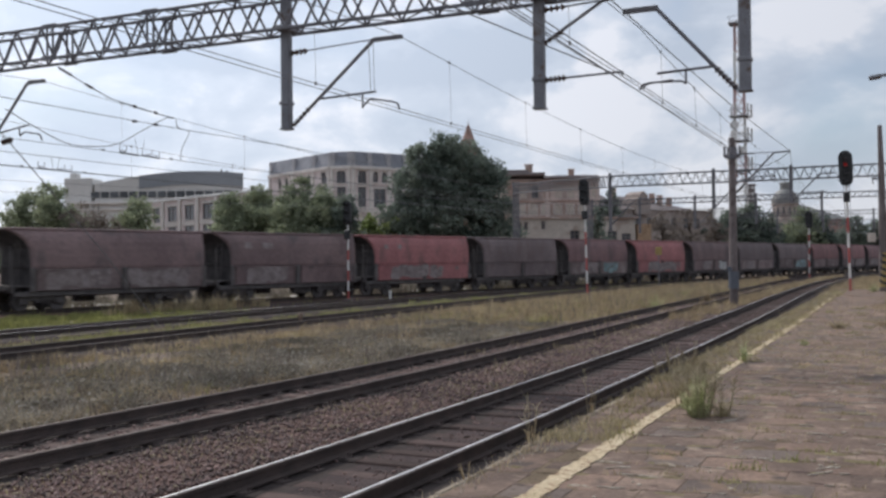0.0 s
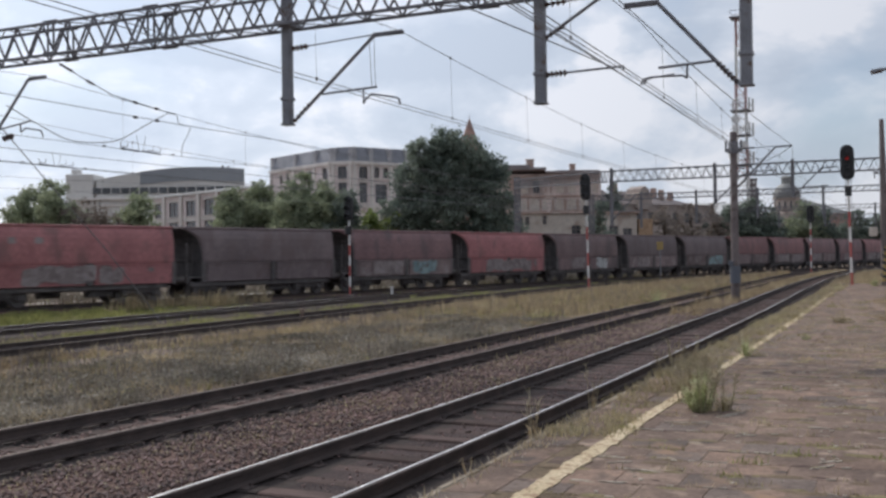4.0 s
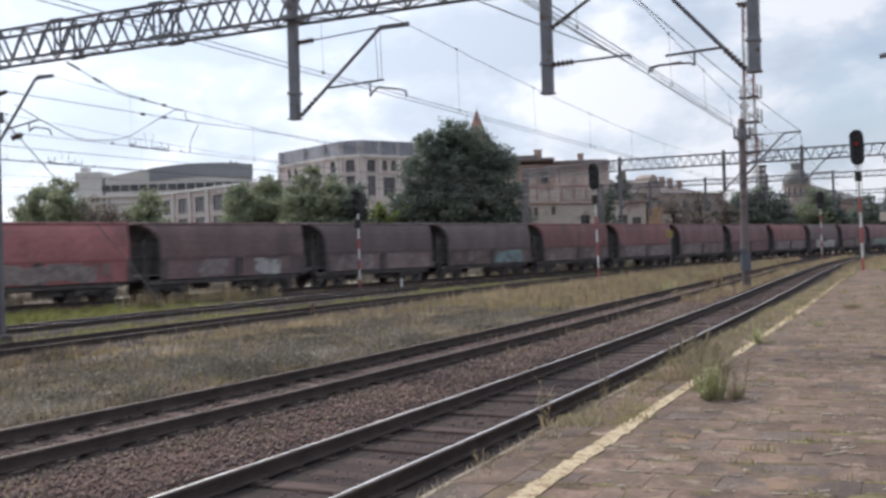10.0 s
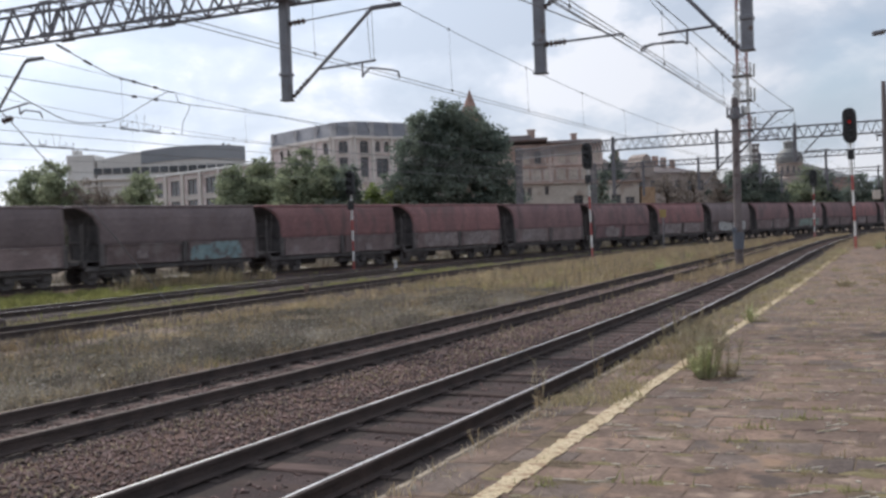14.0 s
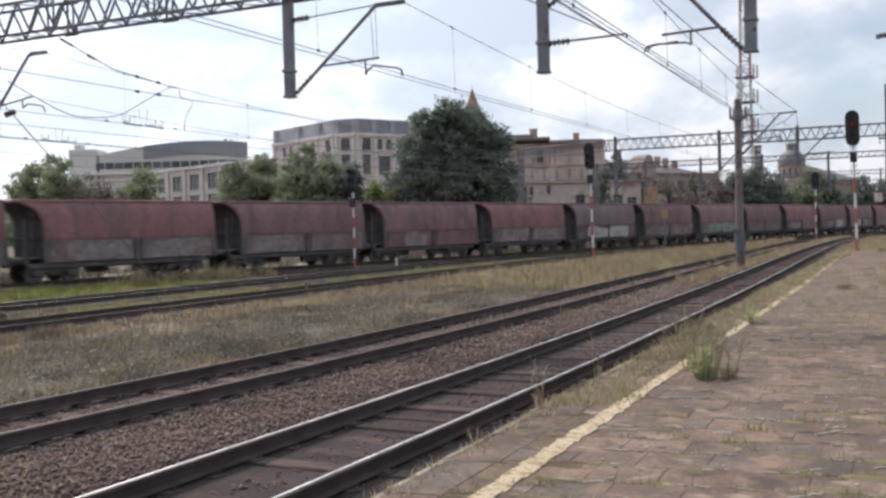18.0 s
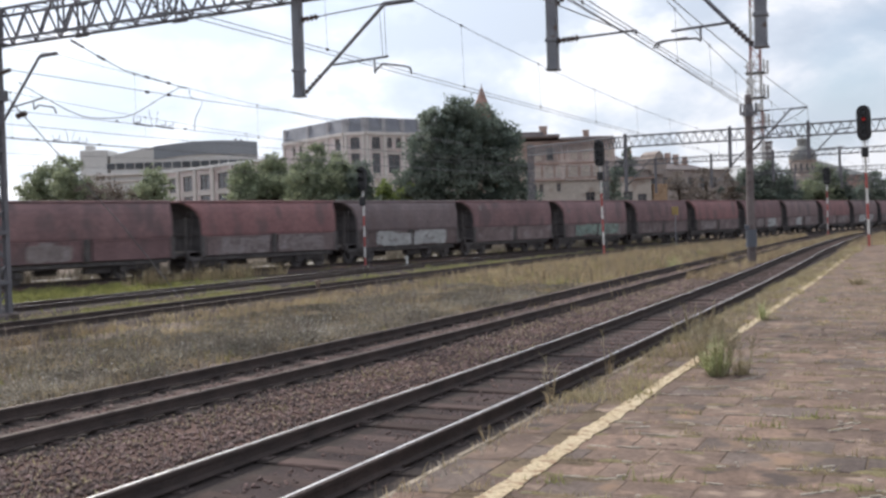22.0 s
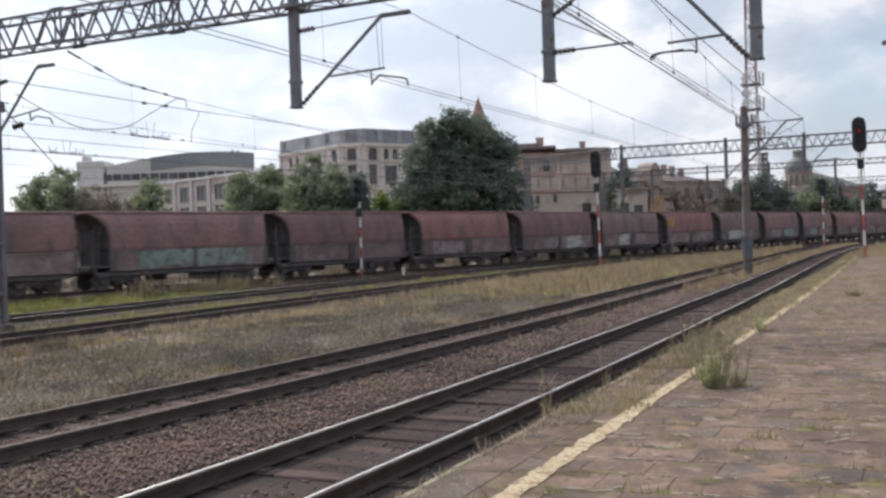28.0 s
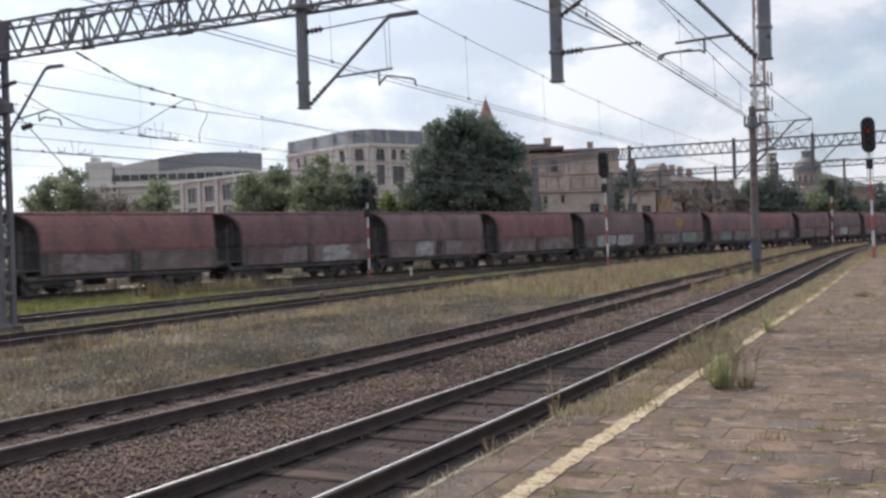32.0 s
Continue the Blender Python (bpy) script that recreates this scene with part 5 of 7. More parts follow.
WM = wagon_meshes()
WD = {}


def shared(key, *mats, smooth=False, tag=""):
    if (key, tag) not in WD:
        WD[key, tag] = WM[key].mesh(key, *mats, smooth=smooth)
    return WD[key, tag]


def splash(w, h, seed):
    """Ragged sprayed paint in the x-z plane: several overlapping strokes, each a thin uneven plate."""
    r = random.Random(seed)
    out, count, n = [], max(3, round(w / 0.55)), 7
    for j in range(count):
        g = Geo()
        sw, sh = w / count * r.uniform(1.2, 1.9), h * r.uniform(0.85, 1.1)
        cx, cz, dep, lean = -w / 2 + w * (j + 0.5) / count + r.uniform(-0.08, 0.08), h * r.uniform(-0.12, 0.12), 0.0025 * (j % 3), r.uniform(-0.2, 0.2)
        top, bot = [], []
        for i in range(n + 1):
            s = i / n
            e = min(1, 0.72 + 2 * s, 0.72 + 2 * (1 - s))
            zt, zb = cz + sh / 2 * e * r.uniform(0.85, 1.0), cz - sh / 2 * e * r.uniform(0.85, 1.0)
            x = cx - sw / 2 + sw * s
            top.append((x + lean * zt, min(zt, h * 0.5)))
            bot.append((x + lean * zb, max(zb, -h * 0.5)))
        vs = [(x, -dep, z) for x, z in top] + [(x, -dep, z) for x, z in bot]
        vs += [(x, 0.008, z) for x, _, z in vs]
        k, q = n + 1, 2 * (n + 1)
        fs = [(i, k + i, k + i + 1, i + 1) for i in range(n)] + [(q + i, q + i + 1, q + k + i + 1, q + k + i) for i in range(n)]
        fs += [(i, i + 1, q + i + 1, q + i) for i in range(n)] + [(k + i + 1, k + i, q + k + i, q + k + i + 1) for i in range(n)]
        out.append(g.add(vs, fs))
    return out


def wagon(k, colour, patches=(), flaps="dusty", marks=()):
    mat, words = HAZED_PAINTS[colour]
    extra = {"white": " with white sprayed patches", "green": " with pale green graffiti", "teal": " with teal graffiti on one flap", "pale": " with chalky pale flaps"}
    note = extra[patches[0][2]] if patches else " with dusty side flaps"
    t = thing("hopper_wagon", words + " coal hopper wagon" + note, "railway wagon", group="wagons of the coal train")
    part("hopper_body", shared("hopper_body", mat, M_ENDDARK, smooth=False, tag=colour), None, t)
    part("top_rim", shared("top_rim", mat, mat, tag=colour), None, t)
    part("coal_load", shared("coal_load", M_COAL), None, t)
    part("lower_hopper", shared("lower_hopper", M_BOGIE, M_ENDDARK), None, t)
    part("underframe", shared("underframe", M_BOGIE), None, t)
    part("brake_gear", shared("brake_gear", M_BOGIE), None, t)
    part("brake_box", shared("brake_box", M_BOGIE), None, t)
    fm, ft = (M_FLAP, "dusty") if flaps == "dusty" else (mat, colour)
    for s in (-1, 1):
        for x in (-2.02, 3.22):
            part("side_flap", shared("side_flap", fm, tag=ft), None, t, at=pose(x * SX, s * 1.425, 1.44, 0, 0, 0 if s < 0 else 180) @ pose(0, 0, 0, 4, 0, 0))
        for x in (0.6, -4.56, 5.7):
            part("flap_lever", shared("flap_lever", M_BOGIE), None, t, at=pose(x * SX, s * 1.42, 1.44))
        part("end_ladder", shared("end_ladder", M_BOGIE), None, t, at=pose((5.86 if s > 0 else -5.3) * SX, s * 0.9, 0, 0, 0 if s > 0 else 4, 0))
        part("end_brace", shared("end_brace", M_BOGIE), None, t, at=pose(s * 5.55 * SX, 0, 0))
        part("coupling", shared("coupling", M_BOGIE), None, t, at=pose(s * 5.65 * SX, 0, 1.04, 0, 0, 0 if s > 0 else 180))
        for y in (-0.88, 0.88):
            part("buffer", shared("buffer", M_BOGIE), None, t, at=pose(s * 5.5 * SX, y, 1.05, 0, 0, 0 if s > 0 else 180))
        b = part("bogie", shared("bogie_frame", M_BOGIE), None, t, at=pose(s * 3.9 * SX, 0, 0))
        for x in (-0.9, 0.9):
            part("wheelset", shared("wheelset", M_BOGIE), None, b, at=pose(x, 0, 0.46))
    for i, (x, w, kind) in enumerate(patches):
        strokes = splash(w * 1.05 * SX, 0.96, k * 10 + i)
        patch = part("graffiti_patch", strokes[0], M_PATCH[kind], t, kind + " sprayed paint, unreadable", at=pose((x + 0.55) * SX, -1.512, 1.44, 4, 0, 0))
        for g in strokes[1:]:
            part("paint_stroke", g, M_PATCH[kind], patch)
    for i, (x, z, w, h) in enumerate(marks):
        z = z - 0.3 if z < 2.3 else z
        y = -1.52 if z < 2.0 else -1.49
        part("stencil_mark", Geo().box((0, 0, 0), (w, 0.012, h), 0.002), M_PATCH["pale"], t, "small pale stencilled mark", at=pose(x * SX, y, z, -6 if z > 2.9 else 0, 0, 0))
    return t


TRAIN = []
for k, colour, patches, flaps, marks in [
        (-4, "dark", (), "dusty", ()), (-3, "brown", (), "dusty", ()), (-2, "dark", ((-2.4, 2.6, "pale"),), "dusty", ()),
        (-1, "dark", ((-2.6, 3.2, "pale"), (2.2, 3.4, "pale")), "dusty", ()),
        (0, "dark", ((-2.5, 2.6, "pale"),), "paint", ((-3.4, 3.12, 0.5, 0.36), (-1.9, 3.12, 0.8, 0.34))),
        (1, "red", ((-1.6, 3.6, "pale"), (1.2, 1.2, "pale")), "paint", ((-3.6, 3.1, 0.35, 0.3), (-2.2, 3.1, 0.4, 0.3), (4.2, 1.95, 0.3, 0.22))),
        (2, "grey", (), "paint", ((4.0, 1.5, 0.35, 0.4),)),
        (3, "brown", ((-1.9, 2.6, "pale"), (1.9, 2.2, "teal")), "dusty", ((-3.9, 1.6, 0.4, 0.4),)), (4, "red", ((-1.2, 3.0, "pale"), (1.8, 2.2, "pale")), "paint", ((4.3, 1.9, 0.35, 0.5),)),
        (5, "dark", ((-1.9, 1.8, "pale"), (2.3, 1.7, "white")), "paint", ()), (6, "grey", ((-2.2, 2.2, "pale"),), "dusty", ()), (7, "grey", ((2.3, 3.0, "teal"),), "dusty", ((-2.2, 1.7, 0.6, 0.4),)),
        (8, "rust", (), "dusty", ((3.0, 1.5, 0.5, 0.4),)), (9, "rust", ((-2.2, 3.4, "pale"), (2.2, 3.0, "pale")), "dusty", ((3.2, 1.6, 0.25, 0.28),)), (10, "brown", ((-2.4, 3.2, "pale"),), "dusty", ((3.9, 1.9, 0.28, 0.3),)),
        (11, "brown", ((-2.0, 2.0, "pale"),), "paint", ()), (12, "rust", ((-2.2, 3.2, "pale"), (2.2, 3.4, "pale")), "dusty", ((3.9, 2.0, 0.28, 0.3),)), (13, "grey", ((-1.75, 3.0, "white"), (2.05, 3.0, "white")), "dusty", ()),
        (14, "brown", (), "dusty", ((-3.9, 3.3, 0.25, 0.3),)), (15, "brown", ((-1.75, 2.9, "green"), (1.9, 3.1, "green")), "dusty", ((-4.0, 3.0, 0.3, 0.3),)), (16, "brown", (), "dusty", ()),
        (17, "rust", ((-2.4, 3.0, "pale"),), "dusty", ()), (18, "brown", ((2.2, 2.0, "white"), (-1.2, 1.6, "pale")), "dusty", ()), (19, "dark", ((-1.6, 1.7, "white"), (1.6, 1.5, "pale")), "dusty", ()),
        (20, "rust", ((2.1, 2.4, "pale"),), "dusty", ()), (21, "dark", ((-1.7, 2.8, "white"), (1.7, 2.4, "white")), "dusty", ()), (22, "brown", ((-1.8, 2.7, "pale"), (1.9, 2.6, "green")), "dusty", ()),
        (23, "brown", ((-1.8, 2.2, "green"), (1.7, 2.0, "pale")), "dusty", ()), (24, "rust", ((1.9, 2.4, "pale"),), "dusty", ()), (25, "brown", (), "dusty", ()), (26, "dark", ((-1.8, 2.4, "white"),), "dusty", ()),
        (27, "rust", (), "dusty", ()), (28, "brown", (), "dusty", ()), (29, "dark", (), "dusty", ())]:
    TRAIN.append((k, wagon(k, colour, patches, flaps, marks)))
HEADING = math.degrees(math.atan2(1.0, TRAIN_K))


def rail_pose(u):
    """Where the train's track is u metres on from the crossing line at y 35."""
    q = u / math.hypot(1, TRAIN_K)
    return pose(TRAIN_X0 + TRAIN_K * q, TRAIN_Y0 + q, 0.0, 0, 0, HEADING)


# ---- town behind the train ----
def wall(g, a, b, z0, z1, holes, depth=0.25, mi=0):
    """An outer wall face from a to b with openings (s0, s1, z0, z1) along it, and their reveals; its outside is to the right of a to b."""
    a, b = Vector((a[0], a[1], 0)), Vector((b[0], b[1], 0))
    ln = (b - a).length
    d = (b - a) / ln
    inn = Vector((-d.y, d.x, 0)) * depth
    ss = sorted({0, ln, *(h[0] for h in holes), *(h[1] for h in holes)})
    zs = sorted({z0, z1, *(h[2] for h in holes), *(h[3] for h in holes)})

    def P(s, z, off=Vector()):
        return a + d * s + Vector((0, 0, z)) + off
    for s0, s1 in zip(ss, ss[1:]):
        for q0, q1 in zip(zs, zs[1:]):
            ms, mz = (s0 + s1) / 2, (q0 + q1) / 2
            if not any(h[0] < ms < h[1] and h[2] < mz < h[3] for h in holes):
                g.add([P(s0, q0), P(s1, q0), P(s1, q1), P(s0, q1)], [(0, 1, 2, 3)], mi)
    for s0, s1, q0, q1 in holes:
        for (sa, za), (sb, zb) in (((s0, q0), (s1, q0)), ((s1, q0), (s1, q1)), ((s1, q1), (s0, q1)), ((s0, q1), (s0, q0))):
            g.add([P(sa, za), P(sb, zb), P(sb, zb, inn), P(sa, za, inn)], [(0, 1, 2, 3)], mi)
    g.add([P(0, z0, inn), P(ln, z0, inn), P(ln, z1, inn), P(0, z1, inn)], [(0, 3, 2, 1)], mi)


def window_at(parent, a, b, hole, arch=False, trim=True):
    """A window set into an opening: frame, two panes, sill, and a moulded head."""
    a, b = Vector((a[0], a[1], 0)), Vector((b[0], b[1], 0))
    d = (b - a).normalized()
    inn = Vector((-d.y, d.x, 0))
    s0, s1, z0, z1 = hole
    m = Matrix((d, inn, Vector((0, 0, 1)))).transposed()
    o = a + d * ((s0 + s1) / 2) + Vector((0, 0, (z0 + z1) / 2))
    w, h = s1 - s0, z1 - z0

    def B(g, x, y, z, sx, sy, sz, bv=0.01):
        g.box(o + m @ Vector((x, y, z)), (sx, sy, sz), bv, m)
    # a frame with a mullion and a transom, cut from one plate
    xs = [-w / 2, -w / 2 + 0.1, -0.04, 0.04, w / 2 - 0.1, w / 2]
    zz = [-h / 2, -h / 2 + 0.1, h * 0.18 - 0.035, h * 0.18 + 0.035, h / 2 - 0.1, h / 2]
    solid = {(i, j) for i in range(5) for j in range(5) if i % 2 == 0 or j % 2 == 0}
    fr = Geo()
    fr.add([o + m @ Vector((x, y, z)) for y in (0.12, 0.195) for z in zz for x in xs], [])
    N = lambda k, i, j: k * 36 + j * 6 + i
    for i, j in sorted(solid):
        ring_ = ((i, j), (i + 1, j), (i + 1, j + 1), (i, j + 1))
        fr.f += [tuple(N(0, *q) for q in ring_), tuple(N(1, *q) for q in ring_[::-1])]
        for (di, dj), (e0, e1) in (((0, -1), (0, 1)), ((1, 0), (1, 2)), ((0, 1), (2, 3)), ((-1, 0), (3, 0))):
            if (i + di, j + dj) not in solid:
                fr.f.append((N(0, *ring_[e1]), N(0, *ring_[e0]), N(1, *ring_[e0]), N(1, *ring_[e1])))
    fr.mi = [0] * len(fr.f)
    win = part("window", fr, M_ROOFDARK, parent)
    for s in (-1, 1):
        gl = Geo()
        B(gl, s * w / 4, 0.2, 0, w / 2, 0.02, h, 0.0)
        part("pane", gl, M_GLASS, win)
    if trim:
        si = Geo()
        B(si, 0, -0.06, -h / 2 - 0.07, w + 0.4, 0.3, 0.14, 0.02)
        part("sill", si, M_TRIM, win)
        hd = Geo()
        if arch:
            n = 8
            arc = [(math.cos(math.pi * k / n), math.sin(math.pi * k / n)) for k in range(n + 1)]
            outer = [(p[0] * (w / 2 + 0.18), h / 2 - 0.25 * w + p[1] * (w * 0.42 + 0.12)) for p in arc]
            inner = [(p[0] * (w / 2 - 0.02), h / 2 - 0.25 * w + p[1] * (w * 0.42 - 0.1)) for p in arc]
            outer, inner = [(w / 2 + 0.18, h * 0.1)] + outer + [(-w / 2 - 0.18, h * 0.1)], [(w / 2 - 0.02, h * 0.1)] + inner + [(-w / 2 + 0.02, h * 0.1)]
            q = len(outer)
            vs = [o + m @ Vector((x, y, z)) for y in (-0.12, 0.1) for x, z in outer + inner]
            fs = []
            for k in range(q - 1):
                fs += [(k + 1, k, q + k, q + k + 1), (2 * q + k, 2 * q + k + 1, 3 * q + k + 1, 3 * q + k), (k, k + 1, 2 * q + k + 1, 2 * q + k), (q + k + 1, q + k, 3 * q + k, 3 * q + k + 1)]
            fs += [(0, 2 * q, 3 * q, q), (q - 1, 2 * q - 1, 4 * q - 1, 3 * q - 1)]
            hd.add(vs, fs)
        else:
            B(hd, 0, -0.05, h / 2 + 0.12, w + 0.36, 0.18, 0.24, 0.02)
        part("lintel", hd, M_TRIM, win)
    return win


def band(g, a, b, z, h, out, bevel=0.03):
    a, b = Vector((a[0], a[1], z)), Vector((b[0], b[1], z))
    g.beam(a, b, out * 2, h, bevel)


def building_cream():
    """The pale corner building with a slate mansard."""
    t = thing("apartment_building", "cream stucco corner building with arched windows and slate mansard roof", "building")
    P = [spot(-30.8, 176), spot(-18.2, 160.6), spot(-14.6, 159.6), spot(3.0, 172)]
    back = [spot(-6, 192), spot(-24, 194)]
    roof = Geo()
    zt = 17.5
    # bays as (distance along the wall, paired small windows or one arched window), then the piers
    layout = [([(4.75, 1.15), (11.9, 1.35), (17.9, 0)], [0.3, 8.2, 14.7, 19.5]),
              ([(1.85, 0)], [0.35, 3.3]),
              ([(1.9, 0), (5.3, 0.85), (8.8, 0), (12.2, 0.85), (15.7, 0), (19.1, 0.85)], [0.3, 3.5, 7.1, 10.5, 14.0, 17.4, 21.2])]
    for (a, b), (bays, piers) in zip(zip(P, P[1:]), layout):
        holes = []
        for c, half in bays:
            if half:
                for s in (-half, half):
                    holes.append((c + s - 0.5, c + s + 0.5, 15.2, 16.95, True))
                    if half > 1:
                        holes.append((c + s - 0.65, c + s + 0.65, 11.2, 14.2, False))
                if half < 1:
                    holes.append((c - 1.15, c + 1.15, 11.1, 14.2, False))
            else:
                holes.append((c - 0.82, c + 0.82, 15.0, 17.0, True))
                holes.append((c - 0.75, c + 0.75, 11.1, 14.4, False))
            holes.append((c - 0.85, c + 0.85, 7.0, 9.9, False))
            holes.append((c - 0.85, c + 0.85, 3.0, 5.9, False))
        body = Geo()
        wall(body, a, b, -0.4, zt, [h[:4] for h in holes])
        part("facade", body, M_CREAM, t)
        for h in holes:
            if h[2] > 7:
                window_at(t, a, b, h[:4], h[4])
            if h[2] == 15.0 or h[2] == 15.2:
                apron = Geo()
                d = (b - a).normalized()
                p = a + d * ((h[0] + h[1]) / 2)
                apron.beam((p.x - d.x * 0.7, p.y - d.y * 0.7, 14.72), (p.x + d.x * 0.7, p.y + d.y * 0.7, 14.72), 0.22, 0.34, 0.03)
                part("apron", apron, M_BEIGE, t)
        for z, hh, o in ((zt + 0.05, 0.5, 0.45), (10.5, 0.34, 0.2)):
            corn = Geo()
            band(corn, a, b, z, hh, o)
            part("cornice", corn, M_TRIM, t)
        d = (b - a).normalized()
        inn = Vector((-d.y, d.x, 0))
        for s in piers:
            p = a + d * s
            part("pilaster", Geo().beam((p.x, p.y, 0), (p.x, p.y, zt - 0.2), 0.42, 0.7, 0.03), M_TRIM, t)
            q = p + inn * 0.45
            part("roof_pier", Geo().box((q.x, q.y, zt + 1.45), (0.85, 0.9, 2.35), 0.08, Matrix.Rotation(math.atan2(d.y, d.x), 3, "Z")), M_STONEGREY, t, "grey rendered pier on the mansard")
    for a, b in ((P[-1], back[0]), (back[0], back[1]), (back[1], P[0])):
        body = Geo()
        wall(body, a, b, -0.4, zt, [])
        part("rear_wall", body, M_CREAM, t)
    ring0 = P + back
    cx, cy = sum(p.x for p in ring0) / len(ring0), sum(p.y for p in ring0) / len(ring0)
    n = len(ring0)
    vs = [(p.x, p.y, zt + 0.3) for p in ring0]
    vs += [(p.x + (cx - p.x) * 0.06, p.y + (cy - p.y) * 0.06, zt + 2.7) for p in ring0]
    vs += [(p.x + (cx - p.x) * 0.3, p.y + (cy - p.y) * 0.3, zt + 3.2) for p in ring0]
    fs = [(j * n + i, j * n + (i + 1) % n, (j + 1) * n + (i + 1) % n, (j + 1) * n + i) for j in range(2) for i in range(n)] + [tuple(2 * n + i for i in range(n))]
    roof.add(vs, fs)
    part("mansard_roof", roof, M_MANSARD, t)


def building_low():
    t = thing("annex_building", "low cream annex with large windows and pale parapet", "building")
    a, b = spot(-47.5, 161.5), spot(-26.5, 139.0)
    c, e = spot(-17.0, 150), spot(-36, 172)
    ln = (b - a).length
    holes = []
    n = 5.55
    for i in range(6):
        s = ln * (0.039 + 0.18 * i)
        holes += [(max(0.3, s - 1.5), min(ln - 0.3, s + 1.5), 8.9, 11.3), (max(0.3, s - 1.5), min(ln - 0.3, s + 1.5), 5.0, 8.1)]
    body, trim = Geo(), Geo()
    wall(body, a, b, -0.4, 12.3, holes)
    for p, q in ((b, c), (c, e), (e, a)):
        wall(body, p, q, -0.4, 12.3, [])
    vs = [(p.x, p.y, 12.25) for p in (a, b, c, e)]
    body.add(vs, [(0, 1, 2, 3)])
    part("facade", body, M_CREAM, t)
    band(trim, a, b, 12.35, 0.4, 0.4)
    # whiter than the other trim: sunlight is put into the parapet's colour
    part("parapet", trim, M_WHITE, t, "stucco parapet whitened as if sunlit")
    trim = Geo()
    band(trim, a, b, 8.5, 0.3, 0.15)
    part("string_course", trim, M_TRIM, t)
    for i in range(5):
        p = a + (b - a) * (0.129 + 0.18 * i)
        part("pilaster", Geo().beam((p.x, p.y, 0), (p.x, p.y, 12.2), 0.5, 0.9, 0.03), M_TRIM, t)
    for h in holes:
        window_at(t, a, b, h, False, True)


def building_arena():
    """The large hall with a shallow curved roof."""
    t = thing("sports_hall", "large grey hall with shallow curved roof and glazing band", "building")
    x0, x1, d0, d1 = -92.0, -48.4, 240.0, 290.0
    n = 20
    body, dark, glass = Geo(), Geo(), Geo()
    top = []
    for i in range(n + 1):
        s = i / n
        x = -84.5 + (x1 + 84.5) * s
        top.append((x, 21.6 + 3.4 * math.sin(math.pi * (0.06 + 0.64 * s)) - 0.3))
    vs = [tuple(spot(x, d0, z)) for x, z in top] + [tuple(spot(x, d0, -0.4)) for x, _ in top]
    vs += [tuple(spot(x * d1 / d0, d1, z)) for x, z in top]
    k = n + 1
    fs = [(k + i, k + i + 1, i + 1, i) for i in range(n)] + [(i, i + 1, 2 * k + i + 1, 2 * k + i) for i in range(n)]
    body.add(vs, fs)
    xb = x1 * d1 / d0 - 1.0
    c = [tuple(spot(x1, d0, -0.4)), tuple(spot(xb, d1, -0.4)), tuple(spot(xb, d1, top[-1][1])), tuple(spot(x1, d0, top[-1][1]))]
    body.add(c, [(0, 1, 2, 3)])
    part("hall_shell", body, M_ARENA, t)
    tower = Geo()
    m = Matrix.Rotation(radians(24.74), 3, "Z")
    tower.box(spot(-88.6, 244, 11.2), (6.8, 8, 24.4), 0.2, m)
    tower.box(spot(-90.3, 243, 24.0), (1.6, 3, 1.4), 0.1, m)
    part("stair_tower", tower, M_ARENA, t)
    vs, fs = [], []
    for i in range(6, n + 1):
        x, z = top[i]
        vs += [tuple(spot(x, d0 - 0.25, z + 0.05)), tuple(spot(x, d0 - 0.25, max(20.6, z - 3.2)))]
    q = len(vs) // 2
    dark.add(vs, [(2 * i + 1, 2 * i + 3, 2 * i + 2, 2 * i) for i in range(q - 1)])
    dark.add([tuple(spot(top[i][0] * d / d0, d, top[i][1] + 0.06)) for i in range(6, n + 1) for d in (d0 - 0.25, d1)], [(2 * i, 2 * i + 2, 2 * i + 3, 2 * i + 1) for i in range(q - 1)])
    part("roof_fascia", dark, M_ARENADARK, t, "darker blue-grey roof edge")
    for i in range(16):
        g = Geo().box(spot(-84.3 + i * 2.3, d0 - 0.1, 19.2), (1.95, 0.3, 1.5), 0.05, m)
        part("window", g, M_GLASS, t)
    ledge = Geo().box(spot(-68, d0 - 0.5, 17.2), (45, 1.2, 0.6), 0.1, m).box(spot(-70, d0 - 0.3, 15.6), (42, 0.6, 0.5), 0.1, m)
    part("ledge", ledge, M_TRIM, t)
    vents = Geo()
    for x in (-55.0, -53.6):
        vents.box(spot(x, 246, 25.2 if x < -54 else 25.0), (0.5, 0.7, 0.8), 0.06, m)
    part("roof_vent", vents, M_STEEL, t)


def blind_arch(parent, a, b, s, z0, z1, w, material, label=""):
    """A plastered-up arched opening, a little proud of the wall."""
    d = (b - a).normalized()
    out = Vector((d.y, -d.x, 0))
    n = 8
    rim = [(-w / 2, z0), (w / 2, z0)] + [(w / 2 * math.cos(math.pi * k / n), z1 - w / 2 + w / 2 * math.sin(math.pi * k / n)) for k in range(n + 1)]
    g, q = Geo(), len(rim)
    vs = [Vector((a.x, a.y, z)) + d * (s + x) + out * o for o in (0.06, -0.02) for x, z in rim]
    g.add(vs, [tuple(range(q)), tuple(range(2 * q - 1, q - 1, -1))] + [(k, q + k, q + (k + 1) % q, (k + 1) % q) for k in range(q)])
    return part("blind_arch", g, material, parent, label)


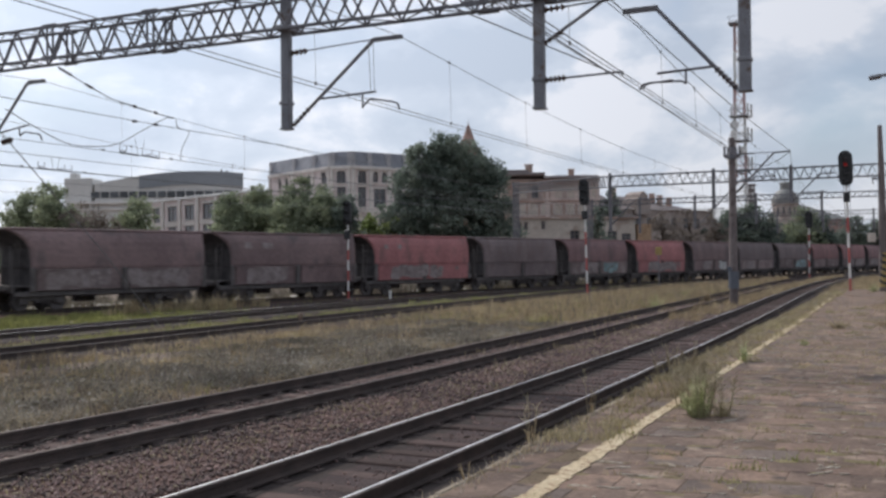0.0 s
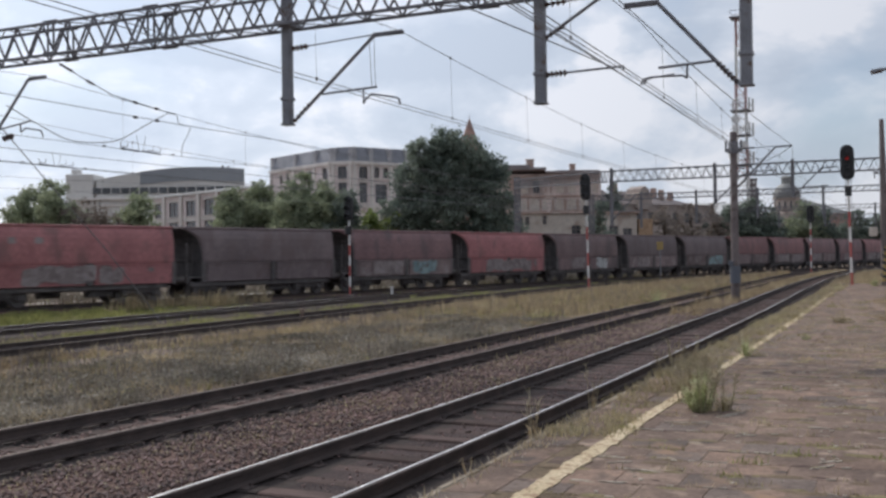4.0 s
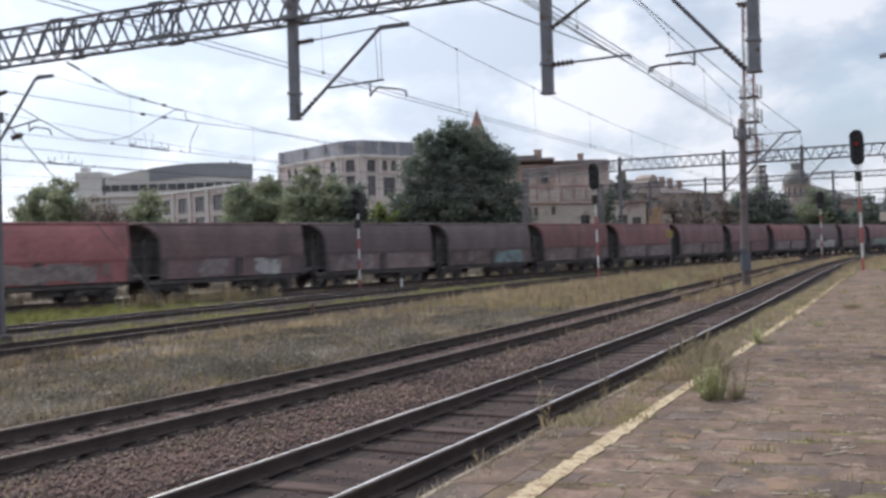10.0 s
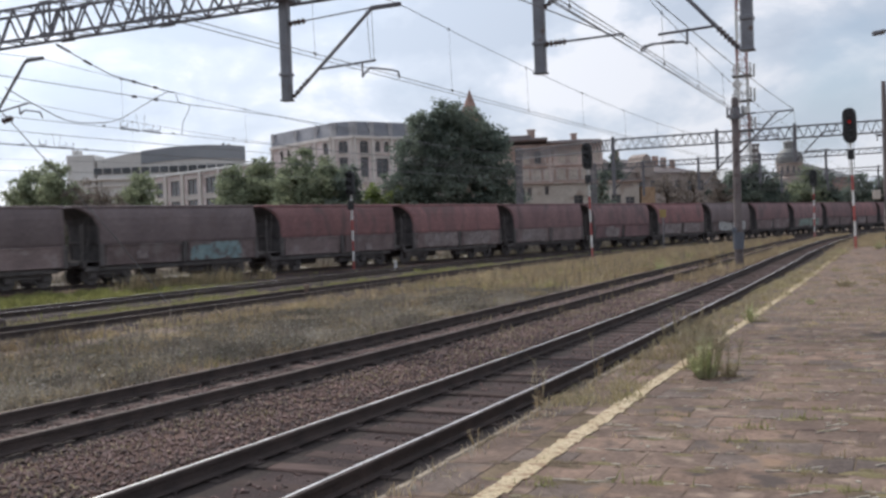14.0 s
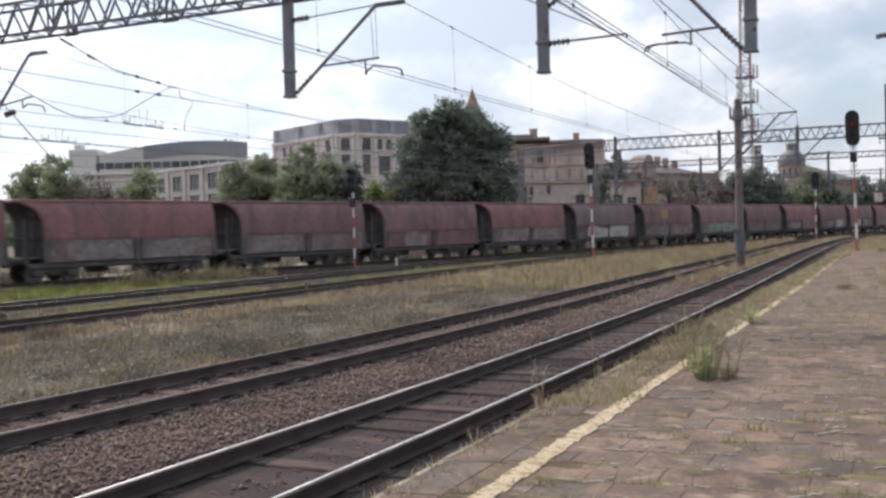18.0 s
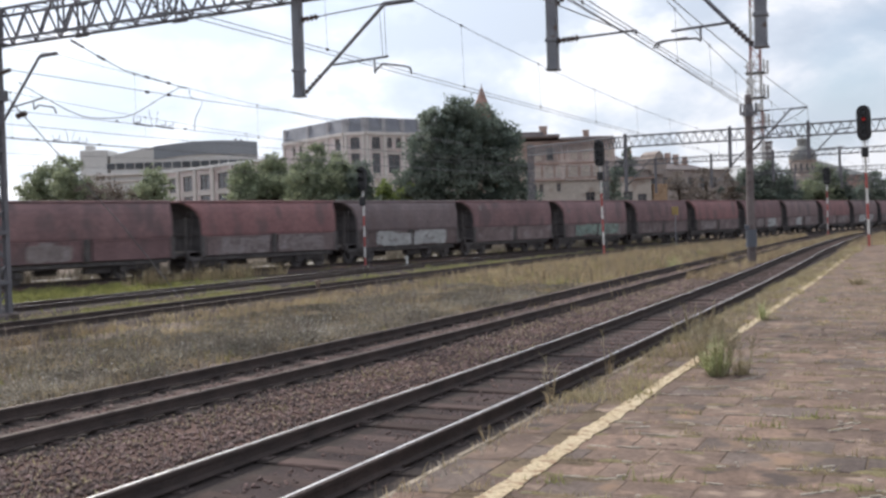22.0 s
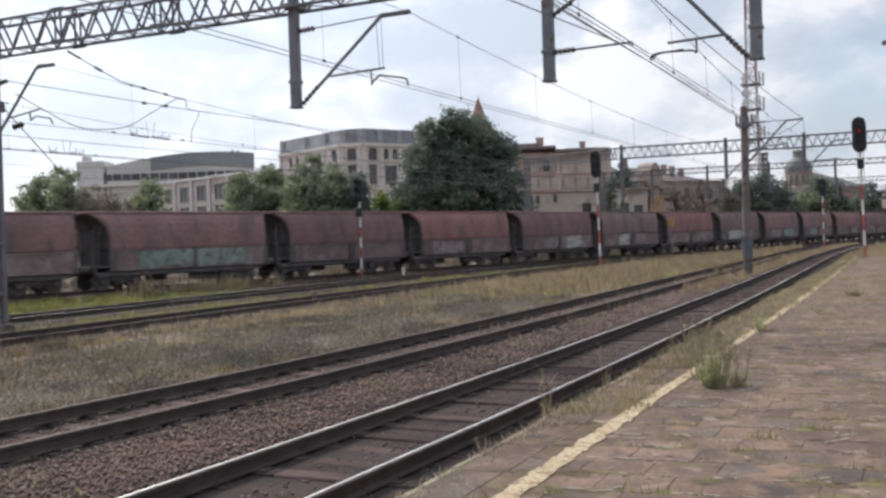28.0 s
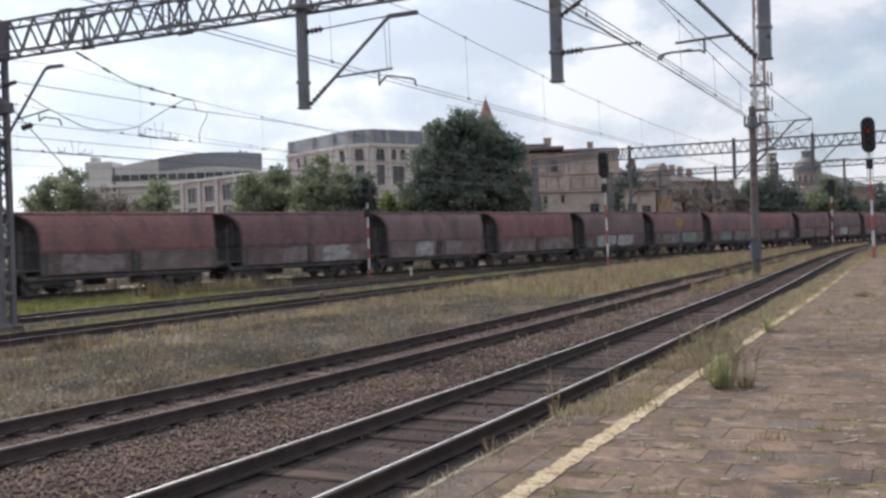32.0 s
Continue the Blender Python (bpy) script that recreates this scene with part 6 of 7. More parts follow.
def building_beige():
    """The flaking tenement with chimneys, its low whitewashed wing, and the lower row beside it."""
    t = thing("tenement_house", "flaking beige tenement house with blocked arches, chimneys and dark roof", "building")
    a, b = spot(3.5, 131.0), spot(20.7, 130.0)
    c, e = spot(21.2, 143), spot(4, 144)
    zt = 12.95
    body = Geo()
    ln = (b - a).length
    uppers = [(0.95 + 1.56 * i, i) for i in range(11)]
    holes = [(s - 0.46, s + 0.46, 10.35, 12.0) for s, _ in uppers] + [(s - 0.5, s + 0.5, 4.4, 6.2) for s, _ in uppers[::2]]
    wall(body, a, b, -0.4, zt, holes)
    for p, q in ((b, c), (c, e), (e, a)):
        wall(body, p, q, -0.4, zt, [])
    part("facade", body, M_BEIGE, t)
    d = (b - a).normalized()
    inn = Vector((-d.y, d.x, 0))
    turn = Matrix((d, inn, Vector((0, 0, 1)))).transposed()
    for s, i in uppers:
        if i in (5, 9):
            window_at(t, a, b, (s - 0.46, s + 0.46, 10.35, 12.0), False, False)
        else:
            p = a + d * s + inn * 0.14
            part("blocked_window", Geo().box((p.x, p.y, 11.175), (0.94, 0.1, 1.67), 0.01, turn), M_PALEWALL if i % 3 else M_RUSSET, t, "window opening closed with plaster")
        p = a + d * s
        part("window_hood", Geo().box((p.x - inn.x * 0.04, p.y - inn.y * 0.04, 12.18), (1.25, 0.2, 0.16), 0.02, turn), M_RUSSET, t)
    for h in holes[11:]:
        window_at(t, a, b, h, False, False)
    for i in range(9):
        blind_arch(t, a, b, 2.0 + 1.62 * i, 8.15, 9.6, 1.25, M_PALEWALL)
        q = a + d * (2.0 + 1.62 * i - 0.81)
        part("pier", Geo().box((q.x, q.y, 8.85), (0.28, 0.16, 1.5), 0.02, turn), M_RUSSET, t)
    for z, hh, o, mat in ((7.85, 0.42, 0.12, M_RUSSET), (9.92, 0.26, 0.16, M_RUSSET), (12.7, 0.4, 0.3, M_BEIGE), (6.9, 0.2, 0.1, M_BEIGE)):
        trim = Geo()
        band(trim, a, b, z, hh, o)
        part("string_course", trim, mat, t)
    for s in (0.02, 0.36, 0.6, 0.985):
        q = a.lerp(b, s)
        part("pilaster", Geo().box((q.x, q.y, 6.3), (0.45, 0.3, 12.6), 0.04, turn), M_BEIGE, t)
    m = Matrix.Rotation(radians(24.74) - 0.055, 3, "Z")
    for x, dd, z, sx, sy, sz, bv in ((8.7, 136, 13.4, 10.2, 15, 0.4, 0.1), (7.6, 136.5, 13.85, 8.4, 12, 0.6, 0.28), (17.2, 136, 12.98, 7.2, 14.6, 0.4, 0.1), (17.4, 136.5, 13.2, 4.4, 12, 0.35, 0.16)):
        part("roof", Geo().box(spot(x, dd, z), (sx, sy, sz), bv, m), M_ROOFDARK, t)
    for x, z in ((11.75, 14.3), (17.5, 13.6)):
        chim = part("chimney", Geo().box(spot(x, 134, z), (1.0 if x < 15 else 0.75, 0.9, 1.7), 0.05, m), M_RUSSET, t)
        part("chimney_cap", Geo().box(spot(x, 134, z + 0.82), (1.2 if x < 15 else 0.92, 1.1, 0.16), 0.03, m), M_BEIGE, chim)

    w = thing("wing_building", "low whitewashed wing with small windows before the tenement", "building")
    a, b = spot(5.0, 118.0), spot(23.3, 119.5)
    c, e = spot(23.0, 128), spot(5, 127.5)
    holes = [(x - 5.25, x - 4.75, z - 0.5, z + 0.5) for x, z in ((7.6, 6.25), (9.2, 6.25), (10.0, 6.25), (12.1, 6.35))]
    holes += [(x - 5.55, x - 4.4, z - 0.7, z + 0.7) for x, z in ((15.9, 5.0), (18.2, 5.1), (20.5, 4.9), (22.2, 4.6))]
    body = Geo()
    wall(body, a, b, -0.4, 7.1, holes)
    for p, q in ((b, c), (c, e), (e, a)):
        wall(body, p, q, -0.4, 7.1, [])
    body.add([tuple(Vector((p.x, p.y, 7.1))) for p in (a, b, c, e)], [(0, 1, 2, 3)])
    part("facade", body, M_PALEWALL, w)
    part("roof", Geo().box(spot(13.9, 123.2, 7.2), (19.2, 9.6, 0.2), 0.05, Matrix.Rotation(radians(24.74) + 0.06, 3, "Z")), M_RUSSET, w)
    for h in holes:
        window_at(w, a, b, h, False, False)
    part("end_bay", Geo().box(spot(24.3, 120.6, 3.0), (1.7, 2.4, 6.8), 0.05, Matrix.Rotation(radians(24.74) + 0.06, 3, "Z")), M_OCHRE, w, "ochre plastered end bay")

    r = thing("row_house", "long grey-brown row house with uneven roofline and gable", "building")
    a, b = spot(22.5, 139.0), spot(41.0, 150.0)
    c, e = spot(36, 160), spot(18, 149)
    ln = (b - a).length
    holes = [(s - 0.5, s + 0.5, z, z + 1.6) for s in np.arange(1.6, ln - 1, 2.4) for z in (3.4, 6.6)]
    body = Geo()
    wall(body, a, b, -0.4, 9.4, holes)
    for p, q in ((b, c), (c, e), (e, a)):
        wall(body, p, q, -0.4, 9.4, [])
    part("facade", body, M_ROWHOUSE, r)
    for h in holes:
        window_at(r, a, b, h, False, False)
    d = (b - a).normalized()
    inn = Vector((-d.y, d.x, 0))
    A, B2 = a + inn * 5.5, b + inn * 5.5
    for s0, s1, hh in ((0, 0.2, 2.4), (0.2, 0.3, 1.9), (0.3, 0.42, 2.3), (0.42, 0.6, 1.8), (0.6, 0.82, 1.3), (0.82, 1.0, 0.6)):
        p0, p1, q0, q1 = a.lerp(b, s0) - inn * 0.4, a.lerp(b, s1) - inn * 0.4, A.lerp(B2, s0), A.lerp(B2, s1)
        r0, r1 = q0 + inn * 5.6, q1 + inn * 5.6
        L = [Vector((p.x, p.y, z)) for p, z in ((p0, 9.3), (p1, 9.3), (q1, 9.3 + hh), (q0, 9.3 + hh), (r1, 9.3), (r0, 9.3))]
        part("roof", Geo().add(L, [(0, 1, 2, 3), (3, 2, 4, 5), (0, 3, 5), (1, 4, 2), (0, 5, 4, 1)]), M_ROOFDARK, r)
    # the stepped gable in the middle of the row
    g0 = spot(28.6, 142.4)
    gab = Geo()
    rim = [(-1.3, 8.6), (1.3, 8.6), (1.3, 10.7), (0.8, 11.0), (0.75, 11.5), (0, 11.95), (-0.75, 11.5), (-0.8, 11.0), (-1.3, 10.7)]
    q = len(rim)
    gab.add([Vector((g0.x, g0.y, z)) + d * x + inn * o for o in (-0.6, 2.5) for x, z in rim], [tuple(range(q)), tuple(range(2 * q - 1, q - 1, -1))] + [(k, q + k, q + (k + 1) % q, (k + 1) % q) for k in range(q)])
    part("gable", gab, M_ROWHOUSE, r)
    for x, dd, z in ((25.2, 146, 12.0), (31.6, 149, 11.3), (33.0, 150, 11.1), (34.6, 151, 10.8)):
        part("chimney", Geo().box(spot(x, dd, z), (0.8, 0.9, 1.5), 0.05), M_RUSSET, r)


def building_church():
    t = thing("church_tower", "brick church spire rising behind the trees", "church")
    p = spot(7.0, 260)
    part("tower", Geo().lathe((p.x, p.y, -0.4), [(2.9, 0), (2.9, 31.5), (3.2, 31.6), (3.2, 32.2)], 8), M_BRICK, t)
    part("spire", Geo().lathe((p.x, p.y, 31.8), [(2.6, 0), (2.2, 1.0), (1.1, 3.8), (0.25, 6.3), (0.06, 6.7), (0.05, 7.5)], 12), M_BRICK, t)

    t = thing("domed_church", "stone church with a dull copper dome and lantern", "church")
    p = spot(90.9, 262)
    part("drum", Geo().lathe((p.x, p.y, -0.4), [(4.2, 0), (4.2, 12.8), (3.5, 13.1), (3.3, 13.2), (3.3, 16.4), (3.55, 16.6), (3.55, 17.0)], 20), M_ROWHOUSE, t)
    dome = part("dome", Geo().lathe((p.x, p.y, 16.4), [(3.4, 0), (3.55, 0.7), (3.4, 1.6), (2.95, 2.6), (2.2, 3.4), (1.5, 3.8), (1.35, 3.9)], 20), M_COPPER, t, smooth=False)
    part("lantern", Geo().lathe((p.x, p.y, 20.2), [(1.3, 0), (1.3, 1.5), (1.6, 1.6), (1.5, 1.8), (0.9, 2.15), (0.2, 2.35), (0.05, 3.2)], 12), M_COPPER, dome)
    for k in range(7):
        ang = radians(24.74 - 90 + (k - 3) * 26)
        part("drum_window", Geo().box((p.x + 3.28 * math.cos(ang), p.y + 3.28 * math.sin(ang), 14.6), (0.14, 0.42, 1.7), 0.04, Matrix.Rotation(ang, 3, "Z")), M_GLASS, t)
    m = Matrix.Rotation(radians(24.74), 3, "Z")
    nave = Geo()
    nave.box(spot(100, 268, 6.0), (15, 14, 12.8), 0.2, m)
    part("nave", nave, M_BRICK, t)
    rf = Geo()
    for s in (-1, 1):
        rf.add([spot(92.3, 268 + s * 7.4, 12.3), spot(107.8, 268 + s * 7.4, 12.3), spot(97.0, 268, 16.7), spot(92.3, 268, 16.9)], [(0, 1, 2, 3) if s < 0 else (3, 2, 1, 0)])
    rf.add([spot(107.8, 260.6, 12.3), spot(107.8, 275.4, 12.3), spot(97.0, 268, 16.7)], [(0, 1, 2)])
    part("roof", rf, M_COPPER, t)
    for x in (84, 87, 97.5):
        part("turret", Geo().lathe((*spot(x, 262)[:2], -0.4), [(1.0, 0), (1.0, 12.0), (1.2, 12.2), (0.1, 14.2)], 8), M_PALEWALL, t)

    t = thing("stair_tower", "slim dark tower with pale panels above the trees", "building")
    q = spot(62.5, 200)
    part("shaft", Geo().box((q.x, q.y, 8.2), (1.5, 1.5, 17.2), 0.05), M_ROOFDARK, t)
    part("cap", Geo().box((q.x, q.y, 17.0), (1.9, 1.8, 0.3), 0.05), M_ROOFDARK, t)
    for dx in (-0.4, 0.4):
        for z in (16.35, 15.2, 14.0, 12.8):
            part("panel", Geo().box((q.x + dx, q.y - 0.78, z), (0.5, 0.08, 0.55), 0.01), M_WHITE, t)

    t = thing("warehouse", "pale metal-roofed warehouse behind the trees", "building")
    part("hall", Geo().box(spot(66, 235, 5.0), (16, 12, 10.8), 0.1, m), M_PALEWALL, t)
    rf = Geo()
    rf.add([spot(57, 228.5, 10.2), spot(75, 228.5, 10.2), spot(72, 236, 14.2), spot(60, 236, 14.2), spot(75, 242, 10.2), spot(57, 242, 10.2)], [(0, 1, 2, 3), (3, 2, 4, 5), (0, 3, 5), (1, 4, 2)])
    part("roof", rf, M_ARENA, t)


def telecom_mast():
    t = thing("telecom_mast", "tall red and white lattice telecom mast with antennas", "mast")
    p = spot(54.4, 180)
    zs = [-0.4, 8, 16, 22, 28, 34, 40, 45]
    for i, (z0, z1) in enumerate(zip(zs, zs[1:])):
        w0, w1 = 2.35 - z0 * 0.022, 2.35 - z1 * 0.022
        g = lattice(Geo(), (p.x, p.y, z0), (p.x, p.y, z1), (w0 + w1) / 2, (w0 + w1) / 2, 1.7, 0.06, 0.12)
        part("mast_section", g, M_MASTRED if i % 2 == 0 else M_WHITE, t)
    for z in (45.0, 28.0, 23.5, 18.0):
        g = Geo().box((p.x, p.y, z), (3.4, 3.4, 0.18), 0.03)
        for s in (-1, 1):
            g.beam((p.x - 1.7, p.y + s * 1.7, z + 1.1), (p.x + 1.7, p.y + s * 1.7, z + 1.1), 0.07, 0.07)
            g.beam((p.x + s * 1.7, p.y - 1.7, z + 1.1), (p.x + s * 1.7, p.y + 1.7, z + 1.1), 0.07, 0.07)
        part("service_deck", g, M_STEEL, t)
    for z in (24.6, 29.0, 19.4):
        for a in (20, 140, 260, 320):
            q = Vector((p.x + 2.1 * math.cos(radians(a)), p.y + 2.1 * math.sin(radians(a)), z))
            part("antenna_panel", Geo().box(q, (0.35, 0.35, 2.4), 0.06), M_WHITE, t)
    for z, a in ((26.3, 250), (21.5, 290), (20.0, 200)):
        q = Vector((p.x + 1.8 * math.cos(radians(a)), p.y + 1.8 * math.sin(radians(a)), z))
        d = Vector((math.cos(radians(a)), math.sin(radians(a)), 0))
        part("dish", Geo().cyl(q, q + d * 0.4, 0.75, 0.8, 14), M_WHITE, t)
    part("rod", Geo().cyl((p.x, p.y, 45), (p.x, p.y, 53), 0.08, 0.04, 6), M_STEEL, t)


building_cream()
building_low()
building_arena()
building_beige()
building_church()
telecom_mast()


# ---- trees and bushes ----
def crown_mesh(name, lobes, count, size, material, seed):
    """Leaves as small folded quads, gathered in clumps on the lobes (centre, radii)."""
    r = np.random.RandomState(seed)
    vol = np.array([l[1][0] * l[1][1] * l[1][2] for l in lobes]) ** 0.67
    pick = r.choice(len(lobes), count // 36, p=vol / vol.sum())
    C, R = np.array([l[0] for l in lobes])[pick], np.array([l[1] for l in lobes])[pick]
    d = r.normal(size=(len(pick), 3))
    d /= np.linalg.norm(d, axis=1)[:, None]
    clump = C + d * R * (r.uniform(0.3, 1.25, (len(pick), 1)) ** 0.5)
    puff = r.normal(size=(len(pick) * 36, 3)) * np.array([[1.1, 1.1, 0.75]])
    pos = np.repeat(clump, 36, 0) + puff * size * np.repeat(r.uniform(0.9, 2.0, (len(pick), 1)), 36, 0)
    n = len(pos)
    a = r.normal(size=(n, 3))
    a /= np.linalg.norm(a, axis=1)[:, None]
    b = np.cross(a, r.normal(size=(n, 3)))
    b /= np.linalg.norm(b, axis=1)[:, None]
    s = size * r.uniform(0.6, 1.3, (n, 1))
    V = np.stack([pos - a * s, pos + b * s * 0.55, pos + a * s, pos - b * s * 0.55], 1).reshape(-1, 3)
    return np_mesh(name, V, np.arange(4 * n).reshape(-1, 4), material, 4)


def tree(x, y, h, w, seed, leaf, count, label, lobes=None, size=0.3, trunk=True, name="tree", category="tree", low=0.12):
    t = thing(name, label, category, at=pose(x, y, -0.3))
    r = random.Random(seed)
    if lobes is None:
        lobes = []
        for i in range(11):
            q = low + (1 - low) * (i + 0.5) / 11
            wid = w * 0.5 * math.sin(math.pi * (0.18 + 0.74 * q)) ** 0.8
            a = r.uniform(0, 6.28)
            rr = wid * r.uniform(0.25, 0.6)
            lobes.append(((rr * math.cos(a), rr * math.sin(a), h * (0.08 + 0.84 * q)), (wid * r.uniform(0.5, 0.75), wid * r.uniform(0.5, 0.75), h * r.uniform(0.09, 0.14))))
    if trunk:
        g = Geo()
        tip = Vector((0, 0, 0))
        for i in range(5):
            nxt = Vector((r.uniform(-0.15, 0.15) * i * 0.4, r.uniform(-0.15, 0.15) * i * 0.4, h * 0.85 * (i + 1) / 5))
            g.cyl(tip, nxt, 0.03 * h * (1 - i / 6), 0.03 * h * (1 - (i + 1) / 6), 8)
            tip = nxt
        part("trunk", g, M_BARK, t)
        g = Geo()
        for c, rad in lobes:
            base = Vector((0, 0, min(h * 0.7, max(h * 0.15, c[2] - 0.25 * h))))
            mid = base.lerp(Vector(c), 0.55) + Vector((0, 0, 0.02 * h))
            g.cyl(base, mid, 0.011 * h, 0.007 * h, 6)
            g.cyl(mid, Vector(c), 0.007 * h, 0.003 * h, 5)
            for _ in range(3):
                e = Vector(c) + Vector((r.uniform(-1, 1) * rad[0], r.uniform(-1, 1) * rad[1], r.uniform(-0.3, 1) * rad[2])) * 0.8
                g.cyl(Vector(c), e, 0.0035 * h, 0.0015 * h, 4)
        part("branching", g, M_BARK, t)
    part("crown", crown_mesh("crown", lobes, count, size, leaf, seed), None, t)
    return t


def plant_trees():
    # the big dark tree before the cream building
    L = [((-0.6, 0, 14.2), (1.6, 1.6, 1.3)), ((1.0, 0.4, 13.2), (2.2, 2.0, 1.6)), ((-2.2, 0, 12.6), (2.4, 2.2, 1.8)), ((0.2, 0, 11.6), (3.4, 3, 2.2)), ((3.0, 0.3, 11.0), (2.6, 2.4, 1.9)),
         ((-3.6, 0.2, 9.8), (2.6, 2.4, 2.0)), ((0, 0, 9.0), (4.4, 3.6, 2.6)), ((4.0, 0, 8.2), (2.6, 2.4, 2.4)), ((-4.6, 0, 7.2), (2.6, 2.2, 2.2)), ((0, -0.5, 6.4), (4.8, 3.6, 2.6)), ((4.6, 0.2, 5.4), (2.6, 2.2, 2.2)), ((-4.2, 0.3, 4.6), (2.8, 2.4, 2.0)), ((0.8, 0, 3.6), (5, 3.4, 2.0))]
    a = radians(24.74)
    L = [((c[0] * math.cos(a) - c[1] * math.sin(a), c[0] * math.sin(a) + c[1] * math.cos(a), c[2]), r) for c, r in L]
    p = spot(0.9, 100)
    tree(p.x, p.y, 15.5, 12, 3, M_LEAF, 52000, "large dense dark green tree behind the train", L, size=0.19)
    for i, (x, d, h, w, leaf, cnt, lab) in enumerate([
            (-43.2, 105, 11.0, 8.4, M_LEAF2, 9000, "rounded green tree beside the hall"), (-39.6, 102, 10.4, 7.4, M_LEAF2, 8000, "leafy green tree near the hall"), (-46.2, 108, 8.6, 6.0, M_LEAF2, 6000, "low green tree at the yard edge"),
            (-31.0, 100, 9.4, 7.0, M_LEAF2, 8000, "bushy green tree before the annex"), 
            (-22.4, 103, 9.8, 7.2, M_LEAF2, 9000, "broad green tree before the cream building"), (-18.8, 104, 11.0, 8.2, M_LEAF2, 11000, "broad tall green tree before the cream building"), (-15.0, 101, 11.0, 8.0, M_LEAF2, 10000, "broad green tree with dense foliage"),
            (-11.8, 99, 10.2, 7.0, M_LEAF2, 9000, "green tree before the cream building"), (-9.8, 98, 9.2, 5.4, M_LEAF, 7000, "dark green tree behind the light signal"), (-7.4, 102, 7.2, 4.6, M_LEAF3, 6000, "light green bush under the big tree"), (-5.2, 100, 6.8, 3.6, M_LEAF3, 4000, "light green bush beside the big tree")]):
        p = spot(x, d)
        tree(p.x, p.y, h, w, 20 + i, leaf, int(cnt * 1.6), lab, size=0.17)
    for i, (x, d, h, w, lab) in enumerate([(-36.6, 100, 8.6, 7.2, "rusty reddish shrub before the hall"), (-33.8, 98, 8.8, 6.2, "dry brownish tree before the hall"), (30.5, 122, 8.8, 6.0, "sparse brownish tree beside the row house"), (33.8, 122, 8.4, 4.4, "sparse brownish tree by the gantry mast"), (27.0, 121, 8.6, 5.0, "sparse brown tree before the row house"), (17.5, 112, 9.5, 3.4, "sparse dark tree before the tenement")]):
        p = spot(x, d)
        tree(p.x, p.y, h, w, 40 + i, M_SHRUB if i != 5 else M_LEAF, 4200 if i < 2 else 2600, lab, size=0.15, low=0.2)
    p = spot(22.4, 131)
    tree(p.x, p.y, 12.6, 4.0, 58, M_LEAF, 5000, "dark leafy tree at the end of the tenement", size=0.17)
    for i, (x, d, h, w, leaf, cnt) in enumerate([(38, 150, 8.0, 8, M_LEAF, 6000), (42, 152, 8.2, 8, M_LEAF, 6000), (44.4, 151, 10.0, 6.0, M_LEAF, 7000), (46.8, 150, 10.9, 5.6, M_LEAF, 8000), (49.8, 150, 8.8, 6.0, M_LEAF, 6000), (52.8, 151, 8.2, 5.0, M_LEAF2, 5000), (55.6, 150, 10.5, 5.6, M_LEAF2, 8000), (57.4, 149, 8.8, 4.0, M_LEAF, 4000), (71.5, 172, 9.6, 7, M_LEAF, 7000), (76, 172, 9.8, 6, M_LEAF, 6000),
                                               (86, 190, 9, 9, M_LEAF, 5000), (93, 195, 9.4, 10, M_LEAF, 5000), (99, 200, 9.0, 9, M_LEAF2, 5000), (108, 210, 9, 12, M_LEAF, 5000), (118, 215, 10, 12, M_LEAF, 5000)]):
        p = spot(x, d)
        tree(p.x, p.y, h, w, 60 + i, leaf, cnt, "green tree in the row beyond the train", size=0.26)
    # a dark wooded edge far away
    far = []
    r = random.Random(8)
    for i in range(60):
        x = -200 + i * 7.5
        p = spot(x, 330 + r.uniform(-15, 15))
        far.append(((p.x, p.y, r.uniform(2, 5)), (6, 5, r.uniform(4, 7))))
    ob = new("far_woods", crown_mesh("far_woods", far, 36000, 0.8, M_LEAF, 9))
    tagged(ob, "dark green woods along the horizon", "woods", kind="stuff")


plant_trees()


# ---- grass, weeds, stones ----
def blades(P, h, w, lean, seed, bend=True):
    """Bent two-piece blades at the points P (n x 3) with heights h."""
    r = np.random.RandomState(seed)
    n = len(P)
    a = r.uniform(0, 2 * np.pi, n)
    side = np.stack([np.cos(a), np.sin(a), np.zeros(n)], 1)
    b = r.uniform(0, 2 * np.pi, n)
    out = np.stack([np.cos(b), np.sin(b), np.zeros(n)], 1) * (r.uniform(0.1, 1, n) * lean)[:, None]
    h, w = h[:, None], w * r.uniform(0.6, 1.4, (n, 1))
    up = np.array([[0, 0, 1.0]])
    mid = P + up * h * 0.55 + out * h * 0.35
    tip = P + up * h + out * h
    V = np.stack([P - side * w, P + side * w, mid + side * w * 0.7, tip, mid - side * w * 0.7], 1).reshape(-1, 3)
    k = 5 * np.arange(n)[:, None]
    F = np.concatenate([k + np.array([[0, 1, 2]]), k + np.array([[0, 2, 4]]), k + np.array([[4, 2, 3]])], 1).reshape(-1, 3)
    return V, F


def grass(name, label, points, hmin, hmax, w, lean, material, seed, clump=0.0):
    r = np.random.RandomState(seed)
    P = np.array(points)
    h = r.uniform(hmin, hmax, len(P)) * np.array([max(0.35, 0.95 + 0.9 * smooth_noise(p[0], p[1], 1.9, seed % 5)) for p in points])
    V, F = blades(P, h, w, lean, seed)
    ob = new(name, np_mesh(name, V, F, material, 3))
    return tagged(ob, label, "grass", kind="stuff")


def ground_z(x, y):
    z = -0.30 + 0.05 * smooth_noise(x, y, 0.35) + 0.03 * smooth_noise(x, y, 1.1, 2)
    return z + (0.06 if -18.0 < x < -11.2 else 0) - 0.02


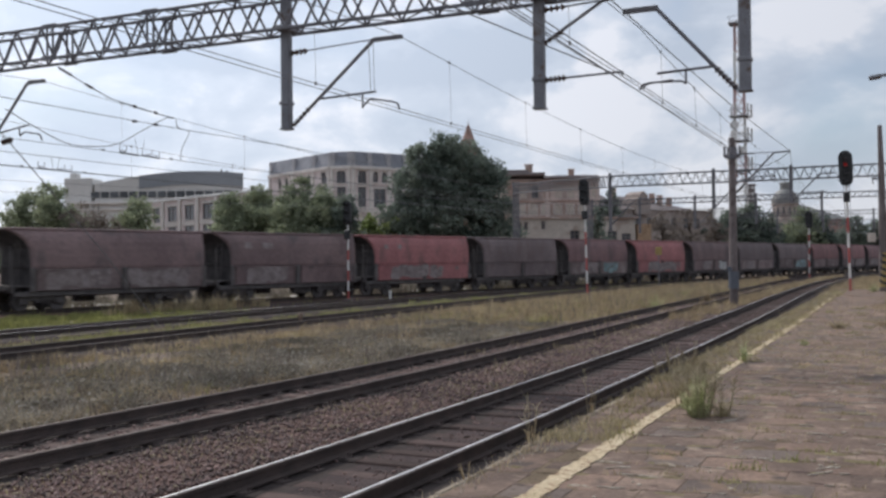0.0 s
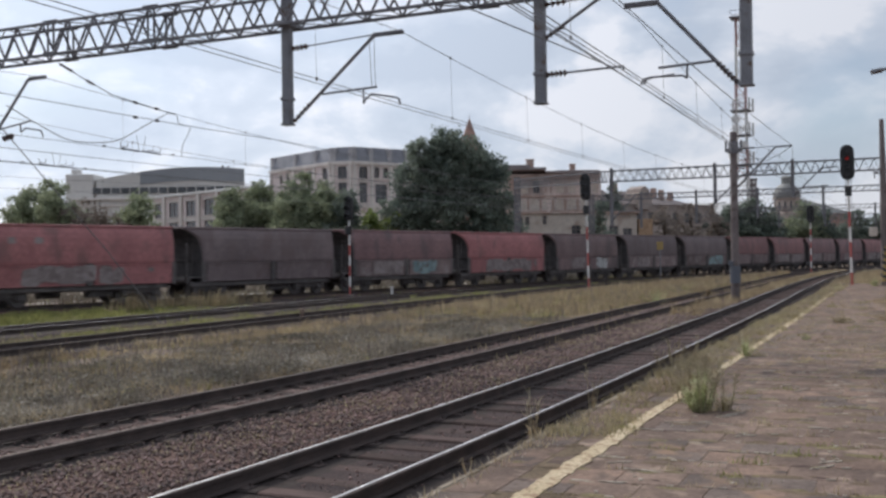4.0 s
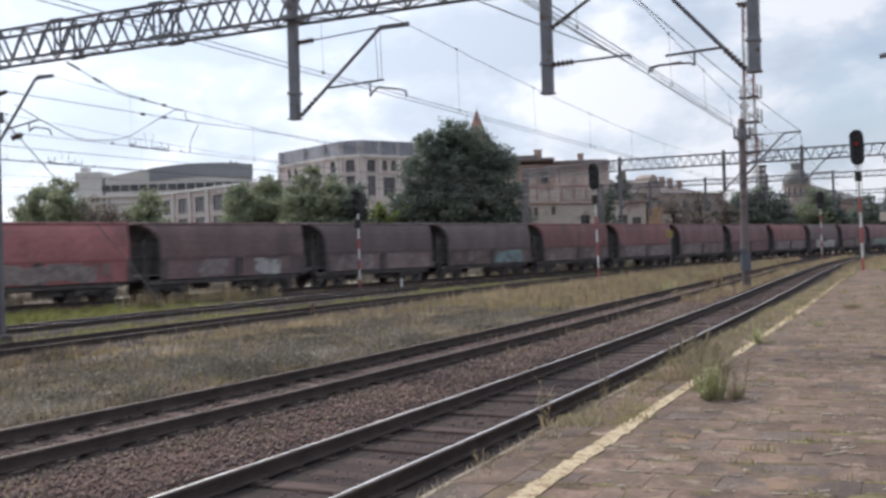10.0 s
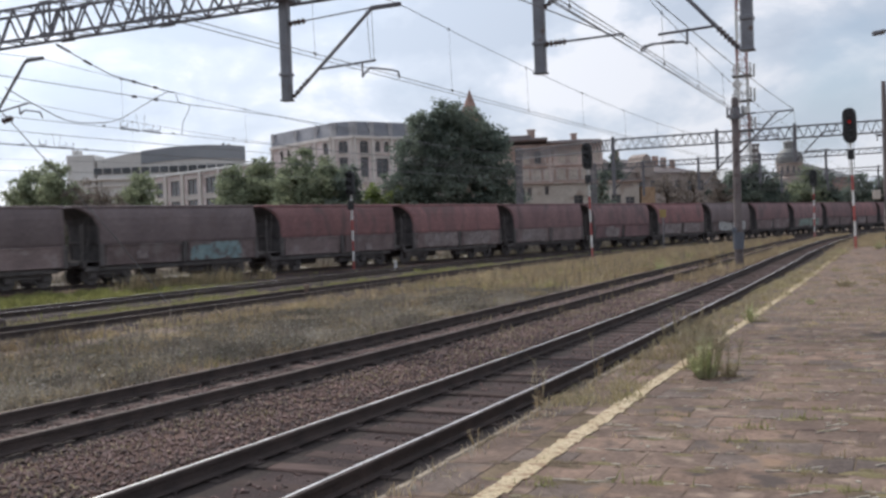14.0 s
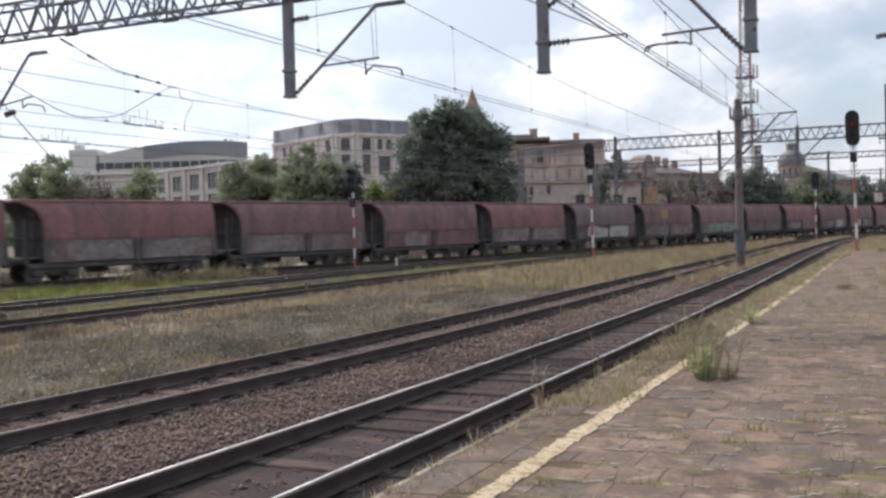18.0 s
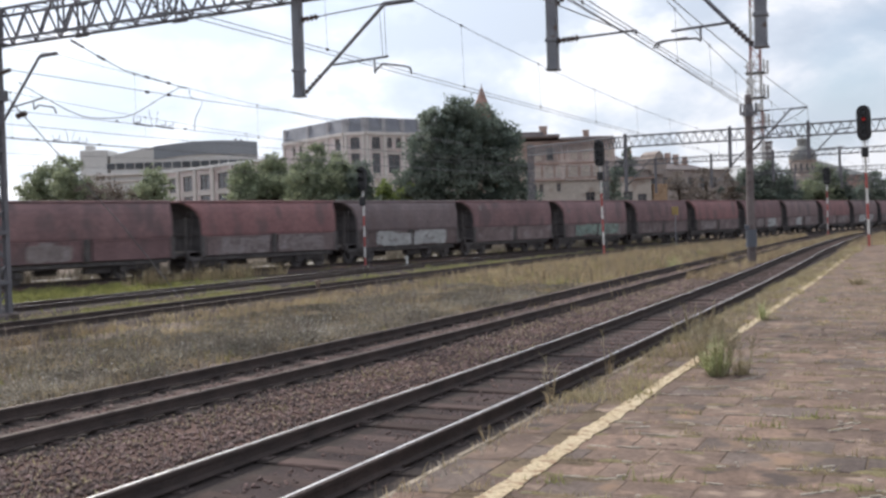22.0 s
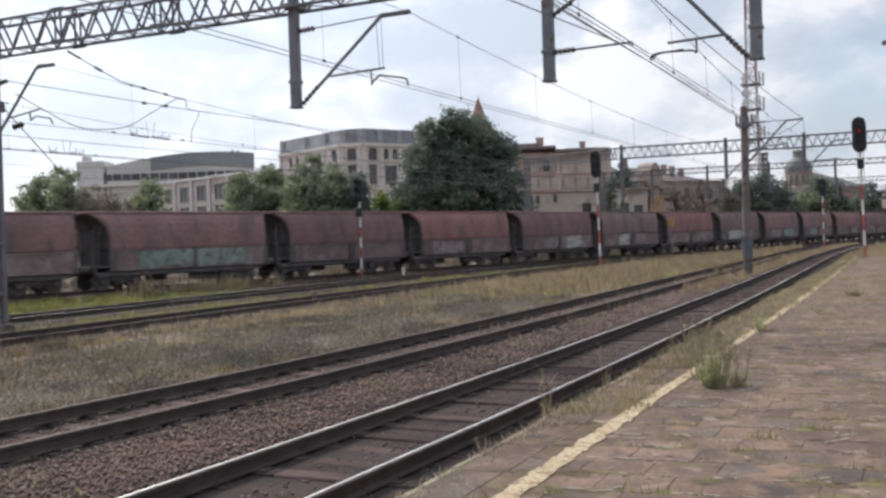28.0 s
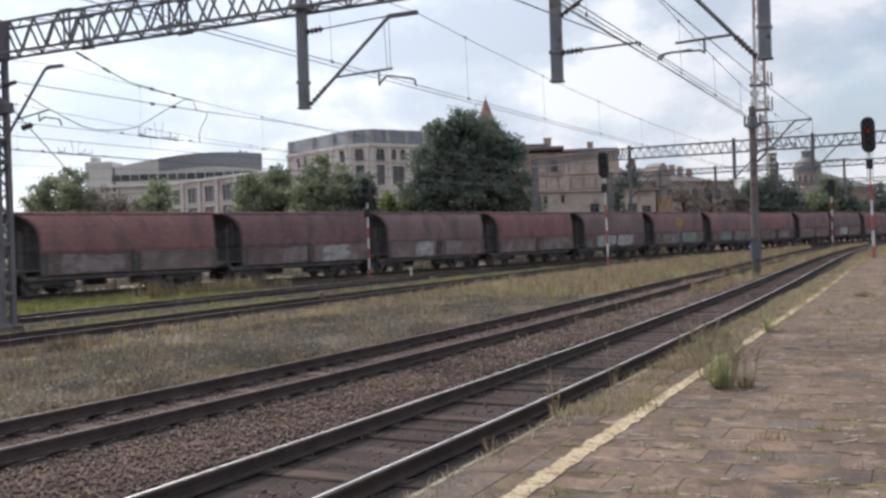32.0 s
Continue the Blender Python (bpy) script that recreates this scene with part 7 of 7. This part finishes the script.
def scatter(count, left, right, y0, y1, seed, keep=None, z=None, power=1.0):
    """Random points between two courses, thinned by keep(x, y)."""
    r = random.Random(seed)
    out = []
    while len(out) < count:
        y = y0 + (y1 - y0) * r.random() ** power
        x = left(y) + (right(y) - left(y)) * r.random()
        if keep and r.random() > keep(x, y):
            continue
        out.append((x, y, ground_z(x, y) if z is None else z))
    return out


def plant_grass():
    patch = lambda x, y: max(0.02, min(1.0, 0.45 + 1.3 * smooth_noise(x, y, 0.45, 4) + 0.9 * smooth_noise(x, y, 2.1, 6)))
    patch2 = lambda x, y: max(0.02, min(1.0, 0.35 + 1.8 * smooth_noise(x, y, 0.7, 7)))
    mead_l, mead_r = (lambda y: C3(y) + 1.5), (lambda y: C2(y) - 1.65)
    grass("meadow_grass", "dry straw-coloured grass between the tracks", scatter(85000, mead_l, mead_r, 3, 48, 1, patch), 0.05, 0.22, 0.009, 1.2, M_DRY, 1)
    grass("meadow_grass", "tall yellowed grass along the middle of the yard", scatter(42000, mead_l, mead_r, 36, 112, 2, patch2), 0.12, 0.5, 0.014, 0.6, M_DRY, 2)
    grass("russet_weeds", "russet and brown weeds standing in the dry meadow", scatter(9000, mead_l, mead_r, 6, 105, 17, lambda x, y: patch2(x + 20, y)), 0.12, 0.6, 0.012, 0.4, M_SHRUB, 17)
    grass("green_grass", "fresh green tufts scattered in the far meadow", scatter(9000, mead_l, mead_r, 34, 105, 18, lambda x, y: patch2(x, y + 30)), 0.1, 0.35, 0.014, 0.6, M_GREEN, 18)
    grass("green_grass", "low green grass mixed into the dry meadow", scatter(9000, mead_l, mead_r, 3, 80, 3, patch2), 0.06, 0.22, 0.010, 0.7, M_GREEN, 3)
    grass("withered_weeds", "grey withered weeds with pale seed heads", scatter(24000, lambda y: -15.0, mead_r, 3, 30, 4, lambda x, y: patch(x + 3, y) * min(1, max(0.1, (x + 15.5) / 3.5))), 0.06, 0.24, 0.012, 1.0, M_GREYWEED, 4)
    grass("green_grass", "bright green grass beside the sidings", scatter(15000, lambda y: C4(y) + 1.3, lambda y: C3(y) - 1.2, 12, 90, 5, patch2), 0.08, 0.3, 0.013, 0.6, M_GREEN, 5)
    grass("meadow_grass", "tan dry grass between the two sidings", scatter(20000, lambda y: C4(y) + 1.3, lambda y: C3(y) - 1.2, 12, 90, 29, patch), 0.06, 0.22, 0.012, 0.9, M_OLIVE, 29)
    grass("track_weeds", "sparse yellow-green weeds in the brown ballast", scatter(2600, lambda y: C2(y) + 1.1, lambda y: C1(y) - 1.1, 5, 36, 30, patch2, z=-0.17), 0.015, 0.07, 0.008, 1.0, M_OLIVE, 30)
    grass("green_grass", "bright green grass strip in front of the train", scatter(34000, lambda y: C5(y) + 2.0, lambda y: C4(y) - 1.3, 14, 70, 6, lambda x, y: patch2(x, y) * min(1, max(0.02, (40 - y) / 6))), 0.1, 0.34, 0.016, 0.6, M_GREEN, 6)
    grass("meadow_grass", "dry grass behind the coal train", scatter(24000, lambda y: C5(y) - 12, lambda y: C5(y) - 3.0, 12, 110, 7, patch2), 0.25, 0.85, 0.03, 0.5, M_DULLWEED, 7)
    grass("green_grass", "fresh grass strip behind the coal train", scatter(9000, lambda y: C5(y) - 9, lambda y: C5(y) - 2.0, 14, 110, 21, patch), 0.1, 0.35, 0.02, 0.6, M_GREEN, 21)
    grass("meadow_grass", "yellow grass between the two running tracks", scatter(15000, lambda y: C2(y) + 1.25, lambda y: C1(y) - 1.3, 36, 125, 8, patch), 0.15, 0.5, 0.014, 0.5, M_DRY, 8)
    grass("meadow_grass", "yellow grass on the slope past the platform end", scatter(16000, lambda y: C1(y) + 1.4, lambda y: C1(y) + 8, 60.5, 125, 9), 0.12, 0.55, 0.016, 0.5, M_DRY, 9)
    grass("track_weeds", "sparse weeds growing in the rusty track", scatter(2600, lambda y: C2(y) - 1.5, lambda y: C2(y) + 1.6, 20, 90, 10, patch2, z=-0.2), 0.05, 0.25, 0.009, 0.6, M_DRY, 10)
    grass("meadow_grass", "low dry grass creeping into the overgrown tracks", scatter(11000, lambda y: C3(y) + 1.3, lambda y: C3(y) + 2.1, 10, 95, 23, patch, z=-0.25), 0.08, 0.26, 0.013, 0.9, M_DRY, 23)
    grass("green_grass", "green grass creeping between the overgrown rails", scatter(9000, lambda y: C3(y) - 1.9, lambda y: C3(y) - 0.85, 10, 95, 25, patch2, z=-0.25), 0.08, 0.26, 0.013, 0.9, M_GREEN, 25)
    grass("meadow_grass", "thin dry grass inside the overgrown tracks", scatter(900, lambda y: C3(y) - 0.7, lambda y: C3(y) + 0.7, 10, 95, 26, patch2, z=-0.2), 0.04, 0.14, 0.01, 0.9, M_DRY, 26)
    # low broad-leaved plants and pale seed heads near the middle track
    r2 = np.random.RandomState(31)
    low = np.array(scatter(72000, lambda y: -16.5, mead_r, 3, 34, 15, lambda x, y: patch2(x, y + 9)))
    n = len(low)
    low[:, 2] += r2.uniform(0.01, 0.2, n)
    a, b = r2.normal(size=(n, 3)), r2.normal(size=(n, 3))
    a[:, 2] *= 0.4
    a /= np.linalg.norm(a, axis=1)[:, None]
    b = np.cross(a, b)
    b /= np.linalg.norm(b, axis=1)[:, None]
    sz = r2.uniform(0.016, 0.045, (n, 1))
    V = np.stack([low - a * sz, low + b * sz * 0.5, low + a * sz, low - b * sz * 0.5], 1).reshape(-1, 3)
    tagged(new("low_leaves", np_mesh("low_leaves", V, np.arange(4 * n).reshape(-1, 4), M_DULLWEED, 4)), "dull low broad-leaved weeds between the tracks", "weeds", kind="stuff")
    hd = np.array(scatter(2800, lambda y: -16.0, mead_r, 3, 30, 16, lambda x, y: patch(x + 3, y) * min(1, max(0.1, (x + 16) / 4))))
    n = len(hd)
    hd[:, 2] += r2.uniform(0.08, 0.3, n)
    sz = r2.uniform(0.008, 0.022, (n, 1, 1))
    V = (hd[:, None] + np.array([[1, 0, 0], [-0.5, 0.9, 0], [-0.5, -0.9, 0], [0, 0, 1.2]])[None] * sz).reshape(-1, 3)
    F = (np.array([[0, 1, 3], [1, 2, 3], [2, 0, 3], [2, 1, 0]])[None] + 4 * np.arange(n)[:, None, None]).reshape(-1, 3)
    tagged(new("seed_heads", np_mesh("seed_heads", V, F, M_FLUFF, 3)), "pale fluffy seed heads among withered weeds", "weeds", kind="stuff")
    # weeds before the wagons
    r = random.Random(3)
    tall = []
    for _ in range(36):
        y = r.choice((r.gauss(36.0, 1.6), r.gauss(40.0, 1.6), r.gauss(38.0, 2.6)))
        x = C5(y) + r.uniform(3.8, 5.7)
        for _ in range(r.randint(40, 100)):
            tall.append((x + r.gauss(0, 0.16), y + r.gauss(0, 0.2), ground_z(x, y)))
    grass("tall_weeds", "tall yellowed weeds in front of the train", tall[::2], 0.3, 0.9, 0.018, 0.6, M_DRY, 11)
    grass("tall_weeds", "tall olive weeds in front of the train", tall[1::2], 0.3, 0.75, 0.018, 0.6, M_OLIVE, 24)
    # the edge of the platform
    edge = []
    for _ in range(420):
        y = r.uniform(4.5, 60)
        x = -3.3 + (r.random() ** 3) * 0.6
        q = r.randint(8, 30)
        for _ in range(q):
            edge.append((x + r.gauss(0, 0.05), y + r.gauss(0, 0.10), PZ - 0.01))
    grass("edge_grass", "thin dry grass along the platform edge", edge[::2], 0.02, 0.12, 0.005, 0.8, M_DRY, 12)
    grass("edge_grass", "low olive-brown grass along the platform edge", edge[1::2], 0.02, 0.09, 0.006, 0.9, M_GREYWEED, 19)
    joint = []
    for _ in range(420):
        x = r.uniform(-2.5, 0.6)
        y = 0.5 * r.randint(9, 100) + 0.25 + SKEW * (x + 2.0)
        for _ in range(r.randint(4, 12)):
            joint.append((x + r.gauss(0, 0.07), y + r.gauss(0, 0.012), PZ - 0.01))
    grass("joint_grass", "low grass growing in the slab joints", joint, 0.015, 0.08, 0.004, 0.8, M_DRY, 13)
    grass("platform_grass", "sparse dry grass creeping over the far slabs", scatter(9000, lambda y: -3.1, lambda y: 3.5, 17, 60, 20, patch, z=PZ - 0.008), 0.012, 0.07, 0.005, 1.0, M_DRY, 20)
    tuft, olive = [], []
    for k in range(220):
        y, x = 5.3 + 34 * r.random() ** 1.1, r.uniform(-3.1, 1.4)
        if k % 3:
            y = 0.5 * round(y / 0.5) + 0.25 + SKEW * (x + 2.0)
        for _ in range(r.randint(14, 60)):
            (tuft if k % 4 == 0 else olive).append((x + r.gauss(0, 0.09), y + r.gauss(0, 0.035), PZ - 0.01))
    grass("joint_grass", "small yellow-green tufts between the slabs", tuft, 0.02, 0.1, 0.004, 0.8, M_GREEN, 22)
    grass("joint_grass", "low olive-brown growth between the slabs", olive, 0.012, 0.07, 0.004, 1.0, M_OLIVE, 27)
    # a thicker, taller band between the line and the edge
    verge = []
    for _ in range(620):
        y = 9.5 + 48 * r.random() ** 1.1
        x = -3.3 + 0.75 * r.random() ** 1.6
        for _ in range(r.randint(12, 34)):
            verge.append((x + r.gauss(0, 0.07), y + r.gauss(0, 0.12), PZ - 0.01))
    grass("edge_grass", "dry olive grass thick along the platform edge", verge, 0.03, 0.13, 0.005, 0.9, M_OLIVE, 28)
    ramp = [(r.uniform(-2.2, 0.9), r.gauss(39, 2.2), PZ - 0.01) for _ in range(2600)]
    grass("dry_grass_patch", "yellow grass patch on the platform surface", [p for p in ramp if p[0] > -0.95 + 0.1 * abs(p[1] - 39)], 0.03, 0.16, 0.007, 0.7, M_DRY, 14)


def weed(x, y, h, w, n, leaf, label, seed, stalks=0, z=0.27):
    """A clump weed: stems that fan out, with narrow leaves along them, and dry stalks above."""
    t = thing("weed_clump", label, "plant", at=pose(x, y, z - 0.005))
    r = np.random.RandomState(seed)
    stem, tips = Geo(), []
    for i in range(n):
        a, q = r.uniform(0, 6.28), r.uniform(0.05, 1)
        top = Vector((math.cos(a) * w * q, math.sin(a) * w * q, h * (1.0 - 0.45 * q * q) * r.uniform(0.35, 1.08)))
        base = Vector((math.cos(a) * 0.4 * w * q, math.sin(a) * 0.4 * w * q, 0))
        mid = base.lerp(top, 0.5) + Vector((0, 0, 0.05 * h))
        stem.cyl(base, mid, 0.004, 0.003, 4, False)
        stem.cyl(mid, top, 0.003, 0.0015, 4, False)
        tips.append((base, mid, top))
    part("stem", stem, leaf, t, kind="stuff")
    V, F = [], []
    for base, mid, top in tips:
        for k in range(16):
            s = r.uniform(0.12, 1)
            p = base.lerp(mid, s * 2) if s < 0.5 else mid.lerp(top, s * 2 - 1)
            a = r.uniform(0, 6.28)
            d = Vector((math.cos(a), math.sin(a), r.uniform(-0.2, 0.9))).normalized() * h * r.uniform(0.06, 0.15)
            sd = d.cross(Vector((0, 0, 1))).normalized() * h * 0.016
            i0 = len(V)
            V += [p, p + d * 0.5 + sd, p + d, p + d * 0.5 - sd]
            F.append((i0, i0 + 1, i0 + 2, i0 + 3))
    part("leaf_tuft", np_mesh("leaf_tuft", [tuple(v) for v in V], F, leaf, 4), None, t, kind="stuff")
    if stalks:
        g = Geo()
        for i in range(stalks):
            a = r.uniform(0, 6.28)
            b = Vector((math.cos(a) * w * 0.5, math.sin(a) * w * 0.5, 0))
            e = b * 1.9 + Vector((0, 0, h * r.uniform(0.9, 1.5)))
            g.cyl(b, e, 0.0035, 0.002, 4, False)
            for _ in range(9):
                p = b.lerp(e, r.uniform(0.5, 1.0))
                q = p + Vector((r.normal() * 0.05, r.normal() * 0.05, 0.06))
                g.cyl(p, q, 0.0025, 0.002, 3, False)
        part("dry_stalk", g, M_STALK, t, "pale dry seed stalks", kind="stuff")


plant_grass()
weed(-2.12, 11.6, 0.5, 0.24, 70, M_WEEDLEAF, "leafy green weed clump on the yellow line", 1, 22)
weed(-1.88, 11.75, 0.3, 0.16, 22, M_OLIVE, "yellowed dry weed beside the leafy clump", 16, 12)
weed(-2.4, 12.4, 0.5, 0.26, 14, M_OLIVE, "thin dry weed clump behind the green one", 2, 26)
weed(-2.75, 13.4, 0.4, 0.3, 12, M_OLIVE, "tall dry stalks between line and platform edge", 17, 16)
weed(-2.5, 18.1, 0.36, 0.2, 40, M_WEEDLEAF, "small green weed on the platform line", 3, 4)
weed(-3.34, 9.3, 0.36, 0.1, 5, M_DRY, "tall dry weed at the platform edge", 4, 3)
weed(-3.34, 11.4, 0.36, 0.08, 4, M_DRY, "dry stalk weed at the platform edge", 5, 2)
weed(-3.3, 7.6, 0.18, 0.14, 8, M_DRY, "low dry weed tuft at the platform edge", 6, 0)
weed(-3.2, 17.0, 0.3, 0.2, 14, M_DRY, "dry weed tuft at the platform edge", 7, 2)
weed(-1.43, 27.4, 0.24, 0.36, 60, M_OLIVE, "low tan-green tuft on the bare slabs", 8, 0)
weed(-0.3, 28.7, 0.3, 0.55, 60, M_DRY, "low yellowed grass clump on the bare slabs", 18, 8)
weed(0.35, 28.4, 0.32, 0.5, 50, M_DRY, "yellowed grass clump on the bare slabs", 19, 8)
weed(-1.8, 21.9, 0.13, 0.16, 26, M_WEEDLEAF, "small green tuft in a slab joint", 9, 0)
weed(-11.85, 34.05, 0.7, 0.45, 40, M_OLIVE, "yellow-green bushy weed in the dry meadow", 10, 0, -0.28)
weed(-15.2, 36.6, 0.6, 0.5, 40, M_DRY, "tall straw-coloured weed in the dry meadow", 11, 14, -0.28)
weed(-10.2, 45.7, 0.8, 0.5, 40, M_WEEDLEAF, "tall green weed beside the rusty track", 12, 10, -0.28)
weed(-9.0, 52.0, 0.9, 0.6, 50, M_DRY, "tall yellow weed near the concrete column", 13, 16, -0.28)
weed(-3.3, 60.6, 0.8, 0.5, 50, M_DRY, "dry weed clump at the platform end", 14, 12, -0.1)
weed(-1.2, 57.3, 0.45, 0.4, 60, M_WEEDLEAF, "green weed clump at the foot of the pole", 15, 6)


def stones():
    """Loose ballast, as small uneven stones lying in and beside the two near tracks."""
    r = np.random.RandomState(21)
    n = 105000
    y = 3.5 + 46 * r.random_sample(n) ** 1.7
    x = r.uniform(-11.4, -3.6, n)
    c1, c2 = np.array([C1(q) for q in y]), np.array([C2(q) for q in y])
    ok = (np.abs(np.abs(x - c1) - 0.753) > 0.07) & (np.abs(np.abs(x - c2) - 0.753) > 0.07)
    ok &= ~((np.abs(x - c1) < 1.3) & (r.random_sample(n) < 0.88))
    # most stones are left out of the strip to the right of each rail
    by_rail = np.minimum(np.abs(x - c1 - 0.93), np.abs(x - c1 + 0.57)) < 0.28
    by_rail |= np.minimum(np.abs(x - c2 - 0.9), np.abs(x - c2 + 0.6)) < 0.2
    ok &= ~(by_rail & (r.random_sample(n) < 0.85))
    x, y = x[ok], y[ok]
    n = len(x)
    s = r.uniform(0.01, 0.034, (n, 1, 1)) * (0.75 + y.reshape(-1, 1, 1) / 60) * np.where(r.random_sample((n, 1, 1)) < 0.07, 1.7, 1.0)
    base = np.array([[1, 0, 0], [0, 1, 0], [-1, 0, 0], [0, -1, 0], [0, 0, 0.8], [0, 0, -0.8]])[None] * r.uniform(0.6, 1.25, (n, 6, 1)) * s
    a = r.uniform(0, 6.28, n)
    ca, sa = np.cos(a)[:, None], np.sin(a)[:, None]
    tilt = r.uniform(-0.5, 0.5, (n, 1))
    bx = base[:, :, 0] * ca - base[:, :, 1] * sa
    by = base[:, :, 0] * sa + base[:, :, 1] * ca
    bz = base[:, :, 2] + bx * tilt
    inner = (np.abs(x - c1[ok]) < 0.9) | (np.abs(x - c2[ok]) < 0.9)
    z = np.where(inner, -0.185, np.where(x > -10.6, -0.16, -0.26))[:, None] + 0.004
    V = np.stack([bx + x[:, None], by + y[:, None], bz + z], -1).reshape(-1, 3)
    f = np.array([[0, 1, 4], [1, 2, 4], [2, 3, 4], [3, 0, 4], [1, 0, 5], [2, 1, 5], [3, 2, 5], [0, 3, 5]])
    F = (f[None] + 6 * np.arange(n)[:, None, None]).reshape(-1, 3)
    ob = new("ballast_stones", np_mesh("ballast_stones", V, F, M_STONE, 3))
    tagged(ob, "loose rusty-brown ballast stones along the tracks", "gravel", kind="stuff")
    # paler chips among them
    pick = np.nonzero((x < c1[ok] - 1.0) & (x > c2[ok] + 1.0) & (r.random_sample(n) < 0.075))[0]
    V = (np.stack([bx[pick] * 0.8 + x[pick, None], by[pick] * 0.8 + y[pick, None], bz[pick] * 0.8 + z[pick] + 0.016], -1)).reshape(-1, 3)
    F = (f[None] + 6 * np.arange(len(pick))[:, None, None]).reshape(-1, 3)
    tagged(new("pale_stones", np_mesh("pale_stones", V, F, M_JOINTPALE, 3)), "pale dusty stone chips in the brown ballast", "gravel", kind="stuff")


stones()
shoulder = Geo()
ysh = np.linspace(-40, 70, 90)
shoulder.add([p for y in ysh for p in ((C2(y) + 1.3, y, -0.175), ((C1(y) + C2(y)) / 2, y, -0.168), (C1(y) - 1.3, y, -0.175))], [(3 * i + j, 3 * i + j + 1, 3 * i + j + 4, 3 * i + j + 3) for i in range(89) for j in range(2)])
tagged(part("ballast_shoulder", shoulder, M_BALLAST), "brown ballast between the running tracks", "ballast", kind="structure")

cinder = Geo()
ysh = np.linspace(35.5, 58, 24)
cinder.add([p for y in ysh for p in ((C5(y) + 1.5, y, -0.176), ((C4(y) + C5(y)) / 2 + 0.2 * math.sin(y), y, -0.168), (C4(y) - 1.5, y, -0.176))], [(3 * i + j, 3 * i + j + 1, 3 * i + j + 4, 3 * i + j + 3) for i in range(23) for j in range(2)])
tagged(part("ballast_shoulder", cinder, M_BEDDARK), "dark cinders between the siding and the coal train's track", "ballast", kind="structure")


def far_edge():
    """The pale concrete edge of the next platform, seen under the wagons."""
    g = Geo().sweep([(-1.2, -0.4), (-1.2, -0.1), (0.15, -0.1), (0.15, -0.4)], [(C5(y) - 5.2, y, 0) for y in np.linspace(10, 75, 12)])
    tagged(part("far_platform_edge", g, M_TRIM), "pale concrete platform edge behind the train", "platform edge", kind="structure")


far_edge()


def yard_post(x, y, h, label, material):
    t = thing("marker_post", label, "post", group="low marker posts in the yard")
    part("post", Geo().box((x, y, -0.3 + h / 2), (0.14, 0.14, h), 0.02), material, t)
    part("cap", Geo().box((x, y, -0.3 + h), (0.18, 0.18, 0.05), 0.015), material, t)


# this first post is added where a dry grass tuft grows
yard_post(-20.9, 32.2, 0.45, "low post in place of a dry grass tuft", M_SLAB)
yard_post(-28.6, 54.2, 0.6, "small white marker post before the train", M_WHITE)


# ---- the platform's pieces, last ----
build_platform()


# ---- what moves ----
def motions():
    """The coal train rolls towards the standing side and past it, its wheels turning."""
    for k, ob in TRAIN:
        walk(ob, [(t, rail_pose(s + WAGON * (k + 0.5))) for t, s in RUN])
    lead = {}
    times = [i / 15 for i in range(481)]
    gone = np.interp(times, [t for t, _ in RUN], [s for _, s in RUN])
    for k, ob in TRAIN:
        for wheels in [c for b in ob.children for c in b.children if c.name.startswith("wheelset")]:
            x = round(wheels.matrix_basis.translation.x, 2)
            if x not in lead:
                walk(wheels, [(t, pose(x, 0, 0.46, 0, math.degrees((s - gone[0]) / 0.46), 0)) for t, s in zip(times, gone)])
                lead[x] = wheels.animation_data
            else:
                wheels.rotation_mode = "QUATERNION"
                keys = wheels.animation_data_create()
                keys.action, keys.action_slot = lead[x].action, lead[x].action_slot


motions()
